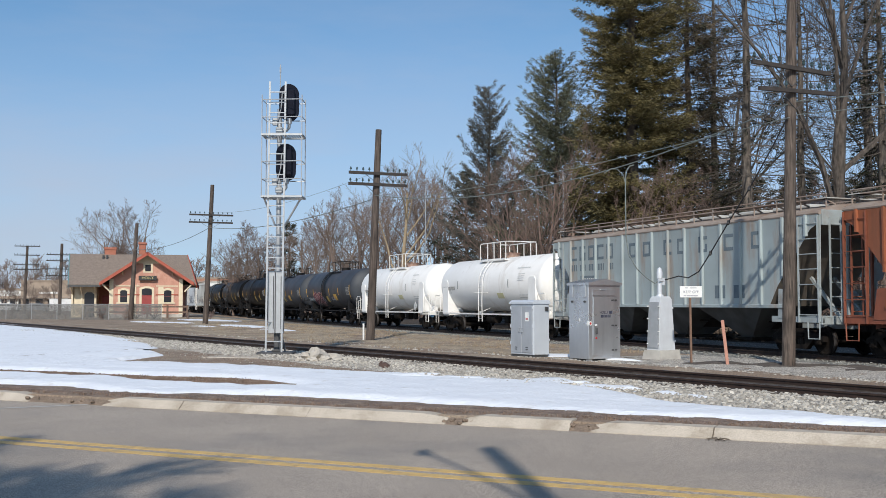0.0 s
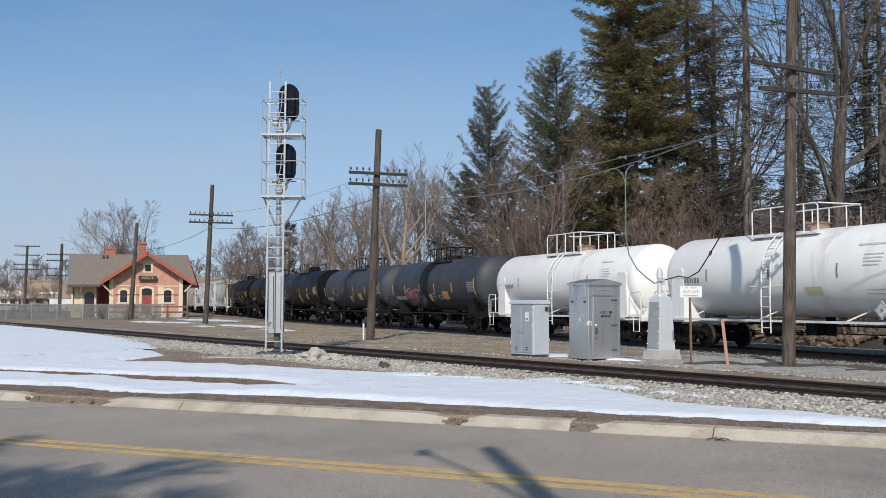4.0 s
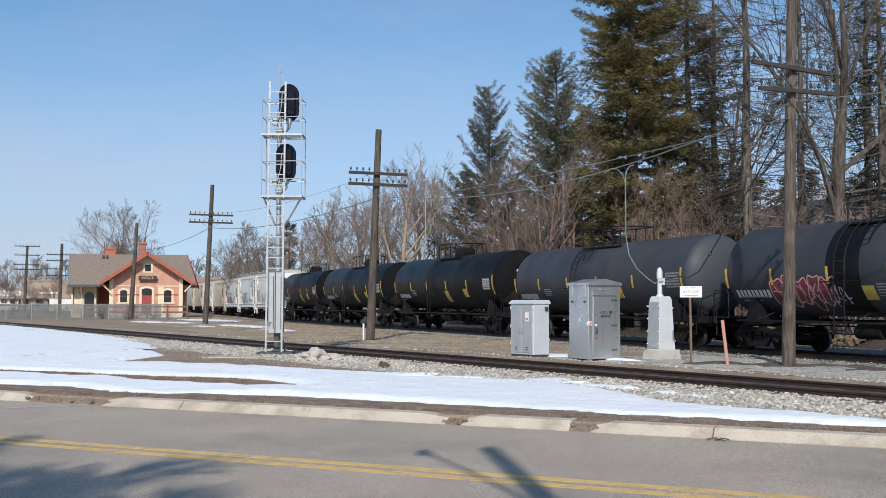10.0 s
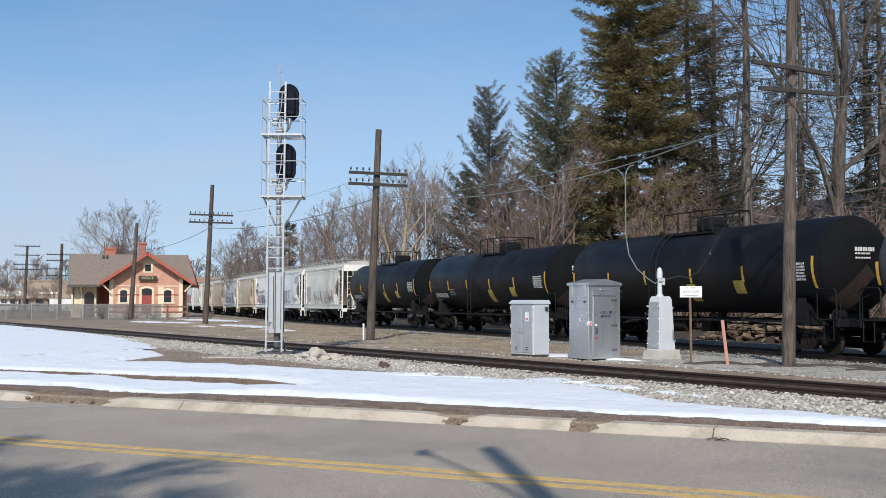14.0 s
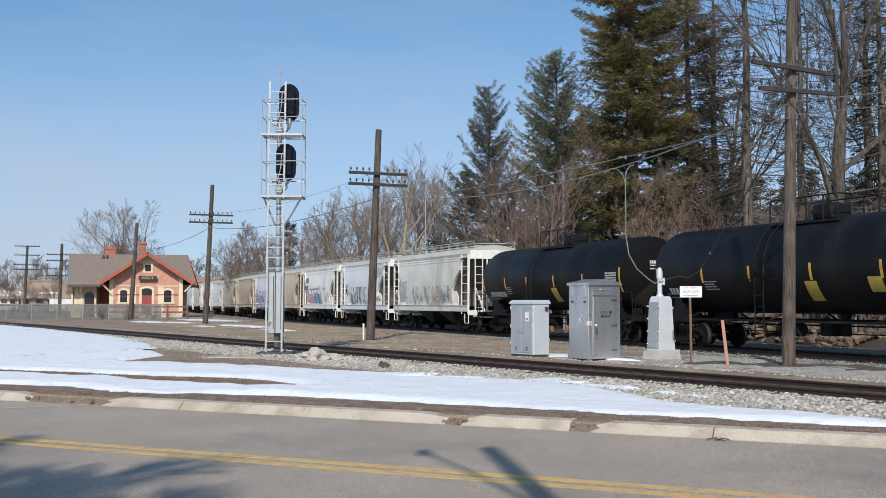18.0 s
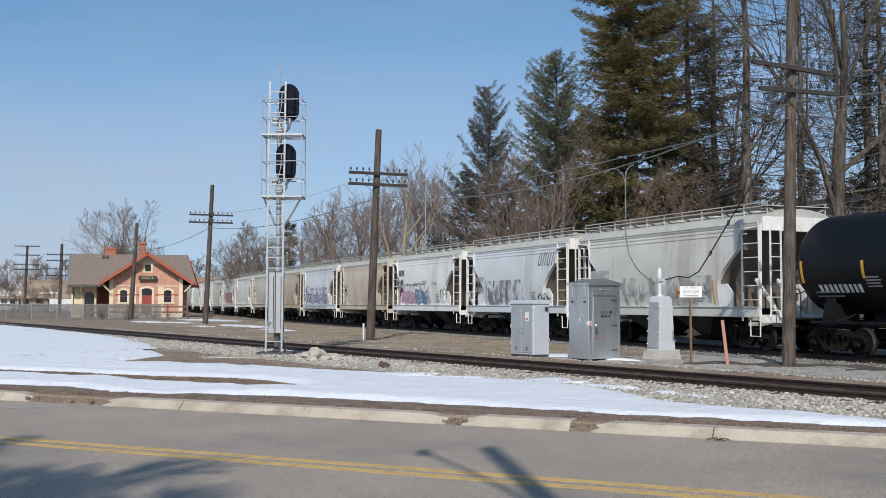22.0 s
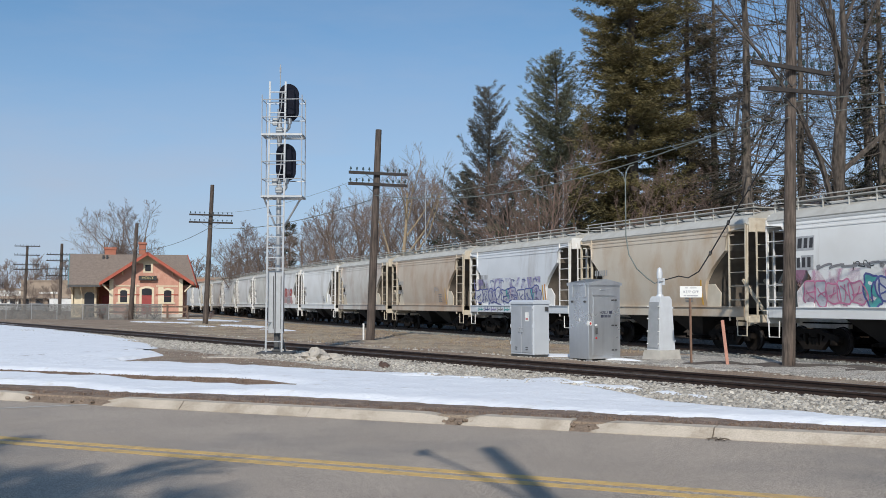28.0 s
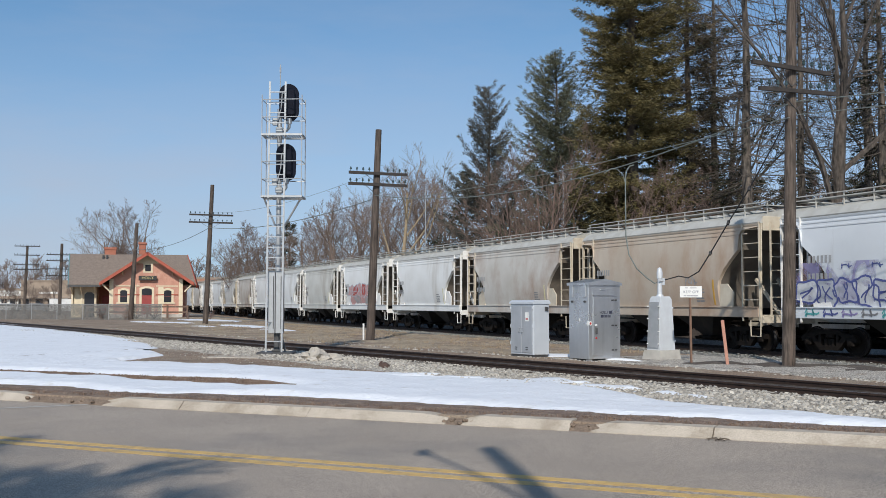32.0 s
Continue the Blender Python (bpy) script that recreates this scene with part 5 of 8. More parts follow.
rng = random.Random(21)
tie = Mesh().box(-0.115, -1.3, -0.32, 0.115, 1.3, -0.105, 0.012).data("tie", TIE)
for i in range(250):
    part("tie", tie, None, near_track, at=n_pose(-5 - 0.53 * i) @ pose(rng.uniform(-0.02, 0.02), rng.uniform(-0.05, 0.05), rng.uniform(-0.012, 0.008), 0, 0, rng.uniform(-1, 1)))
for i in range(230):
    part("tie", tie, None, train_track, at=on_track(12 - 0.55 * i, -0.035) @ pose(0, rng.uniform(-0.05, 0.05), rng.uniform(-0.012, 0.004), 0, 0, rng.uniform(-1, 1)))


def stones(name, label, spots, mat, kind="stuff"):
    """Loose stones: spots are (x, y, z, size)."""
    m = Mesh()
    rg = random.Random(5)
    for x, y, z, s in spots:
        vs = []
        t, tx, ty = rg.uniform(0, 6.28), rg.uniform(-0.3, 0.3), rg.uniform(-0.3, 0.3)
        for h, f in ((-0.45, 1.0), (0.42, 0.72)):
            for k in range(4):
                a = t + 1.571 * k + rg.uniform(-0.35, 0.35)
                r = s * f * rg.uniform(0.8, 1.35)
                u, v = r * math.cos(a), r * math.sin(a)
                vs.append((x + u, y + v, z + s * h * rg.uniform(0.75, 1.2) + tx * u + ty * v))
        m.add(vs, [(4, 5, 6, 7), (0, 1, 5, 4), (1, 2, 6, 5), (2, 3, 7, 6), (3, 0, 4, 7)])
    return tagged(part(name, m, mat, smooth=0), label, "stones", kind=kind)


spots = []
for k in range(40000):
    a = -15 - 62 * rng.random() ** 1.9
    o = -rng.uniform(0.85, 4.4) if rng.random() < 0.72 else rng.uniform(0.85, 2.7)
    p = n_pose(a) @ Vector((0, o, 0))
    z = -0.035 - 0.045 * smooth(abs(o), 1.2, 2.2) + 0.06 * smooth(-o, 2.3, 2.7)
    if abs(o) > 2.6:
        if p.dot(ROAD_N) < KERB + 1 or rng.random() < smooth(abs(o), 2.4, 4.6):
            continue
        z = max(ground_z(p.x, p.y), 0.03 if o < 0 else -1.0) + 0.01
    if abs(abs(o) - 0.7535) < 0.1:
        continue
    spots.append((p.x, p.y, z + rng.uniform(-0.012, 0.012), rng.uniform(0.022, 0.048)))
stones("ballast_stones", "loose pale limestone ballast", spots, STONE)
spots = []
for k in range(11000):
    a = -24 - 50 * rng.random()
    o = rng.choice((-1, -1, -1, 1)) * rng.uniform(0.85, 3.9) if rng.random() < 0.85 else rng.uniform(-0.6, 0.6)
    p = on_track(a) @ Vector((0, o, 0))
    spots.append((p.x, p.y, -0.115 + 0.125 * smooth(abs(o), 1.6, 3.3) + rng.uniform(-0.015, 0.015), rng.uniform(0.022, 0.045)))
STONE_GREY = STONE.copy()
STONE_GREY.name = "grey_ballast_stone"
for nd in STONE_GREY.node_tree.nodes:
    if nd.type == "MIX":
        nd.inputs["A"].default_value, nd.inputs["B"].default_value = (0.30, 0.295, 0.27, 1), (0.18, 0.178, 0.16, 1)
stones("ballast_stones", "loose cool grey ballast beside the train", spots, STONE_GREY)
# scattered stones between track and verge, and on the gravel between the tracks
spots = []
for k in range(2600):
    a = -14 - 34 * rng.random()
    o = -rng.uniform(2.4, 5.5) if rng.random() < 0.55 else rng.uniform(2.5, 6.0)
    p = n_pose(a) @ Vector((0, o, 0))
    if p.dot(ROAD_N) > KERB + 0.8:
        spots.append((p.x, p.y, ground_z(p.x, p.y) + 0.005, rng.uniform(0.008, 0.022)))
stones("loose_gravel", "scattered gravel on bare earth", spots, STONE)


# ---------------------------------------------------------------- snow, verge, grass
EDGE = [(-75, 66), (-38, 41), (-27, 31.5), (-21, 25), (-20.2, 22), (-14.7, 21.8), (-9.5, 20.5), (-7, 20.6), (-4.7, 18.8), (-2, 16.7), (0.3, 15.5), (6, 14.9)]


def snow_edge(a):
    for (a0, q0), (a1, q1) in zip(EDGE, EDGE[1:]):
        if a0 <= a <= a1:
            return q0 + (q1 - q0) * (a - a0) / (a1 - a0)
    return 0


def snow_depth(a, q):
    """How far inside the snow a spot lies, in metres; below nought is bare."""
    n1 = noise.noise(Vector((a * 0.35, q * 0.5, 5))) + 0.5 * noise.noise(Vector((a * 1.1, q * 1.6, 9))) + 0.25 * noise.noise(Vector((a * 3.3, q * 4.0, 2)))
    lo = 14.42 + 0.62 * smooth(-a, 2, 8) * (1 - smooth(-a, 10.8, 12.4)) + 0.55 * smooth(-a, 13.4, 15)
    d = min((snow_edge(a) - q) * 0.8 + 0.45 * n1, q - lo + 0.26 * n1 + 0.10 * noise.noise(Vector((a * 7, q * 7, 3))))
    if a < -14.8:
        d = min(d, abs(q - 17.75 + 0.25 * n1) - 0.38)
    d = min(d, (math.hypot((a + 13.7) / 2.0, (q - 17.4 + 0.10 * (a + 13.7)) / 0.74) - 1) * 0.7 + 0.2 * n1)
    # a strip of bare gravel near the street's right-hand end
    if a > -6.5:
        d = min(d, abs(q - snow_edge(a) + 0.95 - 0.5 * smooth(a, -3.5, -1.5) + 0.10 * n1) - (0.36 - 0.16 * smooth(a, -3.5, -1.5)) * smooth(a, -5.5, -4.0))
    # bare gaps where the sun has reached the stones
    d = min(d, 1.1 * (noise.noise(Vector((a * 0.45, q * 2.6, 12))) + 0.40 + 1.3 * smooth(snow_edge(a) - q, 0.2, 2.6)))
    if a > -12:
        d = min(d, 0.75 * (noise.noise(Vector((a * 0.8, q * 2.2, 30))) + 0.42 + 1.2 * smooth(snow_edge(a) - q, 0.4, 1.6)))
    return d


def snow_sheet(name, label, a0, a1, q0, q1, step, depth, thick=0.075):
    m = Mesh()
    na, nq = int((a1 - a0) / step), int((q1 - q0) / step)
    ids = {}
    dep = {}
    for i in range(na + 1):
        for j in range(nq + 1):
            dep[i, j] = depth(a0 + i * step, q0 + j * step)
    def vid(i, j):
        if (i, j) not in ids:
            a, q = a0 + i * step, q0 + j * step
            d = dep[i, j]
            p = road_pt(a, q)
            h = -0.03 + (thick + 0.03) * smooth(d, -0.06, 0.35) + (0.02 * noise.noise(Vector((a * 2.5, q * 2.5, 8))) + 0.03 * noise.noise(Vector((a * 0.7, q * 0.7, 4)))) * smooth(d, 0, 0.5)
            ids[i, j] = len(m.v)
            m.v.append((p.x, p.y, max(ground_z(p.x, p.y), -0.08) + h))
        return ids[i, j]
    for i in range(na):
        for j in range(nq):
            if max(dep[i, j], dep[i + 1, j], dep[i, j + 1], dep[i + 1, j + 1]) > -0.05:
                m.f.append((vid(i, j), vid(i + 1, j), vid(i + 1, j + 1), vid(i, j + 1)))
    m.m = [0] * len(m.f)
    return tagged(part(name, m, SNOW, smooth=180), label, "snow", kind="stuff")


snow_sheet("snow", "old crusted snow melting back along the street", -24, 6, 14.3, 27, 0.12, snow_depth)
snow_sheet("snow", "old crusted snow field beside the empty track", -76, -24.0, 14.3, 66, 0.5, snow_depth)


def patch(name, x, y, rx, ry, turn, seed):
    """A small leftover patch of snow."""
    c, s = math.cos(radians(turn)), math.sin(radians(turn))
    m = Mesh()
    n = 22
    rings = []
    for k, (f, h) in enumerate(((1.0, -0.03), (0.9, 0.02), (0.6, 0.05), (0.15, 0.06))):
        ring = []
        for j in range(n):
            a = 2 * math.pi * j / n
            r = f * (1 + 0.35 * noise.noise(Vector((math.cos(a) * 1.5 + seed, math.sin(a) * 1.5, k * 0.1))))
            u, v = rx * r * math.cos(a), ry * r * math.sin(a)
            px, py = x + u * c - v * s, y + u * s + v * c
            ring.append((px, py, max(-0.1, ground_z(px, py)) + h))
        rings.append(ring)
    m.loft(rings)
    return tagged(part(name, m, SNOW, smooth=180), "thin leftover patch of melting snow", "snow", kind="stuff")


patch("snow_patch", 3.75, 31.6, 1.5, 0.75, -30, 1)
patch("snow_patch", 4.9, 29.1, 0.75, 0.35, -45, 2)
patch("snow_patch", -24.0, 86, 1.2, 4.0, 35, 3)
patch("snow_patch", -20.9, 83, 0.9, 4.5, 30, 13)
patch("snow_patch", -16.0, 70, 0.6, 2.5, 28, 14)
patch("snow_patch", -21.3, 95, 1.8, 9, 30, 4)
patch("snow_patch", -13.6, 71.5, 1.1, 6.0, 28, 5)
patch("snow_patch", -9.6, 61, 0.7, 3.2, 28, 6)
patch("snow_patch", -0.5, 23.2, 0.6, 0.25, -10, 8)
patch("snow_patch", -4.0, 31.5, 0.35, 0.4, -10, 9)

m = Mesh()
for i in range(260):
    a = -60 + 70 * i / 260
    for k, q in enumerate((KERB + 0.33, KERB + 0.55, KERB + 1.2, KERB + 2.0 + 0.2 * noise.noise(Vector((a, 0, 0))))):
        z = (-0.01, 0.02, 0.02, -0.06)[k] + 0.02 * noise.noise(Vector((a * 4, q * 5, 0)))
        p = road_pt(a, q, z)
        m.v.append(tuple(p))
m.f = [(4 * i + k, 4 * i + 4 + k, 4 * i + 5 + k, 4 * i + 1 + k) for i in range(259) for k in range(3)]
m.m = [0] * len(m.f)
tagged(part("verge", m, DIRT, smooth=180), "strip of damp brown earth behind the kerb", "verge", kind="structure")


def tufts(name, label, spots, mat, tall=(0.08, 0.22)):
    """Dead grass: each spot gets a few bent blades."""
    m = Mesh()
    rg = random.Random(9)
    for x, y, z in spots:
        for k in range(5):
            a, h = rg.uniform(0, 6.28), rg.uniform(*tall)
            w = 0.008
            dx, dy = math.cos(a), math.sin(a)
            l = h * rg.uniform(0.2, 0.9)
            ox, oy = x + rg.uniform(-.06, .06), y + rg.uniform(-.06, .06)
            m.add([(ox - dy * w, oy + dx * w, z - 0.02), (ox + dy * w, oy - dx * w, z - 0.02), (ox + dx * l * 0.5 + dy * w * .7, oy + dy * l * 0.5 - dx * w * .7, z + h * 0.7), (ox + dx * l * 0.5 - dy * w * .7, oy + dy * l * 0.5 + dx * w * .7, z + h * 0.7), (ox + dx * l, oy + dy * l, z + h)], [(0, 1, 2, 3), (3, 2, 4)])
    return tagged(part(name, m, mat, smooth=0), label, "grass", kind="stuff")


spots = []
for k in range(3400):
    a = -38 - 50 * rng.random()
    o = rng.uniform(-8.5, -3.7)
    p = on_track(a) @ Vector((0, o, 0))
    n_off = (p - N_FOOT).dot(N_SIDE)
    if n_off > 2.3 and noise.noise(Vector((p.x * 0.5, p.y * 0.35, 0))) > 0.0:
        spots.append((p.x, p.y, ground_z(p.x, p.y)))
for k in range(2400):
    a = -36 - 60 * rng.random()
    p = on_track(a) @ Vector((0, -rng.uniform(4.0, 13), 0))
    if (p - N_FOOT).dot(N_SIDE) > 2.6 and noise.noise(Vector((p.x * 0.5, p.y * 0.3, 7))) > 0.05:
        spots.append((p.x, p.y, ground_z(p.x, p.y) + 0.02))
tufts("dead_grass", "tufts of dead straw-coloured grass between the tracks", spots, STRAW, (0.02, 0.09))
spots = []
for k in range(2600):
    a = rng.uniform(-22, 3)
    q = KERB + 0.35 + abs(rng.gauss(0.25, 0.25))
    p = road_pt(a, q)
    spots.append((p.x, p.y, 0.0))
for k in range(700):
    a, q = rng.uniform(-26, -10), rng.uniform(20.5, 27)
    p = road_pt(a, q)
    if snow_depth(a, q) < -0.1 and (p - N_FOOT).dot(N_SIDE) < -2.4:
        spots.append((p.x, p.y, ground_z(p.x, p.y)))
for k in range(6000):
    a, q = rng.uniform(-25, -10.5), rng.uniform(16.4, 18.6)
    if snow_depth(a, q) < -0.04:
        p = road_pt(a, q)
        spots.append((p.x, p.y, ground_z(p.x, p.y)))
tufts("dead_grass", "thin dead grass and weeds on bare earth", spots, surf("brown_dead_weeds", (0.27, 0.19, 0.14), (0.16, 0.11, 0.085), 3, 0.9, 0, 0), (0.01, 0.04))


def blanket(name, label, mat, a0, a1, step, offs, ok, lift=0.02):
    """A thin covering on the ground along the train's track."""
    m = Mesh()
    ids = {}
    n = int((a0 - a1) / step)
    def vid(i, j):
        if (i, j) not in ids:
            p = on_track(a0 - i * step) @ Vector((0, offs[j], 0))
            ids[i, j] = len(m.v)
            edge = j in (0, len(offs) - 1)
            m.v.append((p.x, p.y, ground_z(p.x, p.y) + (-0.04 if edge else lift + 0.03 * noise.noise(Vector((p.x * 1.7, p.y * 1.7, 6))))))
        return ids[i, j]
    for i in range(n):
        for j in range(len(offs) - 1):
            p = on_track(a0 - (i + 0.5) * step) @ Vector((0, (offs[j] + offs[j + 1]) / 2, 0))
            if ok(p):
                m.f.append((vid(i, j), vid(i + 1, j), vid(i + 1, j + 1), vid(i, j + 1)))
    m.m = [0] * len(m.f)
    use = [0] * len(m.v)
    for f in m.f:
        for i in f:
            use[i] += 1
    m.v = [(x, y, z - (0.07 if use[i] < 4 else 0)) for i, (x, y, z) in enumerate(m.v)]
    return tagged(part(name, m, mat, smooth=180), label, "ground cover", kind="structure")


blanket("leaf_litter", "dark brown leaf litter under the trees", surf("dark_leaf_litter", (0.062, 0.046, 0.034), (0.036, 0.028, 0.022), 1.5, 0.95, 0, 0.9, 25, (0.11, 0.08, 0.058), 0.3, speck=0.5), 10, -150, 1.0, [3.3, 3.8, 4.6, 6, 8, 11, 15, 20, 27, 36, 48, 60], lambda p: True, 0.03)
blanket("matted_grass", "matted tan dead grass between the tracks", surf("matted_dead_grass", (0.43, 0.35, 0.25), (0.29, 0.225, 0.155), 1.6, 0.95, 0, 1.0, 20, (0.16, 0.12, 0.088), 0.42, dirt_scale=0.45, bump_dist=0.04, speck=0.4), -36, -125, 0.5, [-14.6 + 0.6 * k for k in range(19)], lambda p: (p - N_FOOT).dot(N_SIDE) > 2.7 and noise.noise(Vector((p.x * 0.45, p.y * 0.3, 2))) > -0.28)

blanket("gravel_strip", "pale crushed gravel and dark trodden earth between the tracks", surf("crushed_gravel_and_earth", (0.47, 0.435, 0.385), (0.35, 0.32, 0.28), 2.2, 0.95, 0, 0.8, 30, (0.13, 0.105, 0.088), 0.36, dirt_scale=0.8, bump_dist=0.04, speck=0.75), 6, -37, 0.5, [-9.5 + 0.55 * k for k in range(12)], lambda p: (p - N_FOOT).dot(N_SIDE) > 2.4, 0.015)

blanket("trodden_earth", "dark trodden earth round the pole and stake", surf("dark_trodden_earth", (0.105, 0.082, 0.066), (0.06, 0.047, 0.038), 3, 0.95, 0, 0.9, 30, (0.22, 0.19, 0.16), 0.35, dirt_scale=3.0, speck=0.5), 0, -36, 0.3, [-9.5 + 0.3 * k for k in range(23)], lambda p: (p - N_FOOT).dot(N_SIDE) > 2.9 and min(math.hypot((p.x - cx) / rx, (p.y - cy) / ry) for cx, cy, rx, ry in ((8.9, 26.6, 1.5, 1.0), (7.2, 27.6, 1.3, 0.8), (10.6, 25.0, 1.4, 0.8), (4.9, 30.6, 1.4, 0.6))) < 1 + 0.55 * noise.noise(Vector((p.x * 1.1, p.y * 1.1, 4))), 0.028)


def rock(x, y, sx, sy, sz, seed, mat, label):
    m = Mesh()
    n = 9
    rings = []
    for k, (f, h) in enumerate(((0.8, -0.1), (1.0, 0.2), (0.95, 0.6), (0.6, 0.95), (0.1, 1.0))):
        ring = []
        for j in range(n):
            a = 2 * math.pi * j / n
            r = f * (1 + 0.75 * noise.noise(Vector((math.cos(a) * 1.9 + seed * 3.1, math.sin(a) * 1.9, h * 2.2))))
            ring.append((x + sx * r * math.cos(a), y + sy * r * math.sin(a), ground_z(x, y) + sz * (h * (1 + 0.55 * noise.noise(Vector((math.cos(a) * 1.4, seed * 1.7, math.sin(a) * 1.4)))))))
        rings.append(ring)
    m.loft(rings)
    return tagged(part("rock", m, mat, smooth=0), label, "rock", "rocks by the track")


ROCK = surf("pale_limestone_rock", (0.52, 0.475, 0.415), (0.40, 0.36, 0.31), 4, 0.9, 0, 0.6, 20)
for x, y, sx, sy, sz, s in ((-3.72, 29.0, 0.24, 0.22, 0.24, 1), (-3.4, 28.7, 0.27, 0.24, 0.31, 2), (-3.08, 28.9, 0.26, 0.22, 0.2, 3), (-2.85, 28.4, 0.18, 0.16, 0.12, 4), (-3.5, 28.3, 0.16, 0.15, 0.11, 5), (-3.2, 28.45, 0.17, 0.14, 0.16, 7), (-2.65, 28.7, 0.14, 0.12, 0.1, 8), (-3.9, 28.55, 0.13, 0.12, 0.09, 9), (-2.5, 28.3, 0.1, 0.09, 0.07, 10), (-3.0, 28.1, 0.09, 0.1, 0.06, 11), (-2.35, 28.55, 0.07, 0.08, 0.05, 12)):
    rock(x, y, sx, sy, sz, s, ROCK, "pale broken limestone rock beside the track")
rock(-1.45, 25.4, 0.13, 0.12, 0.16, 6, surf("dark_brown_stone", (0.09, 0.055, 0.045), None, 4, 0.9), "small dark brown stone on gravel")

# slab of old concrete in front of the signal
m = Mesh().box(-1.6, -0.55, -0.06, 1.6, 0.55, 0.025, 0.02)
tagged(part("concrete_slab", m, CONCRETE, at=pose(-5.3, 30.6, ground_z(-5.3, 30.6), 0, 0, -12)), "low weathered concrete slab set in the ground", "slab")
m = Mesh()
for k in range(8):
    a = k * 0.8
    m.pipe([(0.0, 0, 0.012), (0.07 * math.cos(a), 0.07 * math.sin(a), 0.03), (0.15 * math.cos(a + .3), 0.12 * math.sin(a + .3), 0.012)], 0.006, 5)
tagged(part("twig_litter", m, BARK, at=pose(3.46, 13.25, ROAD_Z)), "small tangle of dry twigs on the asphalt", "twigs")

# ---------------------------------------------------------------- things by the tracks
ALU = surf("brushed_aluminium", (0.64, 0.655, 0.675), (0.50, 0.515, 0.535), 1.2, 0.30, 0.74, 0.03, 80, (0.4, 0.41, 0.43), 0.3, 1.0, dirt_scale=1.6)
GREY_PAINT = surf("light_grey_enamel", (0.53, 0.565, 0.61), (0.47, 0.505, 0.55), 2, 0.5, 0.0, 0.03)
# the small cabinet's doors, a darker grey than its body
DOOR_GREY = surf("darker_grey_door", (0.47, 0.49, 0.52), (0.41, 0.43, 0.46), 2, 0.45, 0.35, 0.03, 60, (0.36, 0.36, 0.36), 0.25, 1.0, dirt_scale=2.0)
SILVER = surf("silver_paint", (0.44, 0.46, 0.485), (0.36, 0.38, 0.40), 4, 0.5, 0.35, 0.03, 60, (0.4, 0.38, 0.35), 0.2)
DARK_METAL = surf("dark_oxidised_metal", (0.09, 0.09, 0.095), (0.06, 0.06, 0.06), 4, 0.6, 0.3)
SIGNAL_BLACK = surf("signal_black_paint", (0.005, 0.006, 0.013), (0.009, 0.010, 0.020), 3, 0.5, spec=0.25)
OLD_CONCRETE = surf("weathered_concrete", (0.50, 0.48, 0.44), (0.38, 0.36, 0.33), 3, 0.9, 0, 0.4, 60, (0.2, 0.18, 0.16), 0.35)
LENS = surf("dark_lens_glass", (0.02, 0.02, 0.02), None, 3, 0.1)
RED_PAINT = surf("red_paint", (0.55, 0.03, 0.03), (0.42, 0.03, 0.03), 5, 0.5)
SIGN_WHITE = surf("white_sign_face", (0.82, 0.82, 0.8), (0.74, 0.74, 0.72), 5, 0.5, 0, 0.02)
SIGN_BLUE = surf("blue_grey_sign_ink", (0.03, 0.035, 0.07), None, 9, 0.6, 0, 0)
SIGN_GREY = surf("faded_sign_ink", (0.24, 0.25, 0.30), None, 9, 0.6, 0, 0)
ORANGE_STAKE = surf("faded_orange_paint", (0.52, 0.25, 0.18), (0.40, 0.21, 0.16), 6, 0.7)
CABLE = surf("black_cable_jacket", (0.02, 0.02, 0.022), None, 5, 0.6)
WIRE = surf("weathered_wire", (0.24, 0.27, 0.25), (0.16, 0.18, 0.17), 5, 0.6, 0.3)
GLASS_INS = surf("blue_green_insulator_glass", (0.055, 0.085, 0.09), (0.035, 0.05, 0.05), 5, 0.2)


def spotx(px, z):
    """How far across a thing stands that shows in direction px of 1568, z metres ahead."""
    return (px - 784) / 1850 * z


def lettering(text, size, mat, parent, at, depth=0.002):
    cu = bpy.data.curves.new("lettering", "FONT")
    cu.body, cu.size, cu.extrude, cu.align_x, cu.align_y = text, size, depth, "CENTER", "CENTER"
    ob = new("lettering", cu)
    me = bpy.data.meshes.new_from_object(ob.evaluated_get(bpy.context.evaluated_depsgraph_get()))
    bpy.data.objects.remove(ob)
    bpy.data.curves.remove(cu)
    me.materials.clear()
    me.materials.append(mat)
    return part("lettering", me, None, parent, at=at)


CAB_TURN = math.degrees(math.atan2(0.5577, 0.83))      # cabinets stand square to the empty track


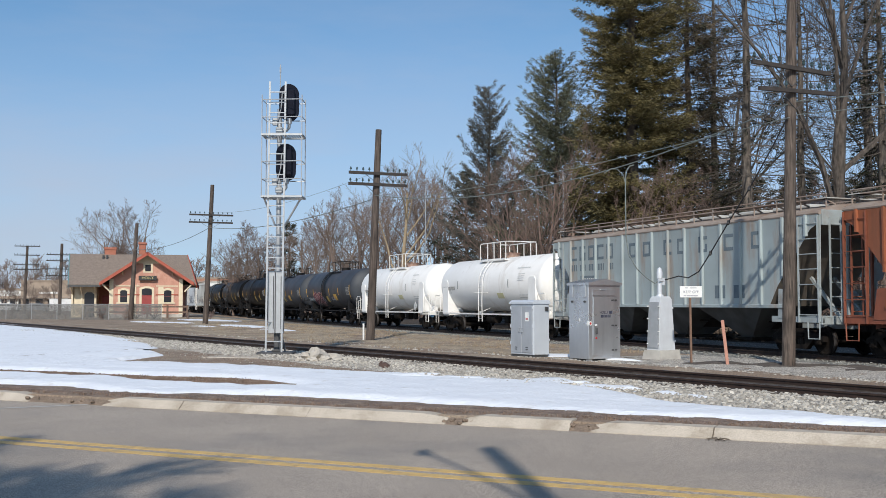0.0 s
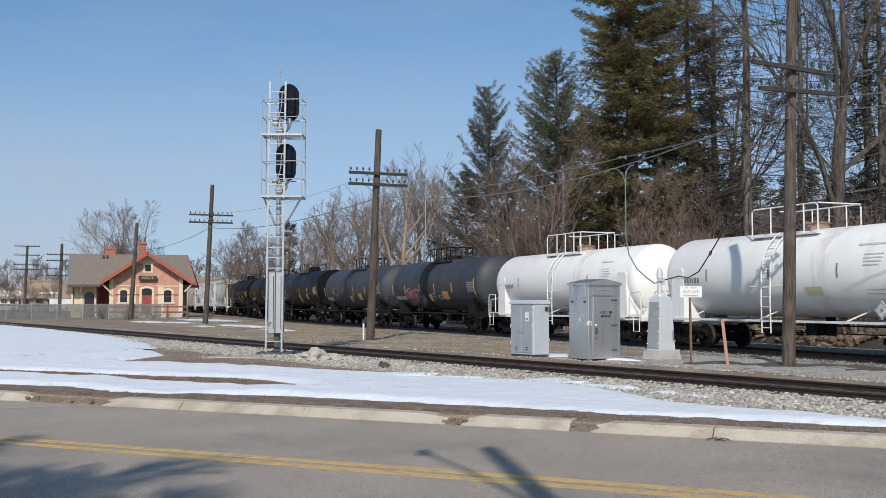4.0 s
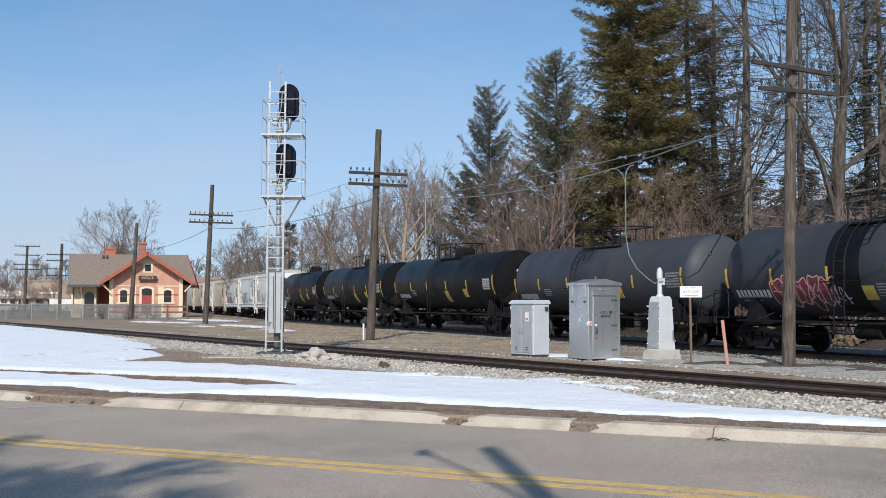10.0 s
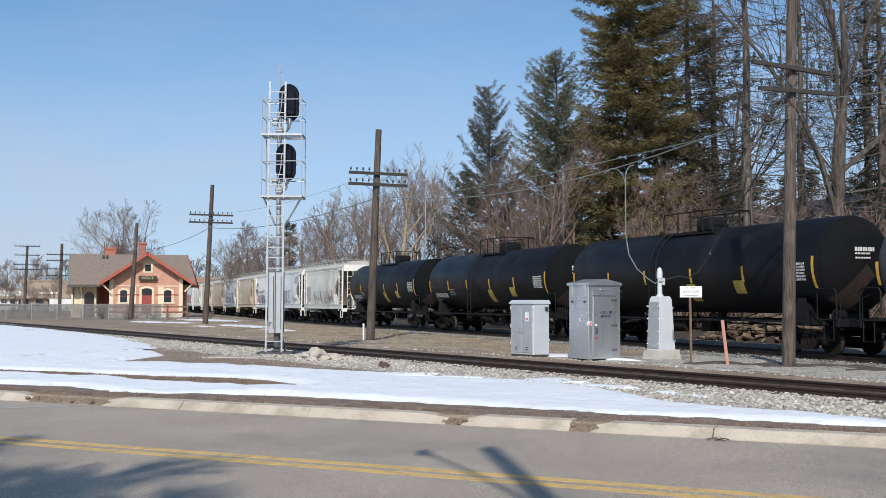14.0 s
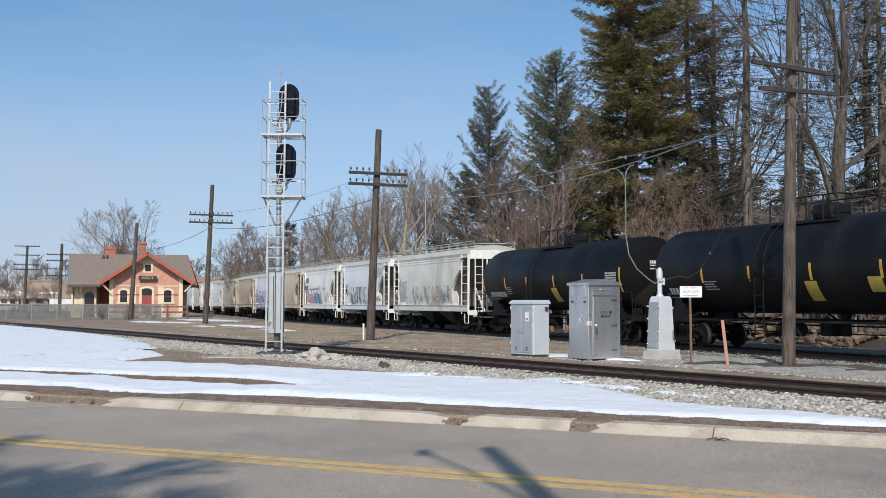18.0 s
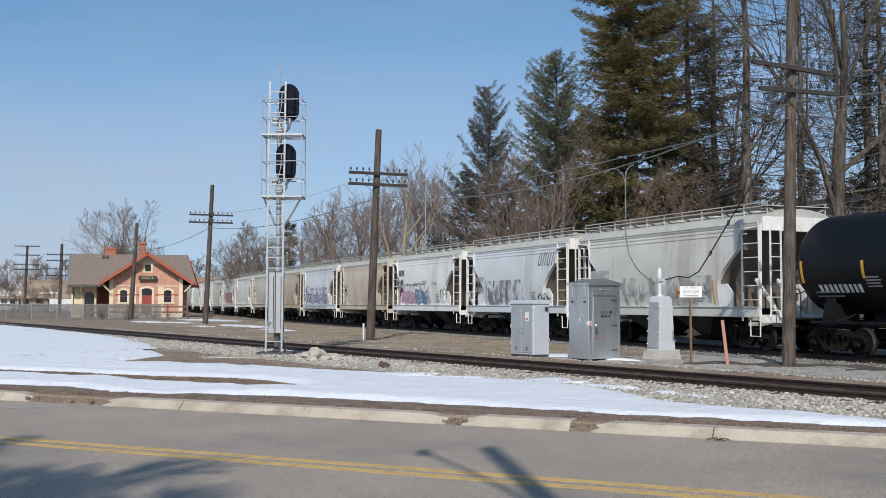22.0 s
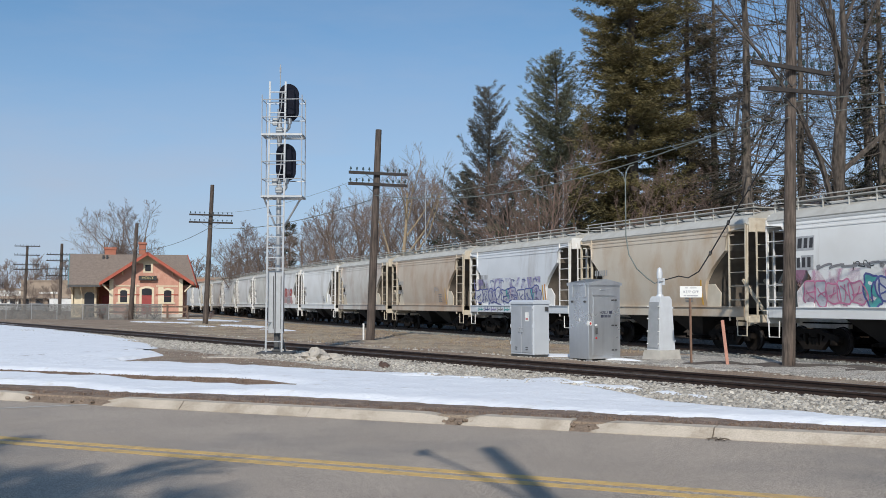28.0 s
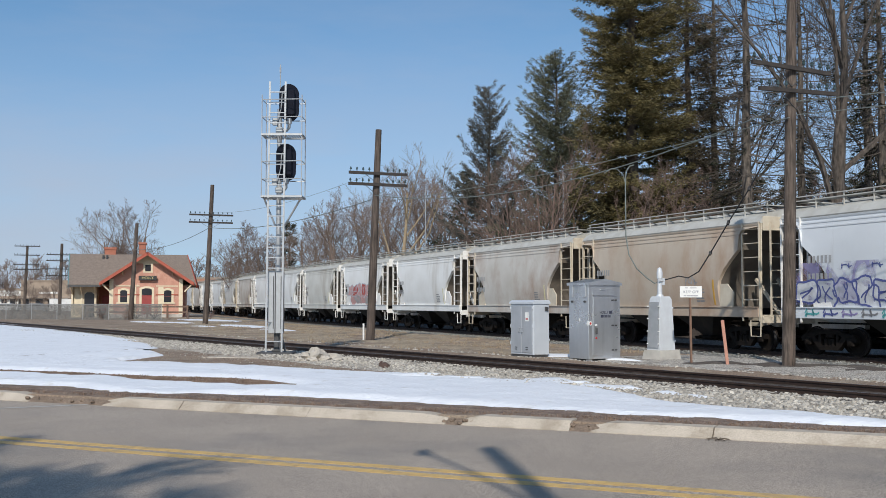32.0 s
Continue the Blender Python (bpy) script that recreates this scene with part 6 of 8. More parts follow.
def signal_mast():
    s = empty("signal_mast", pose(-5.12, 32.1, ground_z(-5.12, 32.1), 0, 0, 0), "silver railway signal mast with ladder and two black signal heads", "railway signal")
    part("base_plate", Mesh().box(-0.52, -0.45, -0.05, 0.58, 0.45, 0.10, 0.03), DARK_METAL, s, "dark steel base slab")
    part("base_box", Mesh().box(-0.06, 0.0, 0.1, 0.10, 0.24, 0.70, 0.02).box(-0.12, -0.03, 0.1, 0.16, 0.28, 0.16, 0.01), DARK_METAL, s, "dark mast foot")
    part("conduit", Mesh().pipe([(0.16, 0.1, 0.7), (0.2, 0.05, 0.45), (0.3, 0.0, 0.12)], 0.035, 8), DARK_METAL, s)
    part("mast", Mesh().tube((0.03, 0.12, 0.1), (0.05, 0.12, 7.6), 0.085, 0.075, 14), GALV, s)
    for x in (-0.115, 0.115):
        part("equipment_case", Mesh().box(x - 0.108, -0.16, 0.66, x + 0.108, 0.22, 2.56, 0.015), GALV, s)
        part("case_hinge", Mesh().tube((x + 0.06, -0.17, 0.8), (x + 0.06, -0.17, 2.4), 0.012, n=6), DARK_METAL, s)
    for x in (-0.245, 0.235):
        part("ladder_stile", Mesh().bar((x - 0.01, -0.3, 0.05), (x + 0.055, -0.3, 8.38), 0.055, 0.02, (0, 1, 0)), SILVER, s)
    for i in range(25):
        z = 0.42 + 0.318 * i
        if 0.7 < z < 2.55:
            continue
        dx = 0.065 * z / 8.4
        part("ladder_rung", Mesh().bar((-0.25 + dx, -0.3, z), (0.235 + dx, -0.3, z), 0.04, 0.03), SILVER, s)
    for i in range(4):
        z = 1.0 + 1.9 * i
        part("ladder_bracket", Mesh().bar((-0.2, -0.3, z), (0.03, 0.12, z), 0.03), SILVER, s)
    for z in (4.80, 6.70):
        m = Mesh().box(-0.43, -0.44, z, 0.83, -0.41, z + 0.055).box(-0.43, 0.41, z, 0.83, 0.44, z + 0.055).box(-0.43, -0.41, z, -0.40, 0.41, z + 0.055).box(0.80, -0.41, z, 0.83, 0.41, z + 0.055)
        pf = part("platform", m, GALV, s, "steel grating platform")
        for k in range(15):
            part("grating_bar", kept("grating_bar", lambda: Mesh().box(0, -0.41, 0.012, 0.025, 0.41, 0.045), GALV), None, pf, at=Matrix.Translation((-0.36 + 0.08 * k, 0, z)))
        for x, y in ((-0.41, -0.41), (0.81, -0.41), (-0.41, 0.41), (0.81, 0.41)):
            part("cage_post", Mesh().tube((x, y, z + 0.02), (x, y, z + (1.88 if z < 5 else 1.25)), 0.018, n=6), SILVER, s)
        for h in (0.58, 1.12):
            m = Mesh().pipe([(0.81, -0.41, z + h), (-0.41, -0.41, z + h - 0.02), (-0.41, 0.41, z + h), (0.81, 0.41, z + h), (0.81, -0.38, z + h)], 0.016)
            part("cage_rail", m, SILVER, s)
    for x0, x1 in ((-0.36, -0.05), (0.76, 0.22)):
        part("brace", Mesh().bar((x0, -0.2, 4.78), (x1, 0.08, 3.95), 0.045), GALV, s)
    # heads, seen from behind
    for z, x in ((7.80, 0.34), (5.93, 0.26)):
        h = part("signal_head", Mesh().prism([(0.315 * math.cos(a), 0.27 * (1 if math.sin(a) >= 0 else -1) + 0.315 * math.sin(a)) for a in (2 * math.pi * (k + 0.5) / 32 for k in range(32))], 1, -0.02, 0.02), SIGNAL_BLACK, s, "black oblong signal backplate", at=pose(x, 0.10, z, 0, 0, 180 + 24))
        for k in (-0.27, 0, 0.27):
            mm = Mesh().tube((0, -0.02, k), (0, -0.34, k - 0.03), 0.11, 0.12, 14, caps=False).tube((0, 0.02, k), (0, 0.14, k), 0.10, 0.09, 12)
            part("lamp_hood", mm, SIGNAL_BLACK, h)
            part("lens", Mesh().tube((0, -0.025, k), (0, -0.04, k), 0.095, n=14), LENS, h)
        part("housing", Mesh().box(-0.13, 0.02, -0.42, 0.13, 0.20, 0.42, 0.04), SIGNAL_BLACK, h)
        m = Mesh().pipe([(0.05, 0.12, z - 0.86), (x - 0.06, 0.12, z - 0.86), (x, 0.12, z - 0.78), (x, 0.12, z - 0.55)], 0.05, 8)
        m.tube((x, 0.12, z - 0.66), (x, 0.12, z - 0.50), 0.085, n=10).box(-0.06, 0.02, z - 0.95, 0.16, 0.24, z - 0.77, 0.02)
        part("head_bracket", m, GALV, s)
        part("junction_box", Mesh().box(-0.16, -0.02, z - 0.72, 0.0, 0.1, z - 0.5, 0.015), GALV, s)
        part("conduit", Mesh().pipe([(0.0, 0.0, z - 0.6), (0.12, -0.06, z - 0.2), (0.15, -0.05, z + 0.25), (x - 0.1, 0.05, z + 0.3)], 0.02), SILVER, s)
    part("finial", Mesh().tube((0.06, 0.12, 7.6), (0.06, 0.12, 9.0), 0.018, n=6).tube((0.06, 0.12, 8.75), (0.06, 0.12, 8.92), 0.03, n=6), SILVER, s)
    return s


signal_mast()


def door_furniture(cab, x, y, z, h):
    part("latch", Mesh().box(x - 0.025, y - 0.05, z - 0.09, x + 0.025, y, z + 0.09, 0.01), DARK_METAL, cab)
    part("latch_plate", Mesh().box(x - 0.035, y - 0.02, z + 0.13, x + 0.035, y, z + 0.18, 0.005), SIGN_WHITE, cab)


def small_cabinet():
    # corner nearest the viewer at the thing's origin; x along the right face, y along the door face
    c = empty("signal_cabinet", pose(2.66, 30.8, 0.0, 0, 0, CAB_TURN), "light grey steel signal cabinet with double doors", "cabinet")
    part("plinth", Mesh().box(0.03, 0.03, -0.08, 0.57, 1.07, 0.07), DARK_METAL, c)
    part("body", Mesh().box(0, 0, 0.06, 0.60, 1.10, 1.58, 0.015), GREY_PAINT, c)
    m = Mesh()
    m.loft([[(-0.04, -0.025, 1.56), (0.63, -0.025, 1.56), (0.63, 1.125, 1.56), (-0.04, 1.125, 1.56)], [(-0.04, -0.025, 1.61), (0.63, -0.025, 1.61), (0.63, 1.125, 1.61), (-0.04, 1.125, 1.61)], [(0.06, 0.0, 1.68), (0.6, 0.0, 1.68), (0.6, 1.1, 1.68), (0.06, 1.1, 1.68)]])
    part("roof", m, GREY_PAINT, c, "sloping overhung lid")
    for y0, y1 in ((0.05, 0.54), (0.56, 1.05)):
        part("door", Mesh().box(-0.022, y0, 0.12, 0.0, y1, 1.50, 0.008), DOOR_GREY, c)
        for k in range(2):
            part("vent", Mesh().box(-0.03, (y0 + y1) / 2 - 0.05, 0.2 + 0.06 * k, -0.02, (y0 + y1) / 2 + 0.05, 0.225 + 0.06 * k), DARK_METAL, c)
    for y in (0.48, 0.62):
        part("door_handle", Mesh().pipe([(-0.02, y, 0.72), (-0.07, y, 0.74), (-0.07, y, 0.84), (-0.02, y, 0.86)], 0.013), GALV, c)
    part("notice", Mesh().box(-0.027, 0.20, 1.05, -0.021, 0.36, 1.32), SIGN_WHITE, c)
    part("notice", Mesh().box(-0.030, 0.23, 1.10, -0.026, 0.33, 1.14), RED_PAINT, c)
    for z in (0.35, 0.85, 1.4):
        part("hinge", Mesh().tube((-0.02, 1.07, z), (-0.02, 1.07, z + 0.1), 0.018, n=6), GREY_PAINT, c)
        part("hinge", Mesh().tube((-0.02, 0.03, z), (-0.02, 0.03, z + 0.1), 0.018, n=6), GREY_PAINT, c)
    part("vent_hood", Mesh().box(0.42, -0.05, 1.36, 0.54, 0.0, 1.48, 0.01), DARK_METAL, c)
    part("eyebolt", Mesh().tube((0.61, 0.05, 0.5), (0.64, 0.05, 0.5), 0.03, n=8), GREY_PAINT, c)
    return c


def tall_cabinet():
    c = empty("signal_cabinet", pose(3.99, 28.7, -0.03, 0, 0, CAB_TURN), "tall brushed aluminium signal cabinet with shallow gabled roof", "cabinet")
    w, d, h = 1.18, 0.82, 2.16
    for x, y in ((0.02, 0.02), (w - 0.14, 0.02), (0.02, d - 0.14), (w - 0.14, d - 0.14)):
        part("foot", Mesh().box(x, y, -0.05, x + 0.12, y + 0.12, 0.09), GALV, c)
    part("skid", Mesh().box(0.1, 0.05, -0.04, w - 0.1, d - 0.05, 0.06), DARK_METAL, c)
    part("body", Mesh().box(0, 0, 0.08, w, d, h, 0.012), ALU, c)
    m = Mesh()
    m.prism([(-0.035, h - 0.05), (w + 0.035, h - 0.05), (w + 0.035, h + 0.02), (w / 2, h + 0.13), (-0.035, h + 0.02)], 1, -0.045, d + 0.045)
    part("roof", m, ALU, c, "overhung gabled lid")
    part("door_frame", Mesh().box(0.13, -0.012, 0.16, 0.92, 0.0, 2.0, 0.004), ALU, c)
    part("door", Mesh().box(0.16, -0.030, 0.19, 0.90, -0.012, 1.80, 0.006), ALU, c, "plain metal door")
    part("drip_rail", Mesh().box(0.12, -0.05, 1.83, 0.93, -0.012, 1.86), ALU, c)
    part("grab_handle", Mesh().pipe([(0.42, -0.012, 1.98), (0.42, -0.04, 1.985), (0.58, -0.04, 1.985), (0.58, -0.012, 1.98)], 0.01), ALU, c)
    for z in (0.32, 1.0, 1.70):
        for x in (0.86, 0.98):
            part("hinge", Mesh().box(x - 0.05, -0.045, z - 0.02, x + 0.04, -0.03, z + 0.02, 0.005), DARK_METAL, c)
    lettering("HOLLY", 0.105, SIGN_BLUE, c, pose(0.54, -0.032, 1.36, 90, 0, 0))
    for k, x in enumerate((0.75, 0.79, 0.83)):
        part("lettering", Mesh().box(x - 0.017, -0.034, 1.325, x + 0.017, -0.031, 1.40), SIGN_BLUE, c)
    for k, (x, ww) in enumerate(((0.42, 0.035), (0.465, 0.035), (0.515, 0.04), (0.585, 0.035), (0.63, 0.035), (0.70, 0.035), (0.745, 0.035))):
        part("lettering", Mesh().box(x, -0.034, 1.22, x + ww, -0.031, 1.29), SIGN_BLUE, c)
    door_furniture(c, 0.24, -0.03, 0.86, 1)
    part("seal", Mesh().tube((0.24, -0.03, 0.66), (0.24, -0.05, 0.66), 0.025, n=8), RED_PAINT, c)
    part("warning_disc", Mesh().tube((-0.002, 0.02, 1.06), (-0.008, 0.02, 1.06), 0.06, n=16).tube((0.06, -0.002, 1.06), (0.06, -0.010, 1.06), 0.06, n=16), SIGN_WHITE, c)
    part("warning_disc", Mesh().tube((0.06, -0.010, 1.06), (0.06, -0.013, 1.06), 0.035, n=12), RED_PAINT, c)
    part("notice", Mesh().box(-0.006, 0.36, 1.12, 0.0, 0.42, 1.19), SIGN_WHITE, c)
    for y in (0.14, 0.66):
        part("lifting_bracket", Mesh().box(-0.04, y - 0.05, 1.78, 0.0, y + 0.05, 2.12, 0.01), ALU, c)
        part("bracket_bolt", Mesh().tube((-0.04, y, 1.66), (0.0, y, 1.66), 0.03, n=8), DARK_METAL, c)
    part("seam", Mesh().box(-0.006, 0.40, 0.1, 0.0, 0.42, 2.1), ALU, c)
    return c


PED = surf("pale_silver_paint", (0.62, 0.65, 0.68), (0.55, 0.57, 0.6), 4, 0.5, 0.1, 0.03, 60, (0.42, 0.4, 0.38), 0.25, 1.0)


def pedestal():
    c = empty("power_pedestal", pose(6.05, 29.25, 0.0, 0, 0, CAB_TURN), "silver power supply pedestal on a concrete base", "pedestal")
    part("concrete_base", Mesh().loft([[(-0.12, -0.12, -0.1), (0.76, -0.12, -0.1), (0.76, 0.62, -0.1), (-0.12, 0.62, -0.1)], [(-0.06, -0.06, 0.27), (0.70, -0.06, 0.27), (0.70, 0.56, 0.27), (-0.06, 0.56, 0.27)]]), OLD_CONCRETE, c)
    part("body", Mesh().loft([[(0, 0, 0.27), (0.60, 0, 0.27), (0.60, 0.5, 0.27), (0, 0.5, 0.27)], [(0.04, 0.02, 1.70), (0.50, 0.02, 1.70), (0.50, 0.42, 1.70), (0.04, 0.42, 1.70)], [(0.08, 0.06, 1.78), (0.46, 0.06, 1.78), (0.46, 0.38, 1.78), (0.08, 0.38, 1.78)]]), PED, c)
    m = Mesh().loft([[(-0.03, 0.05, 0.34), (0.0, 0.05, 0.34), (0.0, 0.47, 0.34), (-0.03, 0.47, 0.34)], [(0.0, 0.05, 1.62), (0.03, 0.05, 1.62), (0.03, 0.41, 1.62), (0.0, 0.41, 1.62)]])
    part("door", m, SILVER, c)
    for z in (0.45, 0.8, 1.15, 1.5):
        for y in (0.04, 0.46):
            part("door_bolt", Mesh().tube((-0.05, y - 0.02 * z, z), (0.0, y - 0.02 * z, z), 0.018, n=6), SIGN_WHITE, c)
    part("hinge", Mesh().tube((0.0, 0.02, 0.4), (0.035, 0.03, 1.6), 0.016, n=6), PED, c)
    part("service_pipe", Mesh().tube((0.22, 0.2, 1.7), (0.22, 0.2, 2.28), 0.075, 0.06, 12).tube((0.22, 0.2, 1.74), (0.22, 0.2, 1.83), 0.12, 0.09, 12), PED, c)
    part("weather_head", Mesh().lathe([(0.06, 0), (0.085, 0.02), (0.085, 0.2), (0.06, 0.3), (0.01, 0.34)], 14, pose(0.22, 0.2, 2.26)), PED, c)
    part("clamp", Mesh().tube((0.13, 0.12, 2.22), (0.31, 0.12, 2.22), 0.03, n=8).box(0.26, 0.10, 2.1, 0.33, 0.2, 2.3), PED, c)
    part("locking_eye", Mesh().tube((0.60, 0.05, 0.52), (0.66, 0.05, 0.52), 0.025, n=8).tube((0.53, 0.05, 1.45), (0.58, 0.05, 1.45), 0.02, n=8), SIGN_WHITE, c)
    return c


small_cabinet()
tall_cabinet()
pedestal()

# warning sign, stake, marker
s = empty("warning_sign", pose(6.6, 27.9, ground_z(6.6, 27.9), 0, 0, 4), "white keep off sign on a thin brown post", "sign")
part("post", Mesh().bar((0, 0, -0.2), (-0.02, 0, 2.0), 0.05, 0.06, (0, 1, 0)), surf("rusty_brown_post", (0.22, 0.13, 0.09), (0.15, 0.09, 0.06), 6, 0.8), s)
part("face", Mesh().box(-0.30, -0.045, 1.74, 0.30, -0.035, 2.04, 0.003), SIGN_WHITE, s)
lettering("KEEP OFF", 0.10, SIGN_GREY, s, pose(-0.0, -0.048, 1.885, 90, 0, 0))
for x, w in ((-0.16, 0.10), (-0.03, 0.26)):
    part("lettering", Mesh().box(x, -0.048, 1.985, x + w * 0.7, -0.045, 2.004), SIGN_GREY, s)
for x, w in ((-0.20, 0.06), (-0.12, 0.3)):
    part("lettering", Mesh().box(x, -0.048, 1.775, x + w, -0.045, 1.794), SIGN_GREY, s)
s = empty("marker_stake", pose(7.36, 27.15, ground_z(7.36, 27.15), 0, -6, 0), "faded orange flat marker stake, leaning", "stake")
part("blade", Mesh().box(-0.042, -0.012, -0.2, 0.042, 0.012, 1.16, 0.006), ORANGE_STAKE, s)
s = empty("marker_post", pose(-3.35, 44.2, ground_z(-3.35, 44.2)), "short thin white marker post in grass", "post")
part("rod", Mesh().tube((0, 0, -0.2), (0, 0, 0.72), 0.04, n=8), SIGN_WHITE, s)


for x, y, h in ((spotx(998, 60), 60, 9.0), (spotx(753, 92), 92, 11.5)):
    s = empty("metal_pole", pose(x, y, ground_z(x, y)), "thin pale grey metal pole behind the train", "pole")
    part("tube", Mesh().tube((0, 0, -0.3), (0, 0, h), 0.07, 0.045, 8), GALV, s)
    part("cap", Mesh().tube((0, 0, h), (0, 0, h + 0.12), 0.07, 0.03, 8), GALV, s)


# ---------------------------------------------------------------- line poles and wires
ARM_DIR = Vector((0.925, 0.38, 0))


def line_pole(base, top_off, height, r0, r1, arms, half, pins, label, shaft=POLE_WOOD, dirs=()):
    x, y = base
    p = empty("utility_pole", pose(x, y, ground_z(x, y)), label, "utility pole", "line poles")
    m = Mesh()
    n = 9
    m.pipe([(top_off[0] * k / n, top_off[1] * k / n, -0.3 + (height + 0.3) * k / n) for k in range(n + 1)], r0, 14, r_end=r1)
    part("shaft", m, shaft, p)
    for i, z in enumerate(arms):
        run, slide = dirs[i] if dirs else (ARM_DIR, 0.0)
        c = Vector((top_off[0] * z / height, top_off[1] * z / height, z))
        off = Vector((0.38, -0.925, 0)) * (r1 + 0.09) + run * slide
        a = part("crossarm", Mesh().bar(c + off - run * half, c + off + run * half, 0.09, 0.10 if dirs else 0.12), ARM_WOOD, p)
        for q in (-1, 1):
            part("brace", Mesh().bar(c + off * 0.9 + run * q * half * 0.42 + Vector((0, 0, -0.05)), c + off * 0.6 - Vector((0, 0, 0.45)), 0.03, 0.012), DARK_METAL, p)
        for k in range(pins):
            t = -half * 0.94 + 2 * half * 0.94 * k / (pins - 1)
            if abs(t) < 0.16:
                continue
            b = c + off + run * t + Vector((0, 0, 0.06))
            part("insulator", kept("insulator", lambda: Mesh().tube((0, 0, 0), (0, 0, 0.08), 0.014, n=5).lathe([(0.02, 0.06), (0.045, 0.07), (0.045, 0.11), (0.03, 0.13), (0.038, 0.15), (0.02, 0.18)], 8), GLASS_INS), None, a, at=Matrix.Translation(b))
    return p


ARM_WOOD = surf("grey_crossarm_wood", (0.055, 0.047, 0.043), (0.035, 0.03, 0.028), 5, 0.9, 0, 0.4)
line_pole((8.68, 26.4), (0.26, 0.0), 9.8, 0.172, 0.125, (7.52, 6.95), 1.20, 10, "weathered brown utility pole with two sagging crossarms", POLE_GREY, ((Vector((0.936, 0.34, -0.06)), -0.16), (Vector((0.94, 0.34, 0.0)), 0.06)))
line_pole((-3.08, 44.2), (0.34, 0.0), 8.95, 0.19, 0.13, (7.05, 6.58), 1.30, 10, "weathered utility pole with two crossarms, standing in grass")
line_pole((-17.68, 77.9), (0.42, 0.0), 10.4, 0.21, 0.14, (8.12, 7.56), 1.62, 10, "leaning weathered utility pole with two crossarms")
line_pole((-29.4, 98.5), (0.5, 0.0), 9.1, 0.24, 0.15, (), 1.3, 2, "bare weathered pole in front of the depot")
line_pole((-60.8, 152.0), (0.3, 0.0), 9.9, 0.24, 0.16, (9.8, 8.5, 7.1, 6.4), 1.75, 10, "distant utility pole with four crossarms")
line_pole((-51.3, 140.0), (0.2, 0.0), 9.5, 0.24, 0.18, (8.0, 7.2, 6.1, 5.2), 1.9, 10, "distant utility pole with four crossarms")


def wire(name, pts_a, pts_b, sag, r, mat, label, n=14):
    a, b = Vector(pts_a), Vector(pts_b)
    pts = [a.lerp(b, k / n) - Vector((0, 0, 4 * sag * (k / n) * (1 - k / n))) for k in range(n + 1)]
    return tagged(part(name, Mesh().pipe(pts, r, 5), mat), label, "cable")


wire("overhead_cable", (8.75, 26.3, 6.63), (-2.9, 44.1, 6.15), 0.95, 0.017, WIRE, "weathered grey cable strung between the poles")
wire("overhead_cable", (8.75, 26.2, 6.27), (-2.8, 44.3, 5.85), 0.21, 0.013, WIRE, "weathered grey cable strung between the poles")
wire("overhead_cable", (8.95, 26.3, 6.70), (21.5, 10.0, 6.3), 0.25, 0.014, WIRE, "weathered grey cable strung along the street")
wire("overhead_cable", (8.95, 26.3, 6.36), (21.5, 10.0, 6.0), 0.2, 0.012, WIRE, "weathered grey cable strung along the street")
wire("overhead_cable", (-2.9, 44.1, 6.0), (-17.4, 77.8, 7.2), 0.5, 0.02, WIRE, "weathered grey cable strung between the poles")
wire("overhead_cable", (-17.4, 77.8, 7.2), (-29.0, 98.4, 6.6), 0.5, 0.02, WIRE, "weathered grey cable strung between the poles")
wire("overhead_cable", (-2.8, 44.1, 7.15), (-17.4, 77.8, 8.3), 0.5, 0.008, WIRE, "thin grey wire strung between the poles")

# service drop and its black cable at the pedestal
top = Vector((6.11, 29.55, 2.22))
hang = Vector((5.15, 27.9 + 1.6, 5.31))
drop = [hang + Vector((0.26, 0.0, 0.19)), hang + Vector((0.14, 0, 0.16)), hang + Vector((0.03, 0, -0.02)), hang + Vector((0.02, 0, -0.5)), hang + Vector((0.02, 0, -1.8)), hang + Vector((0.10, 0, -2.35)), hang + Vector((0.32, 0, -2.75)), hang + Vector((0.62, 0.03, -3.02)), top + Vector((-0.12, 0, -0.08)), top]
tagged(part("service_drop", Mesh().pipe(drop, 0.018, 6), WIRE), "grey service cable hanging down to the pedestal", "cable")
part("splice_loop", Mesh().pipe([hang + Vector((-0.55, 0.2, -0.02)), hang + Vector((-0.36, 0.1, 0.1)), hang + Vector((-0.2, 0.05, 0.08)), hang + Vector((-0.04, 0, -0.1)), hang + Vector((0.015, 0, -0.3))], 0.014, 6), WIRE, bpy.data.objects["service_drop"])
loop = [top + Vector((0.08, 0, 0.0)), top + Vector((0.3, 0, 0.06)), top + Vector((0.55, 0, 0.13)), top + Vector((0.8, -0.1, 0.08)), top + Vector((1.05, -0.3, 0.25)), top + Vector((1.3, -0.6, 0.75)), top + Vector((1.62, -1.3, 1.55)), top + Vector((2.0, -2.0, 2.4)), top + Vector((2.38, -2.8, 3.4)), Vector((8.7, 26.25, 6.25))]
tagged(part("black_cable", Mesh().pipe(loop, 0.018, 6), CABLE), "thick black cable looping from pedestal to pole", "cable")
rng = random.Random(31)
for k in (5, 6, 7):
    b = loop[k]
    part("cable_tie", Mesh().tube(b - Vector((0.02, 0.02, 0.05)), b + Vector((0.02, 0.02, 0.05)), 0.04, n=6), CABLE, bpy.data.objects["black_cable"])

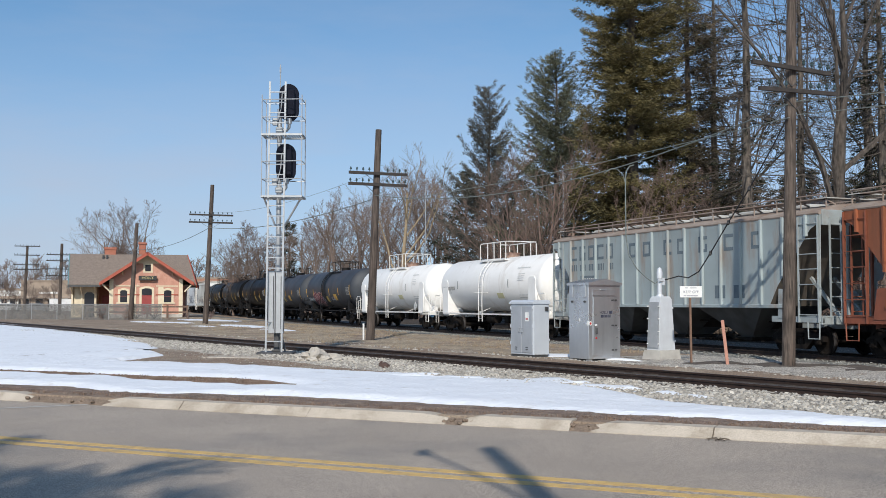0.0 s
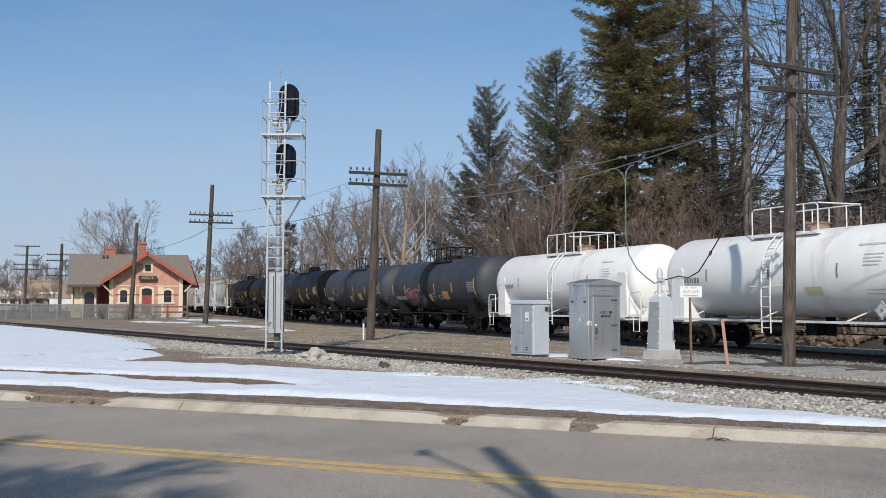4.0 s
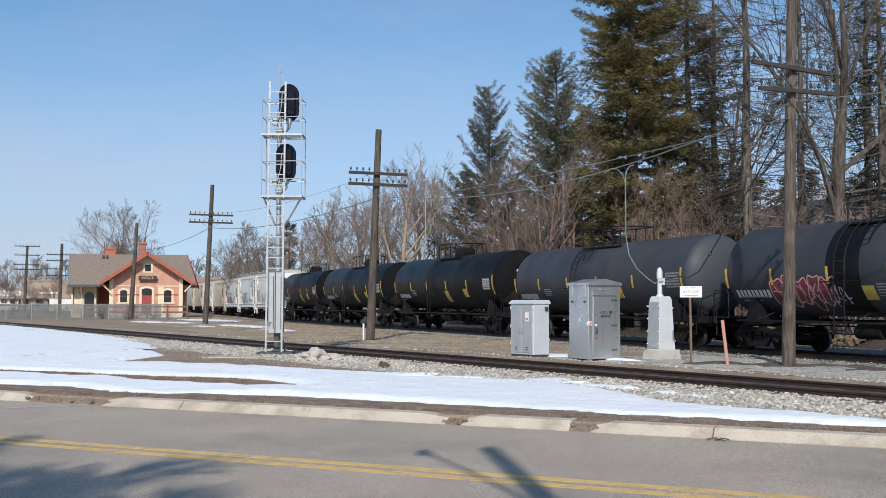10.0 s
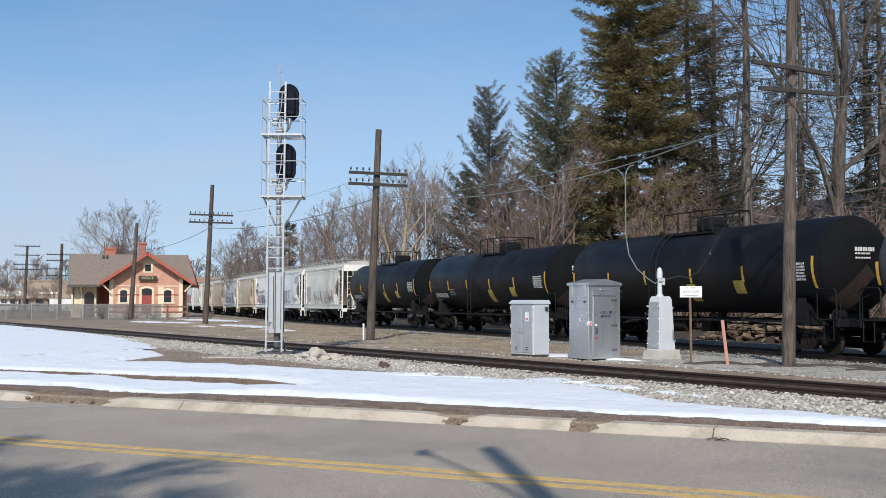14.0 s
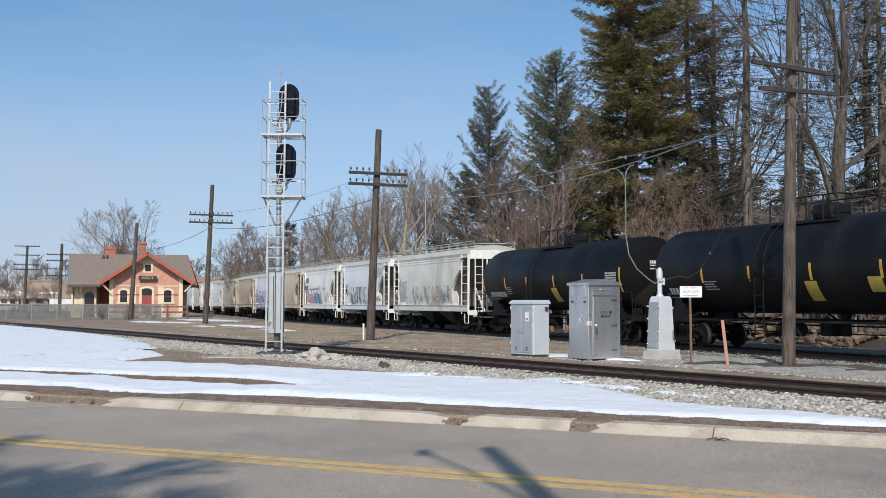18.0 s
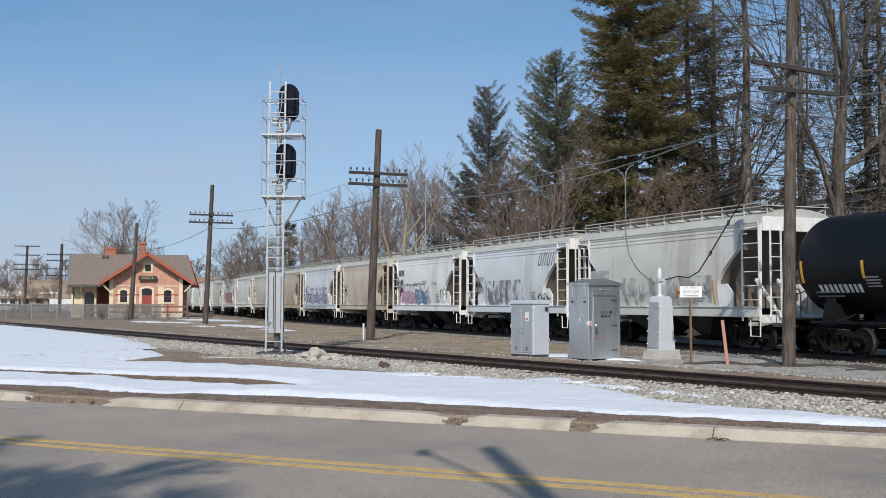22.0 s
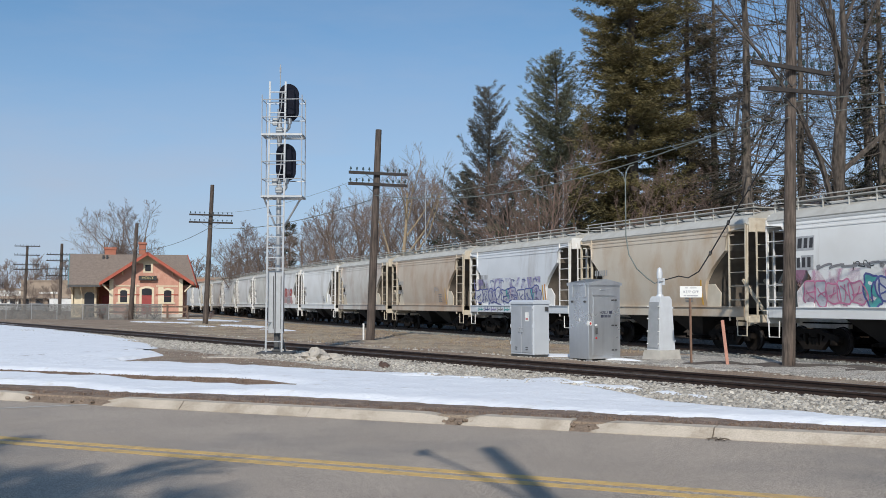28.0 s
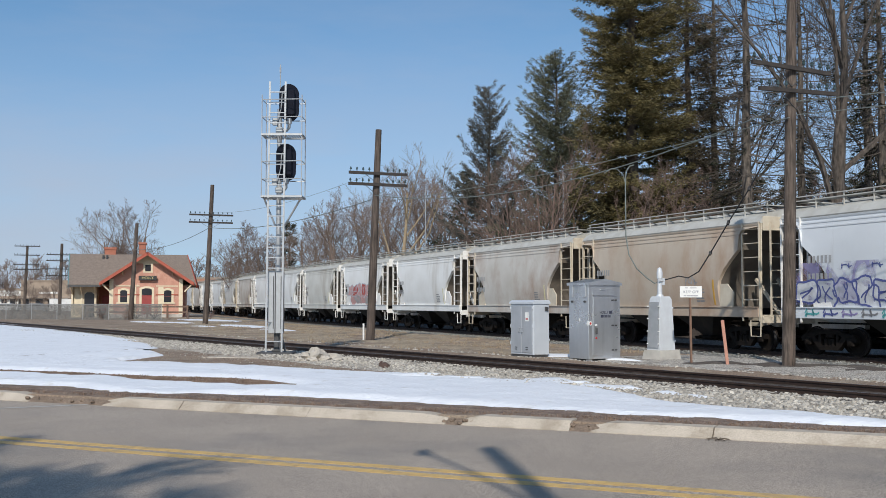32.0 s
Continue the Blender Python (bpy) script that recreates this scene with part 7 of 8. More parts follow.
# ---------------------------------------------------------------- depot
CREAM = surf("cream_paint", (0.72, 0.63, 0.46), (0.64, 0.54, 0.39), 3, 0.8, 0, 0.1)
BARGE_RED = surf("red_bargeboard_paint", (0.42, 0.10, 0.06), (0.34, 0.08, 0.05), 3, 0.7)
DOOR_RED = surf("deep_red_door_paint", (0.33, 0.05, 0.045), (0.26, 0.04, 0.036), 3, 0.5)
PANE = surf("dark_window_glass", (0.03, 0.03, 0.035), (0.02, 0.02, 0.025), 1, 0.08, 0, 0)
CHIMNEY = surf("chimney_brick", (0.42, 0.16, 0.10), (0.32, 0.12, 0.08), 6, 0.9, 0, 0.4)
BRICK = surf("salmon_brick", (0.56, 0.30, 0.225), (0.47, 0.235, 0.175), 1.6, 0.85, 0, 0.3, 30, (0.60, 0.42, 0.34), 0.3, dirt_scale=1.2, speck=0.12)


def slab(p, q, r, s, t):
    """A flat plate of thickness t under four corners given in turn."""
    p, q, r, s = map(Vector, (p, q, r, s))
    n = (q - p).cross(s - p).normalized() * t
    if n.z < 0:
        n = -n
    return Mesh().loft([[v - n for v in (p, q, r, s)], [p, q, r, s]])


def arched_window(h, name, x, y, z0, z1, w, panes=True, door=False):
    """An opening filled with a framed sash or door, with a pale arched surround."""
    pts = [(x - w / 2, z0), (x + w / 2, z0), (x + w / 2, z1 - 0.12), (x + w * 0.3, z1 - 0.02), (x, z1 + 0.02), (x - w * 0.3, z1 - 0.02), (x - w / 2, z1 - 0.12)]
    out = [(x - w / 2 - 0.24, z0 - (0.0 if door else 0.12)), (x + w / 2 + 0.24, z0 - (0.0 if door else 0.12)), (x + w / 2 + 0.24, z1 + 0.05), (x + w * 0.3, z1 + 0.2), (x, z1 + 0.24), (x - w * 0.3, z1 + 0.2), (x - w / 2 - 0.24, z1 + 0.05)]
    s = part(name, Mesh().prism(out, 1, y - 0.05, y + 0.02), CREAM, h, "cream arched surround")
    part("pane" if not door else "door_leaf", Mesh().prism(pts, 1, y - 0.07, y - 0.04), PANE if not door else DOOR_RED, s)
    if door:
        part("transom", Mesh().prism([(a, b) for a, b in pts[2:]] + [(x - w / 2, z1 - 0.75), (x + w / 2, z1 - 0.75)], 1, y - 0.085, y - 0.065), PANE, s)
        part("door_panel", Mesh().box(x - 0.32, y - 0.09, z0 + 0.2, x + 0.32, y - 0.07, z0 + 0.9, 0.02), DOOR_RED, s)
    else:
        part("sash_bar", Mesh().box(x - w / 2, y - 0.09, (z0 + z1) / 2 - 0.03, x + w / 2, y - 0.07, (z0 + z1) / 2 + 0.03), WOOD_RED, s)
        part("sill", Mesh().box(x - w / 2 - 0.38, y - 0.14, z0 - 0.16, x + w / 2 + 0.38, y, z0 - 0.02), CREAM, s)
    return s


def depot():
    h = empty("depot", pose(-32.0, 113.4, 0.0, 0, 0, 12), "salmon brick railway depot with brown cross-gabled roof", "depot")
    part("front_wall", Mesh().prism([(-3.95, -0.3), (3.65, -0.3), (3.65, 4.3), (0, 6.75), (-3.95, 4.1)], 1, 0, 0.3), BRICK, h, "salmon brick gable wall")
    for x in (-3.95, 3.35):
        part("wing_wall", Mesh().box(x, 0.3, -0.3, x + 0.3, 2.6, 4.0), BRICK, h)
    part("main_wall", Mesh().box(-8.2, 2.6, -0.3, -5.55, 2.9, 3.85), CREAM, h, "cream boarded wall")
    # set back and given darker brick, to put the porch's shade into its colour
    part("porch_wall", Mesh().box(-5.55, 4.9, -0.3, -4.1, 5.2, 3.85), CHIMNEY, h, "shaded brick wall inside the porch")
    part("porch_wall", Mesh().box(-5.85, 2.9, -0.3, -5.55, 5.2, 3.85), CREAM, h)
    part("main_wall", Mesh().box(3.3, 2.6, -0.3, 3.5, 2.9, 3.85), BRICK, h)
    part("main_wall", Mesh().box(-8.2, 10.2, -0.3, 3.5, 10.5, 3.85), BRICK, h)
    for x in (-8.2, 3.5):
        m = Mesh().prism([(2.6, -0.3), (10.5, -0.3), (10.5, 3.85), (6.55, 6.7), (2.6, 3.85)], 0, x, x + 0.3)
        part("end_wall", m, CREAM if x < 0 else BRICK, h)
    # quoins and belts
    for x in (-3.99, 3.27):
        part("quoin", Mesh().box(x, -0.05, -0.2, x + 0.42, 0.02, 4.15), CREAM, h, "cream painted corner")
    for x in (-1.75, 1.1):
        part("pilaster", Mesh().box(x, -0.04, -0.2, x + 0.55, 0.02, 3.3), CREAM, h)
    for z in (2.4, 3.35):
        for x0, x1 in ((-3.4, -0.85), (0.85, 3.2)):
            part("belt", Mesh().box(x0, -0.055, z, x1, 0.02, z + 0.12), CREAM if z > 3 else BARGE_RED, h)
    part("plinth", Mesh().box(-3.97, -0.09, -0.3, 3.67, 0.0, 0.35), OLD_CONCRETE, h)
    arched_window(h, "window_surround", -2.5, 0, 1.65, 2.95, 0.72)
    arched_window(h, "window_surround", 2.1, 0, 1.65, 2.95, 0.78)
    arched_window(h, "door_surround", -0.1, 0, 0.1, 3.15, 1.05, door=True)
    part("step", Mesh().box(-1.2, -0.9, -0.3, 1.2, 0, 0.1), OLD_CONCRETE, h)
    s = part("vent_frame", Mesh().box(-0.5, -0.06, 4.85, 0.5, 0.02, 5.9), CREAM, h)
    part("vent", Mesh().box(-0.3, -0.08, 5.0, 0.3, -0.05, 5.7), PANE, s)
    part("gable_trim", Mesh().prism([(-1.5, 5.85), (1.5, 5.85), (0, 6.8)], 1, -0.05, 0.02), CREAM, h)
    b = part("name_board", Mesh().box(-0.95, -0.42, 4.0, 0.95, -0.34, 4.5, 0.02), surf("black_signboard", (0.03, 0.03, 0.028), None, 3, 0.5), h, "black station name board")
    lettering("HOLLY", 0.40, surf("gold_letters", (0.62, 0.52, 0.24), None, 6, 0.5, 0, 0), b, pose(0, -0.43, 4.27, 90, 0, 0))
    for x in (-0.9, 0.9):
        part("board_bracket", Mesh().bar((x, 0, 4.1), (x, -0.4, 4.3), 0.07), DARK_METAL, h)
    # roofs
    pk = 7.05
    for s, ev, ov in ((-1, 3.74, 4.88), (1, 3.74, 4.88)):
        r = part("gable_roof", slab((0, -1.2, pk), (0, 6.6, pk), (s * ov, 6.6, ev), (s * ov, -1.2, ev), 0.16), ROOF, h, "brown shingle roof")
        part("bargeboard", slab((0, -1.26, pk + 0.03), (0, -1.18, pk + 0.03), (s * (ov + 0.04), -1.18, ev + 0.03), (s * (ov + 0.04), -1.26, ev + 0.03), 0.32), BARGE_RED, h, "red bargeboard")
        part("eave_board", Mesh().box(min(s * (ov - 0.05), s * (ov + 0.05)), -1.2, ev - 0.28, max(s * (ov - 0.05), s * (ov + 0.05)), 3.0, ev - 0.04), BARGE_RED, h)
        for y in (-0.9, 0.1):
            part("eave_bracket", Mesh().bar((s * (ov - 1.0), y + 0.2, 2.8), (s * (ov - 0.25), y, ev - 0.2), 0.12), CREAM, h)
            part("gable_bracket", Mesh().bar((s * 2.6, 0, 4.6), (s * 2.6, -1.1, 5.3), 0.12), CREAM, h)
    for y0, y1 in ((0.9, 6.55), (12.2, 6.55)):
        r = part("main_roof", slab((-9.0, y1, 7.1), (3.9, y1, 7.1), (5.1, y0, 3.55), (-8.35, y0, 3.55), 0.16), ROOF, h, "brown shingle roof")
    for s_, x, low in ((-1, -9.03, -8.38), (1, 5.1, 5.1)):
        for y in (0.85, 12.2):
            part("bargeboard", slab((min(x, 3.9), 6.55, 7.13), (min(x, 3.9) + 0.08, 6.55, 7.13), (low + 0.08, y, 3.55), (low, y, 3.55), 0.4), BARGE_RED if s_ > 0 else TEAL_TRIM, h)
    part("eave_board", Mesh().box(-8.35, 0.82, 3.3, -5.0, 0.92, 3.5), DARK_METAL, h)
    for x in (-8.1, -7.1, -5.7):
        part("porch_bracket", Mesh().bar((x, 2.6, 2.5), (x, 1.1, 3.4), 0.13), CREAM, h)
        part("porch_post", Mesh().box(x - 0.09, 2.45, -0.3, x + 0.09, 2.6, 3.6), CREAM, h)
    part("side_door", Mesh().prism([(-6.85, -0.1), (-5.8, -0.1), (-5.8, 2.5), (-6.1, 2.75), (-6.55, 2.75), (-6.85, 2.5)], 1, 2.55, 2.6), PANE, h, "dark arched doorway")
    part("porch_door", Mesh().box(-5.2, 4.84, -0.1, -4.4, 4.9, 2.4), DOOR_RED, h)
    for x, y, z, w, d, t in ((-4.6, 6.5, 6.6, 1.2, 0.8, 7.9), (-1.2, 8.0, 5.8, 0.72, 0.8, 8.6)):
        c = part("chimney", Mesh().box(x - w / 2, y, z, x + w / 2, y + d, t), CHIMNEY, h)
        part("chimney_cap", Mesh().box(x - w / 2 - 0.1, y - 0.1, t - 0.25, x + w / 2 + 0.1, y + d + 0.1, t - 0.02), CHIMNEY, c)
    for x in (-5.25, -4.85):
        part("roof_vent", Mesh().tube((x, 5.7, 6.3), (x, 5.7, 6.95), 0.12, n=8), DARK_METAL, h)
    return h


WOOD_RED = surf("dark_red_sash_paint", (0.16, 0.03, 0.028), None, 3, 0.5)
TEAL_TRIM = surf("teal_trim_paint", (0.10, 0.25, 0.28), None, 3, 0.6)
depot()


# ---------------------------------------------------------------- fences
FENCE_WIRE = surf("dull_fence_wire", (0.21, 0.21, 0.205), (0.16, 0.16, 0.155), 4, 0.7, 0.2, 0)


def chain_fence(p0, p1, h, label):
    a, b = Vector(p0), Vector(p1)
    f = empty("chain_link_fence", Matrix.Translation(a), label, "fence")
    d = b - a
    L = d.length
    u = d.normalized()
    n = int(L / 2.6)
    for k in range(n + 1):
        q = u * (L * k / n)
        part("post", Mesh().tube(q + Vector((0, 0, -0.2)), q + Vector((0, 0, h + 0.05)), 0.035, n=6), GALV, f)
    part("top_rail", Mesh().tube(Vector((0, 0, h)), d + Vector((0, 0, h)), 0.025, n=6), GALV, f)
    m = Mesh()
    s = 0.085
    x = -h
    up = Vector((0, 0, 1))
    while x < L:
        for q in (1, -1):
            x0 = x if q > 0 else x + h
            x1 = x + h if q > 0 else x
            c0, c1 = max(0, min(L, x0)), max(0, min(L, x1))
            z0, z1 = abs(c0 - x0), h - abs(c1 - x1)
            if abs(c1 - c0) > 0.02:
                e0, e1 = u * c0 + up * z0, u * c1 + up * z1
                m.bar(e0, e1, 0.022, 0.022)
        x += s
    tagged(part("wire_mesh", m, FENCE_WIRE, f), kind="stuff")
    return f


chain_fence((-60, 103, 0), (-26.5, 98.5, 0), 1.45, "galvanised chain-link fence in front of the depot")
f = empty("rail_fence", pose(-35.5, 104.5, 0, 0, 0, 0), "brown wooden rail fence in front of the depot", "fence")
WOOD_BROWN = surf("brown_fence_wood", (0.19, 0.12, 0.085), (0.12, 0.08, 0.06), 4, 0.85)
for k in range(6):
    part("post", Mesh().box(2.0 * k - 0.08, -0.08, -0.2, 2.0 * k + 0.08, 0.08, 1.35), WOOD_BROWN, f)
for k in range(5):
    for z in (0.65, 1.2):
        part("rail", Mesh().box(2.0 * k, -0.05, z - 0.08, 2.0 * k + 2.0, 0.05, z + 0.08), WOOD_BROWN, f)
for k, (x, y) in enumerate(((-33.4, 103.2), (-30.0, 102.6), (-28.4, 103.0))):
    m = Mesh()
    for j in range(10):
        a = j * 0.63
        m.pipe([(0, 0, 0), (0.3 * math.cos(a), 0.3 * math.sin(a), 0.35), (0.75 * math.cos(a), 0.7 * math.sin(a), 0.42 + 0.1 * (j % 3))], 0.05, 5, r_end=0.01)
    tagged(part("dead_shrub", m, surf("dark_dead_leaves", (0.05, 0.04, 0.03), None, 4, 0.9), at=pose(x, y, 0)), "low dark dead shrub before the depot", "shrub")


# ---------------------------------------------------------------- town beyond
def block(x, y, w, d, h, turn, mat, label, floors=1, bays=6, shop=True, cat="building"):
    b = empty("town_building", pose(x, y, 0, 0, 0, turn), label, cat, "town buildings")
    part("wall", Mesh().box(-w / 2, 0, -0.3, w / 2, d, h), mat, b)
    part("parapet", Mesh().box(-w / 2 - 0.15, -0.15, h - 0.2, w / 2 + 0.15, d + 0.15, h + 0.1), TAN_TOWN, b)
    for f_ in range(floors):
        for k in range(bays):
            x0 = -w / 2 + w * (k + 0.2) / bays
            x1 = -w / 2 + w * (k + 0.8) / bays
            z0 = 0.6 + f_ * 3.4
            wd = part("window", Mesh().box(x0, -0.06, z0, x1, 0.0, z0 + 1.8), PANE, b)
            part("frame", Mesh().box(x0 - 0.1, -0.10, z0 + 1.8, x1 + 0.1, 0.0, z0 + 1.95), SIGN_WHITE, wd)
    if shop:
        part("awning", Mesh().prism([(-1.0, 2.7), (0, 3.1), (0, 2.95), (-1.0, 2.55)], 0, -w / 2, w / 2), TAN_TOWN, b)
        part("shop_sign", Mesh().box(-w * 0.25, -0.12, 3.55, w * 0.0, -0.02, 3.95), SIGN_WHITE, b)
    return b


BRICK_TOWN = surf("town_brick", (0.42, 0.22, 0.15), (0.36, 0.18, 0.12), 1, 0.85)
TAN_TOWN = surf("tan_block", (0.36, 0.285, 0.22), (0.29, 0.23, 0.18), 1, 0.85)
WHITE_TOWN = surf("white_siding", (0.72, 0.72, 0.70), (0.62, 0.62, 0.6), 1, 0.7)
block(-84, 228, 15, 12, 6.4, 12, TAN_TOWN, "low tan commercial building with flat roof")
block(-69, 232, 13, 12, 6.2, 8, BRICK_TOWN, "red brick commercial building with flat roof")
block(-98, 236, 11, 10, 4.6, 10, WHITE_TOWN, "white one-storey shop with large windows")
block(-53, 236, 14, 12, 7.2, 6, BRICK_TOWN, "red brick two-storey building", 2, 5, False)


def car_parked(x, y, turn, paint, label, van=False):
    c = empty("parked_car", pose(x, y, 0, 0, 0, turn), label, "car", "parked vehicles")
    h = 2.1 if van else 0.85
    prof = [(-2.2, 0.35), (2.2, 0.35), (2.25, 0.75), (1.3, 0.95), (0.6, 1.45), (-1.2, 1.47), (-2.0, 1.0), (-2.25, 0.9)] if not van else [(-2.6, 0.35), (2.6, 0.35), (2.6, 1.0), (2.1, 1.2), (1.6, 2.15), (-2.6, 2.2)]
    part("body", Mesh().prism(prof, 1, -0.85, 0.85), paint, c)
    for s in (-1, 1):
        part("window", Mesh().prism([(-1.1, 1.0), (1.0, 1.0), (0.55, 1.38), (-1.05, 1.4)] if not van else [(0.6, 1.25), (1.85, 1.25), (1.5, 1.95), (0.6, 1.95)], 1, s * 0.86 - 0.01, s * 0.86 + 0.01), PANE, c)
        for x0 in (-1.4, 1.4):
            w = part("wheel", Mesh().tube((x0, s * 0.72, 0.33), (x0, s * 0.9, 0.33), 0.33, n=14), DARK_METAL, c)
            part("rim", Mesh().tube((x0, s * 0.9, 0.33), (x0, s * 0.91, 0.33), 0.18, n=10), GALV, w)
    return c


C_WHITE = surf("white_car_paint", (0.75, 0.75, 0.75), None, 1, 0.3)
C_GREY = surf("grey_car_paint", (0.25, 0.26, 0.28), None, 1, 0.3)
C_BLUE = surf("blue_car_paint", (0.08, 0.14, 0.28), None, 1, 0.3)
car_parked(-56.5, 158, 8, C_WHITE, "white parked van beyond the fence", True)
car_parked(-49.5, 152, 4, C_WHITE, "white parked van beside the depot", True)
car_parked(-72, 186, 5, C_GREY, "grey parked car in the town lot")
car_parked(-66, 184, 2, C_BLUE, "dark blue parked car in the town lot")
car_parked(-79, 190, -4, C_WHITE, "white parked car in the town lot")

# ---------------------------------------------------------------- behind the train: cut wood, shed, scraps
LOG_BARK = surf("split_firewood", (0.155, 0.112, 0.078), (0.065, 0.047, 0.034), 7, 0.9, 0, 0.4, 30, rnd=0.75)
pile_at = on_track(-44.5) @ Vector((0, 5.2, -0.1))
pile = empty("log_pile", Matrix.Translation(pile_at) @ Matrix.Rotation(math.atan2(FW.y, FW.x), 4, "Z"), "heap of split brown firewood behind the track", "log pile")
logs = []
for k in range(5):
    m = Mesh()
    r0 = 0.06 + 0.017 * k
    n = 7
    cut = [(r0 * math.cos(2 * math.pi * j / n) * (1 if j % 3 else 0.7), r0 * math.sin(2 * math.pi * j / n)) for j in range(n)]
    m.prism(cut, 0, -0.17 - 0.02 * k, 0.17 + 0.02 * k)
    logs.append(m.data("log", LOG_BARK, 30))
rg = random.Random(17)
for k in range(290):
    x = rg.uniform(-3.2, 6.2)
    y = rg.uniform(-1.2, 0.35)
    top = 1.25 * (1 - (abs(y) / 1.3) ** 2) * (0.65 + 0.35 * math.sin(x * 0.8 + 1))
    z = top * rg.uniform(0.75, 1.05) + 0.02
    part("log", logs[k % 5], None, pile, at=pose(x, y, z, rg.uniform(-70, 70), rg.uniform(-25, 25), rg.uniform(0, 180)))
# added core under the logs, coloured dark as the shade between them
m = Mesh()
for i in range(24):
    x = -8 + 15.6 * i / 23
    for j in range(9):
        y = -1.3 + 2.6 * j / 8
        m.v.append((x, y, -0.1 + 0.85 * (1 - (abs(y) / 1.3) ** 2) * (0.65 + 0.35 * math.sin(x * 0.8 + 1)) * smooth(8 - abs(x + 0.2), 0, 1)))
m.f = [(i * 9 + j, i * 9 + j + 1, i * 9 + 10 + j, i * 9 + 9 + j) for i in range(23) for j in range(8)]
m.m = [0] * len(m.f)
part("heap_core", m, surf("dark_log_gaps", (0.06, 0.045, 0.034), (0.035, 0.027, 0.022), 6, 0.95, 0, 0.8, 20, speck=0.5), pile, "dark core of the heap, coloured as shade between logs", smooth=180)

for px in (1492, 1511, 1524):
    x, y = (px - 784) / 1850 * 42, 42
    p = empty("fence_post", pose(x, y, ground_z(x, y)), "pale weathered wooden fence post behind the track", "post", "posts behind the track")
    part("stake", Mesh().tube((0, 0, -0.3), (0.04 if px < 1520 else -0.1, 0, 1.5), 0.06 if px < 1520 else 0.09, 0.05, 8), POLE_WOOD if px == 1492 else GREY_INK, p)

sh = empty("shed", on_track(-58.0) @ pose(0, 22, 0), "long dark shed with weathered grey roof behind brush", "shed")
DARK_BOARD = surf("dark_weathered_boards", (0.075, 0.07, 0.068), (0.05, 0.047, 0.045), 2, 0.9, 0, 0.3)
part("wall", Mesh().box(-10, -0.15, -0.4, 14, 0.15, 6.6), DARK_BOARD, sh)
part("wall", Mesh().box(-10, 7.0, -0.4, 14, 7.3, 6.6), DARK_BOARD, sh)
for x in (-10, 13.8):
    part("end_wall", Mesh().prism([(-0.15, -0.4), (7.3, -0.4), (7.3, 6.6), (3.6, 8.2), (-0.15, 6.6)], 0, x, x + 0.2), DARK_BOARD, sh)
SHED_ROOF = surf("grey_shed_roof", (0.14, 0.14, 0.145), (0.10, 0.10, 0.10), 2, 0.8)
part("roof", slab((-10.5, 3.6, 8.35), (14.5, 3.6, 8.35), (14.5, -0.7, 6.4), (-10.5, -0.7, 6.4), 0.12), SHED_ROOF, sh)
part("roof", slab((-10.5, 3.6, 8.35), (14.5, 3.6, 8.35), (14.5, 7.9, 6.4), (-10.5, 7.9, 6.4), 0.12), SHED_ROOF, sh)
for k in range(24):
    part("batten", Mesh().box(-9.8 + k, -0.19, 0, -9.74 + k, -0.15, 6.5), DARK_BOARD, sh)
t = on_track(-80) @ Vector((0, 4.8, 0))
s = empty("tarp_bundle", Matrix.Translation((t.x, t.y, 0)), "bright blue tarpaulin bundle behind the track", "tarpaulin")
part("sheet", Mesh().loft([[(0.8 * math.cos(a) * f, 0.5 * math.sin(a) * f, z * 0.7 + 0.1 * math.sin(3 * a)) for a in (0.4 * k for k in range(16))] for f, z in ((1.1, -0.1), (1.0, 0.4), (0.8, 0.75), (0.3, 0.9))]), surf("blue_tarpaulin", (0.09, 0.20, 0.31), (0.07, 0.16, 0.26), 3, 0.5), s)

# ---------------------------------------------------------------- street lamp behind the viewer, whose shadow crosses the street
CUT = 1 / math.tan(radians(SUN_UP))
LX, LY = math.sin(radians(SUN_TURN)) * CUT, math.cos(radians(SUN_TURN)) * CUT
tip = Vector((0.54, 12.55, ROAD_Z))
LH, LEAN = 11.0, Vector((-3.3, -0.2, 0))
foot = tip - LEAN - Vector((LX, LY, 0)) * (LH - ROAD_Z)
lamp = empty("street_lamp", pose(foot.x, foot.y, 0), "leaning wooden street lamp pole with bent arm", "street lamp")
part("pole", Mesh().tube((0, 0, -0.3), (LEAN.x, LEAN.y, LH), 0.15, 0.115, 12), POLE_WOOD, lamp)
armz = 7.7
arm_root = Vector((LEAN.x, LEAN.y, 0)) * armz / LH + Vector((0, 0, armz))
head_shadow = Vector((-0.22, 12.2, ROAD_Z))
head_at = head_shadow - Vector((LX, LY, 0)) * 10.9 - foot
head_at.z = 10.77
part("arm", Mesh().pipe([arm_root, arm_root.lerp(head_at, 0.4) + Vector((0, 0, 0.12)), arm_root.lerp(head_at, 0.75) + Vector((0, 0, 0.1)), head_at], 0.035, 8), GALV, lamp)
part("lamp_head", Mesh().loft([[(head_at.x + 0.09 * c * f, head_at.y + 0.24 * s_ * f, head_at.z + z) for c, s_ in ((math.cos(0.52 * k), math.sin(0.52 * k)) for k in range(12))] for f, z in ((0.5, -0.1), (1, -0.05), (0.8, 0.05), (0.3, 0.09))]), GALV, lamp)

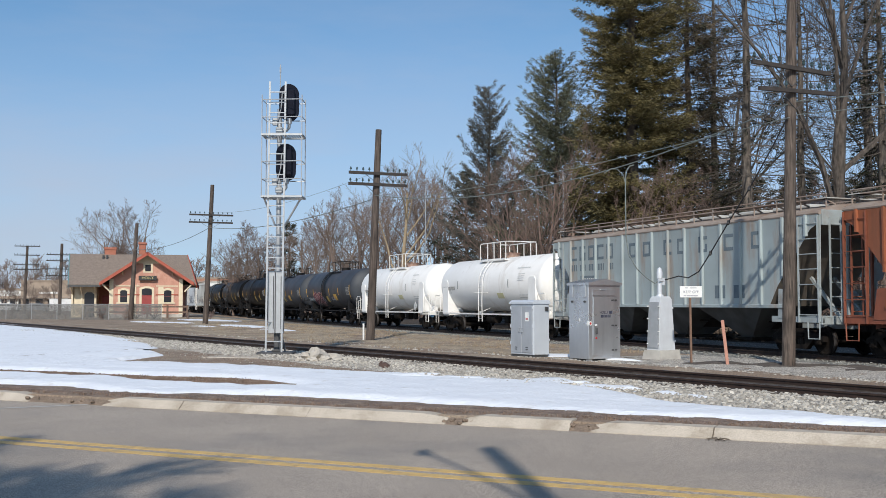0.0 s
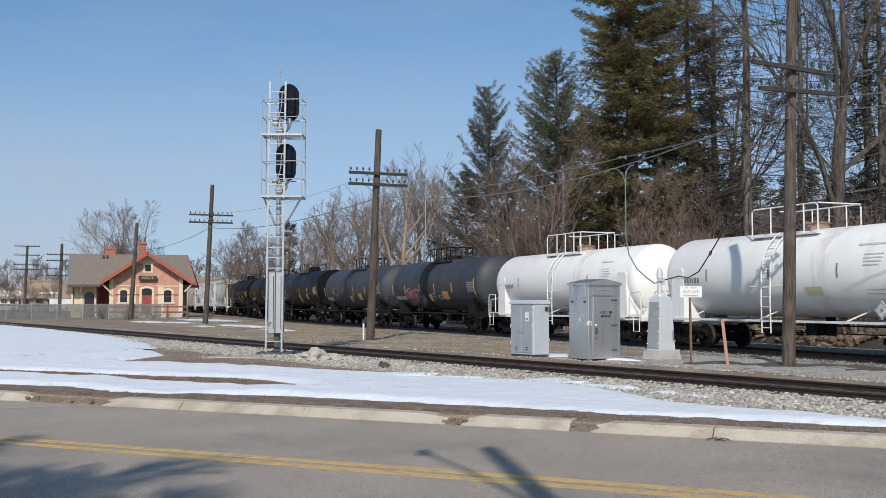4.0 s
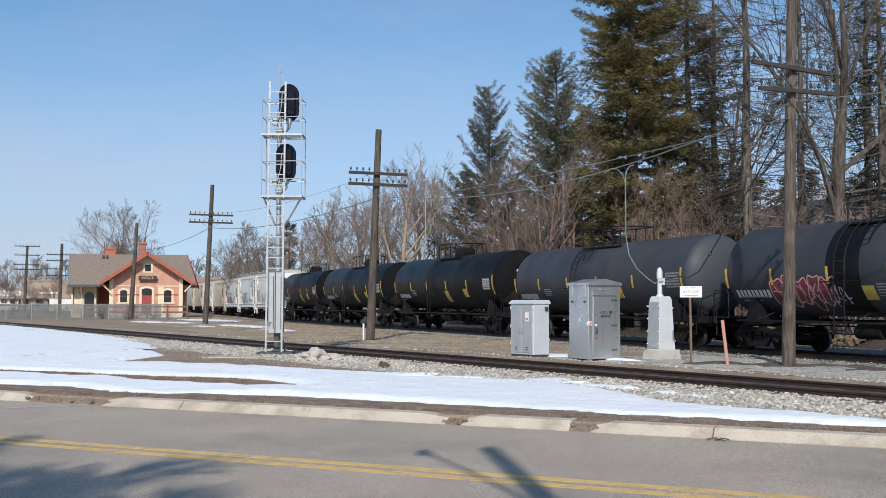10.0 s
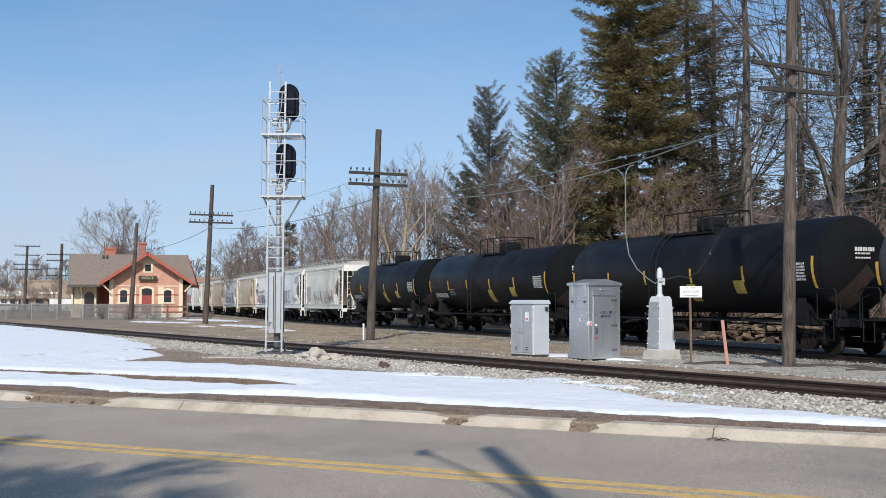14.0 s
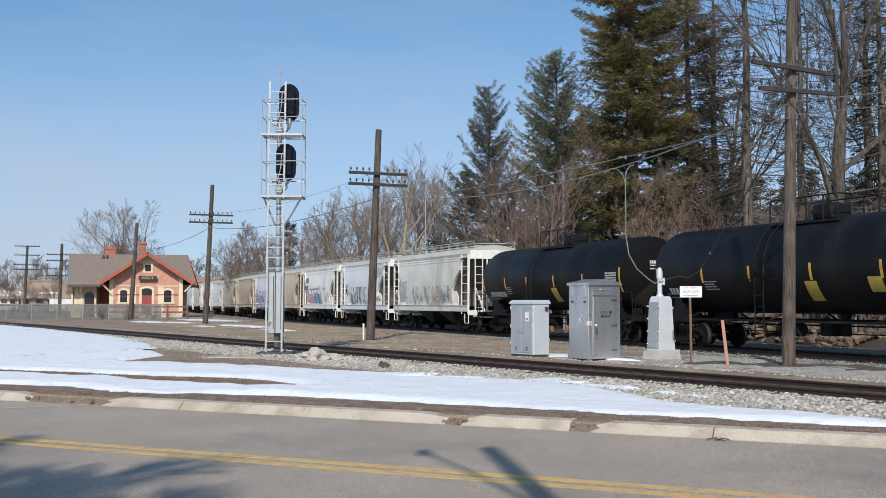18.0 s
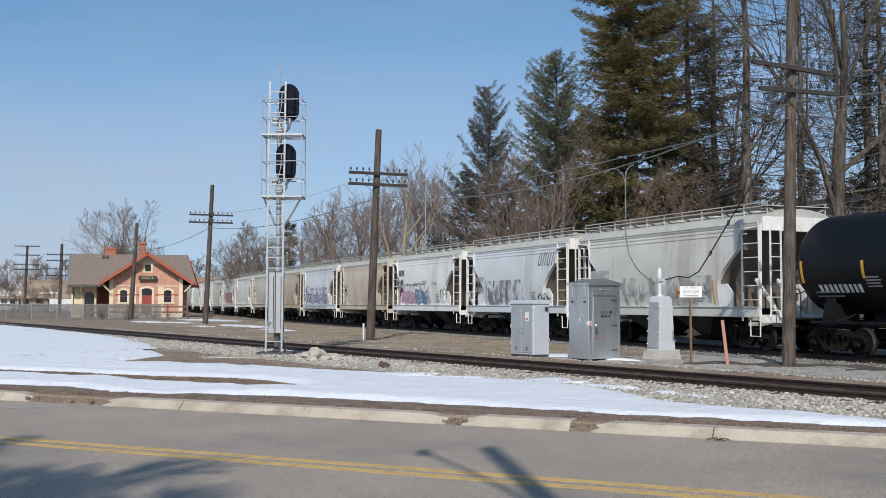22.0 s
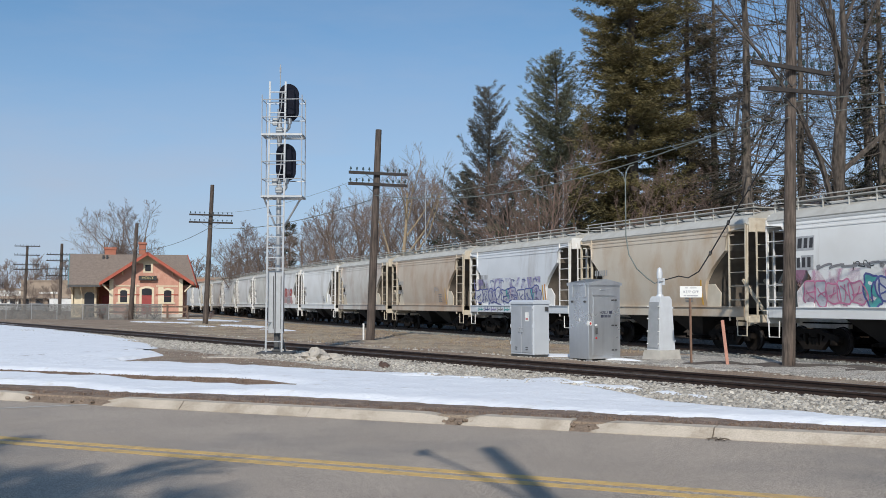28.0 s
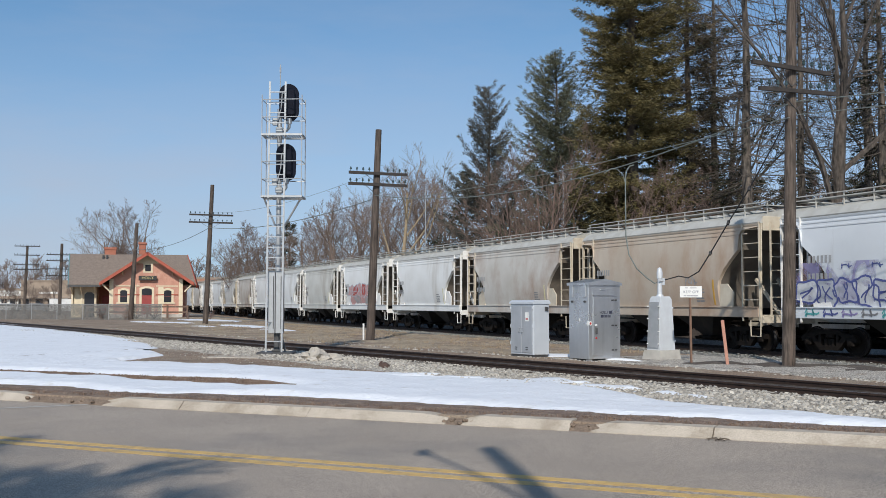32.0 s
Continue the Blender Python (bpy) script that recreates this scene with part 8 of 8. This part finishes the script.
# ---------------------------------------------------------------- trees
def twig_mesh(name, seed, height, spread, trunk_r, mat, forks=7, depth=4, droop=0.0, bare=0.28, multi=1, fine=0.011):
    """A leafless broad-leaved tree: limbs, boughs and twigs, tapered."""
    rg = random.Random(seed)
    m, tw = Mesh(), Mesh()

    def limb(p, d, length, r, lvl):
        n = 4 if lvl < 2 else 3 if lvl == 2 else 2
        pts = [p]
        q, dd = p.copy(), d.normalized()
        for k in range(n):
            dd = (dd + Vector((rg.uniform(-1, 1), rg.uniform(-1, 1), rg.uniform(-0.6, 0.8))) * (0.10 if lvl == 0 else 0.22) + Vector((0, 0, (0.10 if lvl else 0.05) - droop * lvl))).normalized()
            q = q + dd * length / n
            pts.append(q)
        (m if lvl < 2 else tw).pipe(pts, r, 8 if lvl == 0 else 5 if lvl == 1 else 3, r_end=max(fine * 0.6, r * (0.35 if lvl else 0.25)))
        if lvl >= depth:
            return
        kids = forks if lvl == 0 else max(3, forks - 1 - (lvl > 1))
        for k in range(kids):
            f = bare + (1 - bare) * (k + rg.random()) / kids if lvl == 0 else 0.2 + 0.8 * (k + rg.random()) / kids
            i = min(n - 1, int(f * n))
            base = pts[i].lerp(pts[i + 1], f * n - i)
            axis = (pts[i + 1] - pts[i]).normalized()
            a = rg.uniform(0, 6.283)
            s = axis.orthogonal().normalized()
            t = axis.cross(s)
            out = s * math.cos(a) + t * math.sin(a)
            open_ = rg.uniform(0.55, 1.1) * spread
            nd = axis * (1.0 if lvl else 0.9) + out * open_
            ln = length * (0.62 if lvl == 0 else 0.58) * (1.15 - 0.55 * f) * rg.uniform(0.75, 1.2)
            limb(base, nd, ln, max(fine, r * (1 - 0.6 * f) * (0.5 if lvl == 0 else 0.45)), lvl + 1)

    for k in range(multi):
        d = Vector((0, 0, 1)) if multi == 1 else Vector((rg.uniform(-0.5, 0.5), rg.uniform(-0.5, 0.5), 1))
        limb(Vector((rg.uniform(-.3, .3) * (multi > 1), rg.uniform(-.3, .3) * (multi > 1), -0.3)), d, height * (0.72 if multi == 1 else 0.62) * rg.uniform(0.85, 1.05), trunk_r, 0)
    f = height / max(v[2] for v in m.v + tw.v)
    for o in (m, tw):
        o.v = [(x * f, y * f, z * f if z > 0 else z) for x, y, z in o.v]
    return m.data(name + "_trunk", mat, 60), tw.data(name + "_crown", mat, 60)


def conifer(name, seed, height, radius, mats, start=0.1, rise=0.0, curl=0.15, step=0.36, per=8, size=0.22, tip=0.8, ragged=0.25, girth=0.018, cover=1.0, twiggy=0.0, inner=0.2, gap=0.05, every=0.15, hollows=0.24):
    """A needle tree in two meshes: trunk with boughs and side branches, and the crown of many small needle sprigs along them."""
    rg = random.Random(seed)
    wood, green = Mesh(), Mesh()
    wood.pipe([(0.06 * math.sin(k * 1.3 + seed), 0.05 * math.cos(k * 1.7), -0.3 + (height + 0.3) * k / 10) for k in range(11)], girth * height, 8, r_end=0.03)

    def sprig(b, d, s):
        for q in range(7):
            o = (d + Vector((rg.uniform(-.5, .5), rg.uniform(-.5, .5), rg.uniform(-.55, .4)))).normalized() * s * rg.uniform(0.6, 1.1)
            w = o.cross(Vector((rg.uniform(-1, 1), rg.uniform(-1, 1), rg.uniform(-1, 1)))).normalized() * s * 0.13
            c = b + Vector((rg.uniform(-.5, .5), rg.uniform(-.5, .5), rg.uniform(-.5, .5))) * s
            green.add([c - w, c + w, c + o], [(0, 1, 2)])

    z = start * height
    while z < height * 0.99:
        f = (z / height - start) / (1 - start)
        env = radius * (1 - f) ** tip * (0.6 + 0.4 * min(1, f * 6)) + 0.12
        env *= 1 + 0.22 * noise.noise(Vector((z * 0.55, seed, 0)))
        for k in range(max(3, int(per * (0.6 + 0.4 * (1 - f))))):
            a = rg.uniform(0, 6.283)
            L = env * rg.uniform(1 - ragged * 1.8, 1 + ragged) * (1 + 0.25 * noise.noise(Vector((math.cos(a) * 1.5, math.sin(a) * 1.5, z * 0.4 + seed))))
            if rg.random() < gap or L < 0.1 or noise.noise(Vector((math.cos(a) * 1.8, math.sin(a) * 1.8, z * 0.75 + seed * 3))) > hollows:
                continue
            z0 = z + rg.uniform(-step, step) * 0.6
            sl = rise + 0.5 * f * f + rg.uniform(-0.14, 0.14)
            bend = rg.uniform(-0.25, 0.25)
            pts = [Vector((L * t * math.cos(a + bend * t), L * t * math.sin(a + bend * t), z0 + sl * L * t + curl * L * t * t)) for t in (0, 0.25, 0.5, 0.75, 1)]
            wood.pipe(pts, 0.015 + 0.008 * L, 3, r_end=0.006)
            n = max(2, int(L * (1 - inner) / every))
            for j in range(n + 1):
                t = min(1.0, inner + (1 - inner) * (j + rg.random() * 0.8) / n)
                i = min(3, int(t * 4))
                b = pts[i].lerp(pts[i + 1], t * 4 - i)
                d = (pts[i + 1] - pts[i]).normalized()
                side = Vector((-d.y, d.x, 0)) * (1 if j % 2 else -1)
                l = (0.30 * L * (1 - t) + 0.22) * rg.uniform(0.6, 1.3)
                dd = (d * 0.75 + side * rg.uniform(0.5, 1.0) + Vector((0, 0, rg.uniform(-0.35, 0.12)))).normalized()
                e = b + dd * l
                if twiggy and rg.random() < twiggy:
                    mid = b.lerp(e, 0.5) + Vector((0, 0, rg.uniform(-0.05, 0.1)))
                    wood.pipe([b, mid, e + Vector((rg.uniform(-.2, .2), rg.uniform(-.2, .2), rg.uniform(-.5, .1)))], 0.011, 3, r_end=0.006)
                if rg.random() > cover:
                    continue
                k2 = max(1, int(l / (size * 0.7)))
                for q in range(k2):
                    sprig(b.lerp(e, (q + 0.6) / k2) + Vector((0, 0, rg.uniform(-0.5, 0.2) * size)), dd, size)
                if j % 2 == 0:
                    sprig(b, d, size * 1.1)
        z += step * (0.7 + 0.5 * (1 - f))
    return wood.data(name + "_trunk", mats[0], 60), green.data(name + "_crown", mats[1], 0)


def leafy(name, c1, c2, lo, hi):
    """Needles, with each small spray a little different."""
    mt = surf(name, c1, c2, 0.6, 0.75, 0, 0)
    nt = mt.node_tree
    g, h, r = nt.nodes.new("ShaderNodeNewGeometry"), nt.nodes.new("ShaderNodeHueSaturation"), nt.nodes.new("ShaderNodeMapRange")
    r.inputs[3].default_value, r.inputs[4].default_value = lo, hi
    nt.links.new(g.outputs["Random Per Island"], r.inputs[0])
    nt.links.new(r.outputs[0], h.inputs["Value"])
    b = nt.nodes["Principled BSDF"]
    nt.links.new(b.inputs["Base Color"].links[0].from_socket, h.inputs["Color"])
    nt.links.new(h.outputs[0], b.inputs["Base Color"])
    b.inputs["Specular IOR Level"].default_value = 0.25
    return mt


N_OLIVE = leafy("olive_fir_needles", (0.195, 0.16, 0.07), (0.10, 0.085, 0.04), 0.5, 1.5)
N_BLUE = leafy("blue_green_spruce_needles", (0.13, 0.127, 0.108), (0.08, 0.08, 0.068), 0.6, 1.35)
N_BROWN = leafy("browned_fir_needles", (0.16, 0.12, 0.08), (0.09, 0.08, 0.05), 0.5, 1.4)
N_DARK = leafy("dark_spruce_needles", (0.055, 0.055, 0.032), (0.036, 0.038, 0.024), 0.5, 1.4)
N_PINE = leafy("pine_needles", (0.175, 0.18, 0.122), (0.105, 0.11, 0.075), 0.55, 1.4)
B_GREY = grain(surf("grey_bark", (0.165, 0.137, 0.112), (0.092, 0.075, 0.062), 4, 0.9, 0, 0.5), (9, 9, 1.5), 0.5, 0.8)
B_TAN = surf("tan_bark", (0.36, 0.28, 0.18), (0.26, 0.20, 0.13), 3, 0.9, 0, 0.4)
B_RED = surf("reddish_twigs", (0.215, 0.147, 0.12), (0.13, 0.09, 0.075), 3, 0.9, 0, 0)
B_DARK = surf("dark_bark", (0.10, 0.08, 0.065), (0.06, 0.05, 0.042), 4, 0.9, 0, 0.5)
B_FAR = surf("pale_grey_brown_bark", (0.225, 0.168, 0.138), (0.145, 0.108, 0.09), 3, 0.9, 0, 0)
B_BROWN = surf("brown_twigs", (0.22, 0.17, 0.125), (0.16, 0.12, 0.09), 3, 0.9, 0, 0)


def spot(px, z):
    """A place seen in direction px of 1568, z metres ahead."""
    return (px - 784) / 1850 * z, z


def plant(mesh, px, z, turn, label, name="bare_tree", scale=1.0, cat="tree", group="bare trees"):
    x, y = spot(px, z)
    e = empty(name, pose(x, y, ground_z(x, y) - 0.05, 0, 0, turn) @ Matrix.Scale(scale, 4), label, cat, group)
    part("trunk" if cat == "tree" else "stem", mesh[0], None, e)
    part("crown", mesh[1], None, e)
    return e


def plant_conifer(pair, px, z, turn, label):
    x, y = spot(px, z)
    e = empty("conifer", pose(x, y, ground_z(x, y), 0, 0, turn), label, "tree", "conifers")
    part("trunk", pair[0], None, e)
    part("crown", pair[1], None, e)
    return e


plant_conifer(conifer("spruce", 3, 16.6, 4.7, (B_DARK, N_BLUE), 0.04, 0.18, 0.42, 0.50, 10, 0.20, 0.85, 0.25, 0.015, 1.0, 0, 0.12, 0.06, 0.12), 866, 72, 0, "blue-green spruce with upswept boughs and gaps between")
plant_conifer(conifer("pine", 4, 17.3, 3.9, (B_DARK, N_PINE), 0.06, 0.12, 0.3, 0.40, 12, 0.19, 0.5, 0.2, 0.016, 1.0, 0, 0.1, 0.04), 986, 66, 40, "tall green pine with feathery rising boughs")
plant_conifer(conifer("fir", 5, 30.0, 4.05, (B_DARK, N_OLIVE), 0.07, -0.22, 0.28, 0.36, 13, 0.21, 0.5, 0.13, 0.016, 1.0, 0, 0.12, 0.03, 0.15, 0.2), 1121, 58, 10, "very tall dense olive-green fir")
plant_conifer(conifer("fir", 15, 25.0, 3.6, (B_DARK, N_BROWN), 0.10, -0.25, 0.2, 0.42, 9, 0.24, 0.5, 0.35, 0.016, 0.75, 0.5, 0.2, 0.06), 1222, 64, 10, "tall fir with browned sparse boughs")
BARE = conifer("thin_spruce", 8, 25.0, 3.5, (B_GREY, N_DARK), 0.10, -0.32, 0.12, 0.40, 10, 0.26, 0.45, 0.4, 0.014, 0.10, 1.0, 0.1, 0.05, 0.42)
BARE_B = conifer("thin_spruce", 9, 24.0, 3.6, (B_GREY, N_DARK), 0.12, -0.28, 0.12, 0.44, 9, 0.28, 0.5, 0.4, 0.014, 0.35, 1.0, 0.1, 0.08, 0.42)
plant_conifer(BARE, 1325, 52, 70, "tall thin spruce with mostly bare drooping boughs")
plant_conifer(BARE_B, 1566, 56, 20, "tall thin spruce with sparse dark needles")
for px, z, turn in ((1268, 66, 200), (1422, 64, 110), (1540, 60, 230)):
    plant_conifer(BARE if turn % 3 else BARE_B, px, z, turn, "tall thin spruce with mostly bare drooping boughs")
plant_conifer(conifer("small_spruce", 10, 12.5, 2.6, (B_DARK, N_DARK), 0.1, 0.05, 0.1, 0.6, 6, 0.5, 0.9, 0.3, every=0.5), 512, 140, 20, "dark green spruce among bare woods")
MID = conifer("spruce", 13, 11.0, 3.2, (B_DARK, N_DARK), 0.04, -0.1, 0.2, 0.5, 8, 0.32, 0.8, 0.3, every=0.4)
for px, z, turn in ((1030, 76, 20), (825, 76, 80), (920, 82, 140), (1085, 70, 200), (1265, 72, 260), (1180, 74, 310), (1440, 80, 30), (1550, 80, 100), (1220, 76, 45), (1308, 80, 170), (1348, 86, 290), (1398, 84, 15), (1480, 82, 220), (1515, 86, 120)):
    plant_conifer(MID, px, z, turn, "dark green spruce in the shade of taller trees")

FARO = [twig_mesh("far_bare_tree", 45 + k, 16, 1.0, 0.3, B_FAR, 7, 4, 0, 0.2, 1, 0.014) for k in range(2)]
FARB = [twig_mesh("far_bushy_tree", 55 + k, 12, 1.3, 0.2, B_FAR, 8, 4, 0, 0.1, 1, 0.010) for k in range(2)]
DIST = [twig_mesh("distant_tree", 47 + k, 15, 1.1, 0.3, B_FAR, 8, 3, 0, 0.15, 1, 0.05) for k in range(2)]
SHRUB = [twig_mesh("bare_shrub", 60 + k, 5, 1.1, 0.05, B_RED, 6, 3, 0, 0.1, 4, 0.009) for k in range(3)]
SLIM = [twig_mesh("slim_tree", 70 + k, 11, 0.95, 0.12, B_RED, 6, 4, 0, 0.15, 2, 0.008) for k in range(2)]
TANT = twig_mesh("pale_tree", 80, 16.3, 0.95, 0.30, B_TAN, 7, 4, 0, 0.25)
TANT[1].materials[0] = B_FAR
B_BIG = grain(surf("dark_grey_brown_bark", (0.12, 0.098, 0.082), (0.07, 0.057, 0.048), 4, 0.9, 0, 0.5), (9, 9, 1.5), 0.5, 0.8)
TALL = [twig_mesh("tall_tree", 93 + k, 24, 0.8, 0.30, B_GREY, 8, 4, 0.01, 0.2) for k in range(2)]
BIG = twig_mesh("big_tree", 90, 26, 0.75, 0.38, B_BIG, 8, 4, 0, 0.22)

plant(TANT, 705, 95, 30, "bare tree with pale tan trunk and forked limbs")
plant(BIG, 1481, 50, 200, "very tall bare tree with thick dark trunk")
plant(twig_mesh("wide_tree", 157, 17.2, 1.15, 0.26, B_FAR, 7, 4, 0, 0.12, 3, 0.014), 212, 152, 0, "wide bare grey tree behind the depot")
plant(FARB[1], 255, 158, 90, "bare grey tree behind the depot", scale=1.15)
for px, z, turn, k in ((432, 128, 10, 1.0), (414, 131, 130, 0.85), (455, 126, 250, 0.95)):
    plant(FARB[0], px, z, turn, "rounded bare brown tree behind the train", scale=k)
rg = random.Random(77)
for px, z, hgt in ((478, 135, 12), (540, 128, 12.5), (575, 120, 13), (605, 112, 13.2), (640, 118, 15), (665, 108, 15), (690, 120, 14), (745, 104, 16), (770, 110, 15.5), (795, 100, 14), (455, 150, 10), (520, 150, 13), (560, 145, 13), (625, 135, 14), (720, 130, 15)):
    kind = FARB if rg.random() < 0.55 else FARO
    ms = rg.choice(kind)
    plant(ms, px, z, rg.uniform(0, 360), "bare brown winter tree in the woods beyond the track", scale=hgt / (12 if kind is FARB else 16))
for px, z, hgt in ((1500, 47, 6.0), (1545, 45, 5.5), (1440, 48, 5.0), (955, 58, 11.5), (925, 61, 10.0), (990, 57, 10.5), (900, 66, 9.0), (1215, 48, 7.2), (1180, 52, 8), (1240, 56, 9.5), (1292, 54, 9.0), (1375, 56, 8.0), (1350, 60, 9.5)):
    plant(rg.choice(SLIM), px, z, rg.uniform(0, 360), "slim bare tree with reddish twigs", scale=hgt / 11)
for px, z, hgt in ((1290, 74, 24), (1600, 70, 25)):
    plant(rg.choice(TALL), px, z, rg.uniform(0, 360), "tall bare tree with fine grey branches", scale=hgt / 24)
for k in range(26):
    px = 560 + 1080 * k / 25 + rg.uniform(-14, 14)
    d = rg.uniform(6.5, 12)
    r = (px - 784) / 1850
    z = (25.3 + d / 0.925) / (r + 0.41) if r > -0.3 else 100
    plant(rg.choice(SHRUB), px, z, rg.uniform(0, 360), "leafless reddish brush behind the track", "bare_shrub", rg.uniform(0.75, 1.35), "shrub", "brush along the track")
for px, z, k in ((20, 104, .34), (55, 106, .3), (88, 103, .36), (120, 104, .34), (150, 102, .3), (182, 99, .26), (222, 98, .22), (300, 97, .16), (335, 99, .2), (372, 96, .22)):
    plant(rg.choice(SHRUB), px, z, rg.uniform(0, 360), "low leafless weeds by the fence", "bare_shrub", k, "shrub", "weeds by the fence")
for px, z, k in ((8, 190, .42), (30, 205, .36), (52, 196, .40), (78, 200, .34), (98, 192, .44), (128, 198, .38)):
    plant(rg.choice(DIST), px, z, rg.uniform(0, 360), "small bare tree among the town buildings", scale=k, group="distant trees")
for k in range(26):
    px = -60 + 28 * k + rg.uniform(-10, 10)
    z = rg.uniform(240, 330)
    plant(rg.choice(DIST), px, z, rg.uniform(0, 360), "distant bare tree beyond the town", scale=rg.uniform(0.7, 1.05), group="distant trees")
m = Mesh()
for k in range(160):
    a = math.radians(-34 + 68 * k / 159)
    d = 420
    h = 7 + 3.5 * noise.noise(Vector((k * 0.35, 0, 0))) + 1.5 * noise.noise(Vector((k * 1.3, 0, 4)))
    m.v += [(d * math.sin(a), d * math.cos(a), -1), (d * math.sin(a), d * math.cos(a), h), (d * math.sin(a) * 1.05, d * math.cos(a) * 1.05, h * 0.9)]
m.f = [(3 * k + j, 3 * k + 3 + j, 3 * k + 4 + j, 3 * k + 1 + j) for k in range(159) for j in range(2)]
m.m = [0] * len(m.f)
tagged(part("far_woods", m, B_BROWN, smooth=180), "far brown winter woods along the horizon", "woods", kind="stuff")

# a tall bare tree behind the viewer throws its branches' soft shadow over the asphalt
plant(twig_mesh("street_tree", 101, 20.2, 0.8, 0.38, B_GREY, 13, 4, 0, 0.16, 1, 0.055), 784, 0, 0, "tall bare street tree on the near side of the road").location = (-7.6, -14.9, 0)


motions()
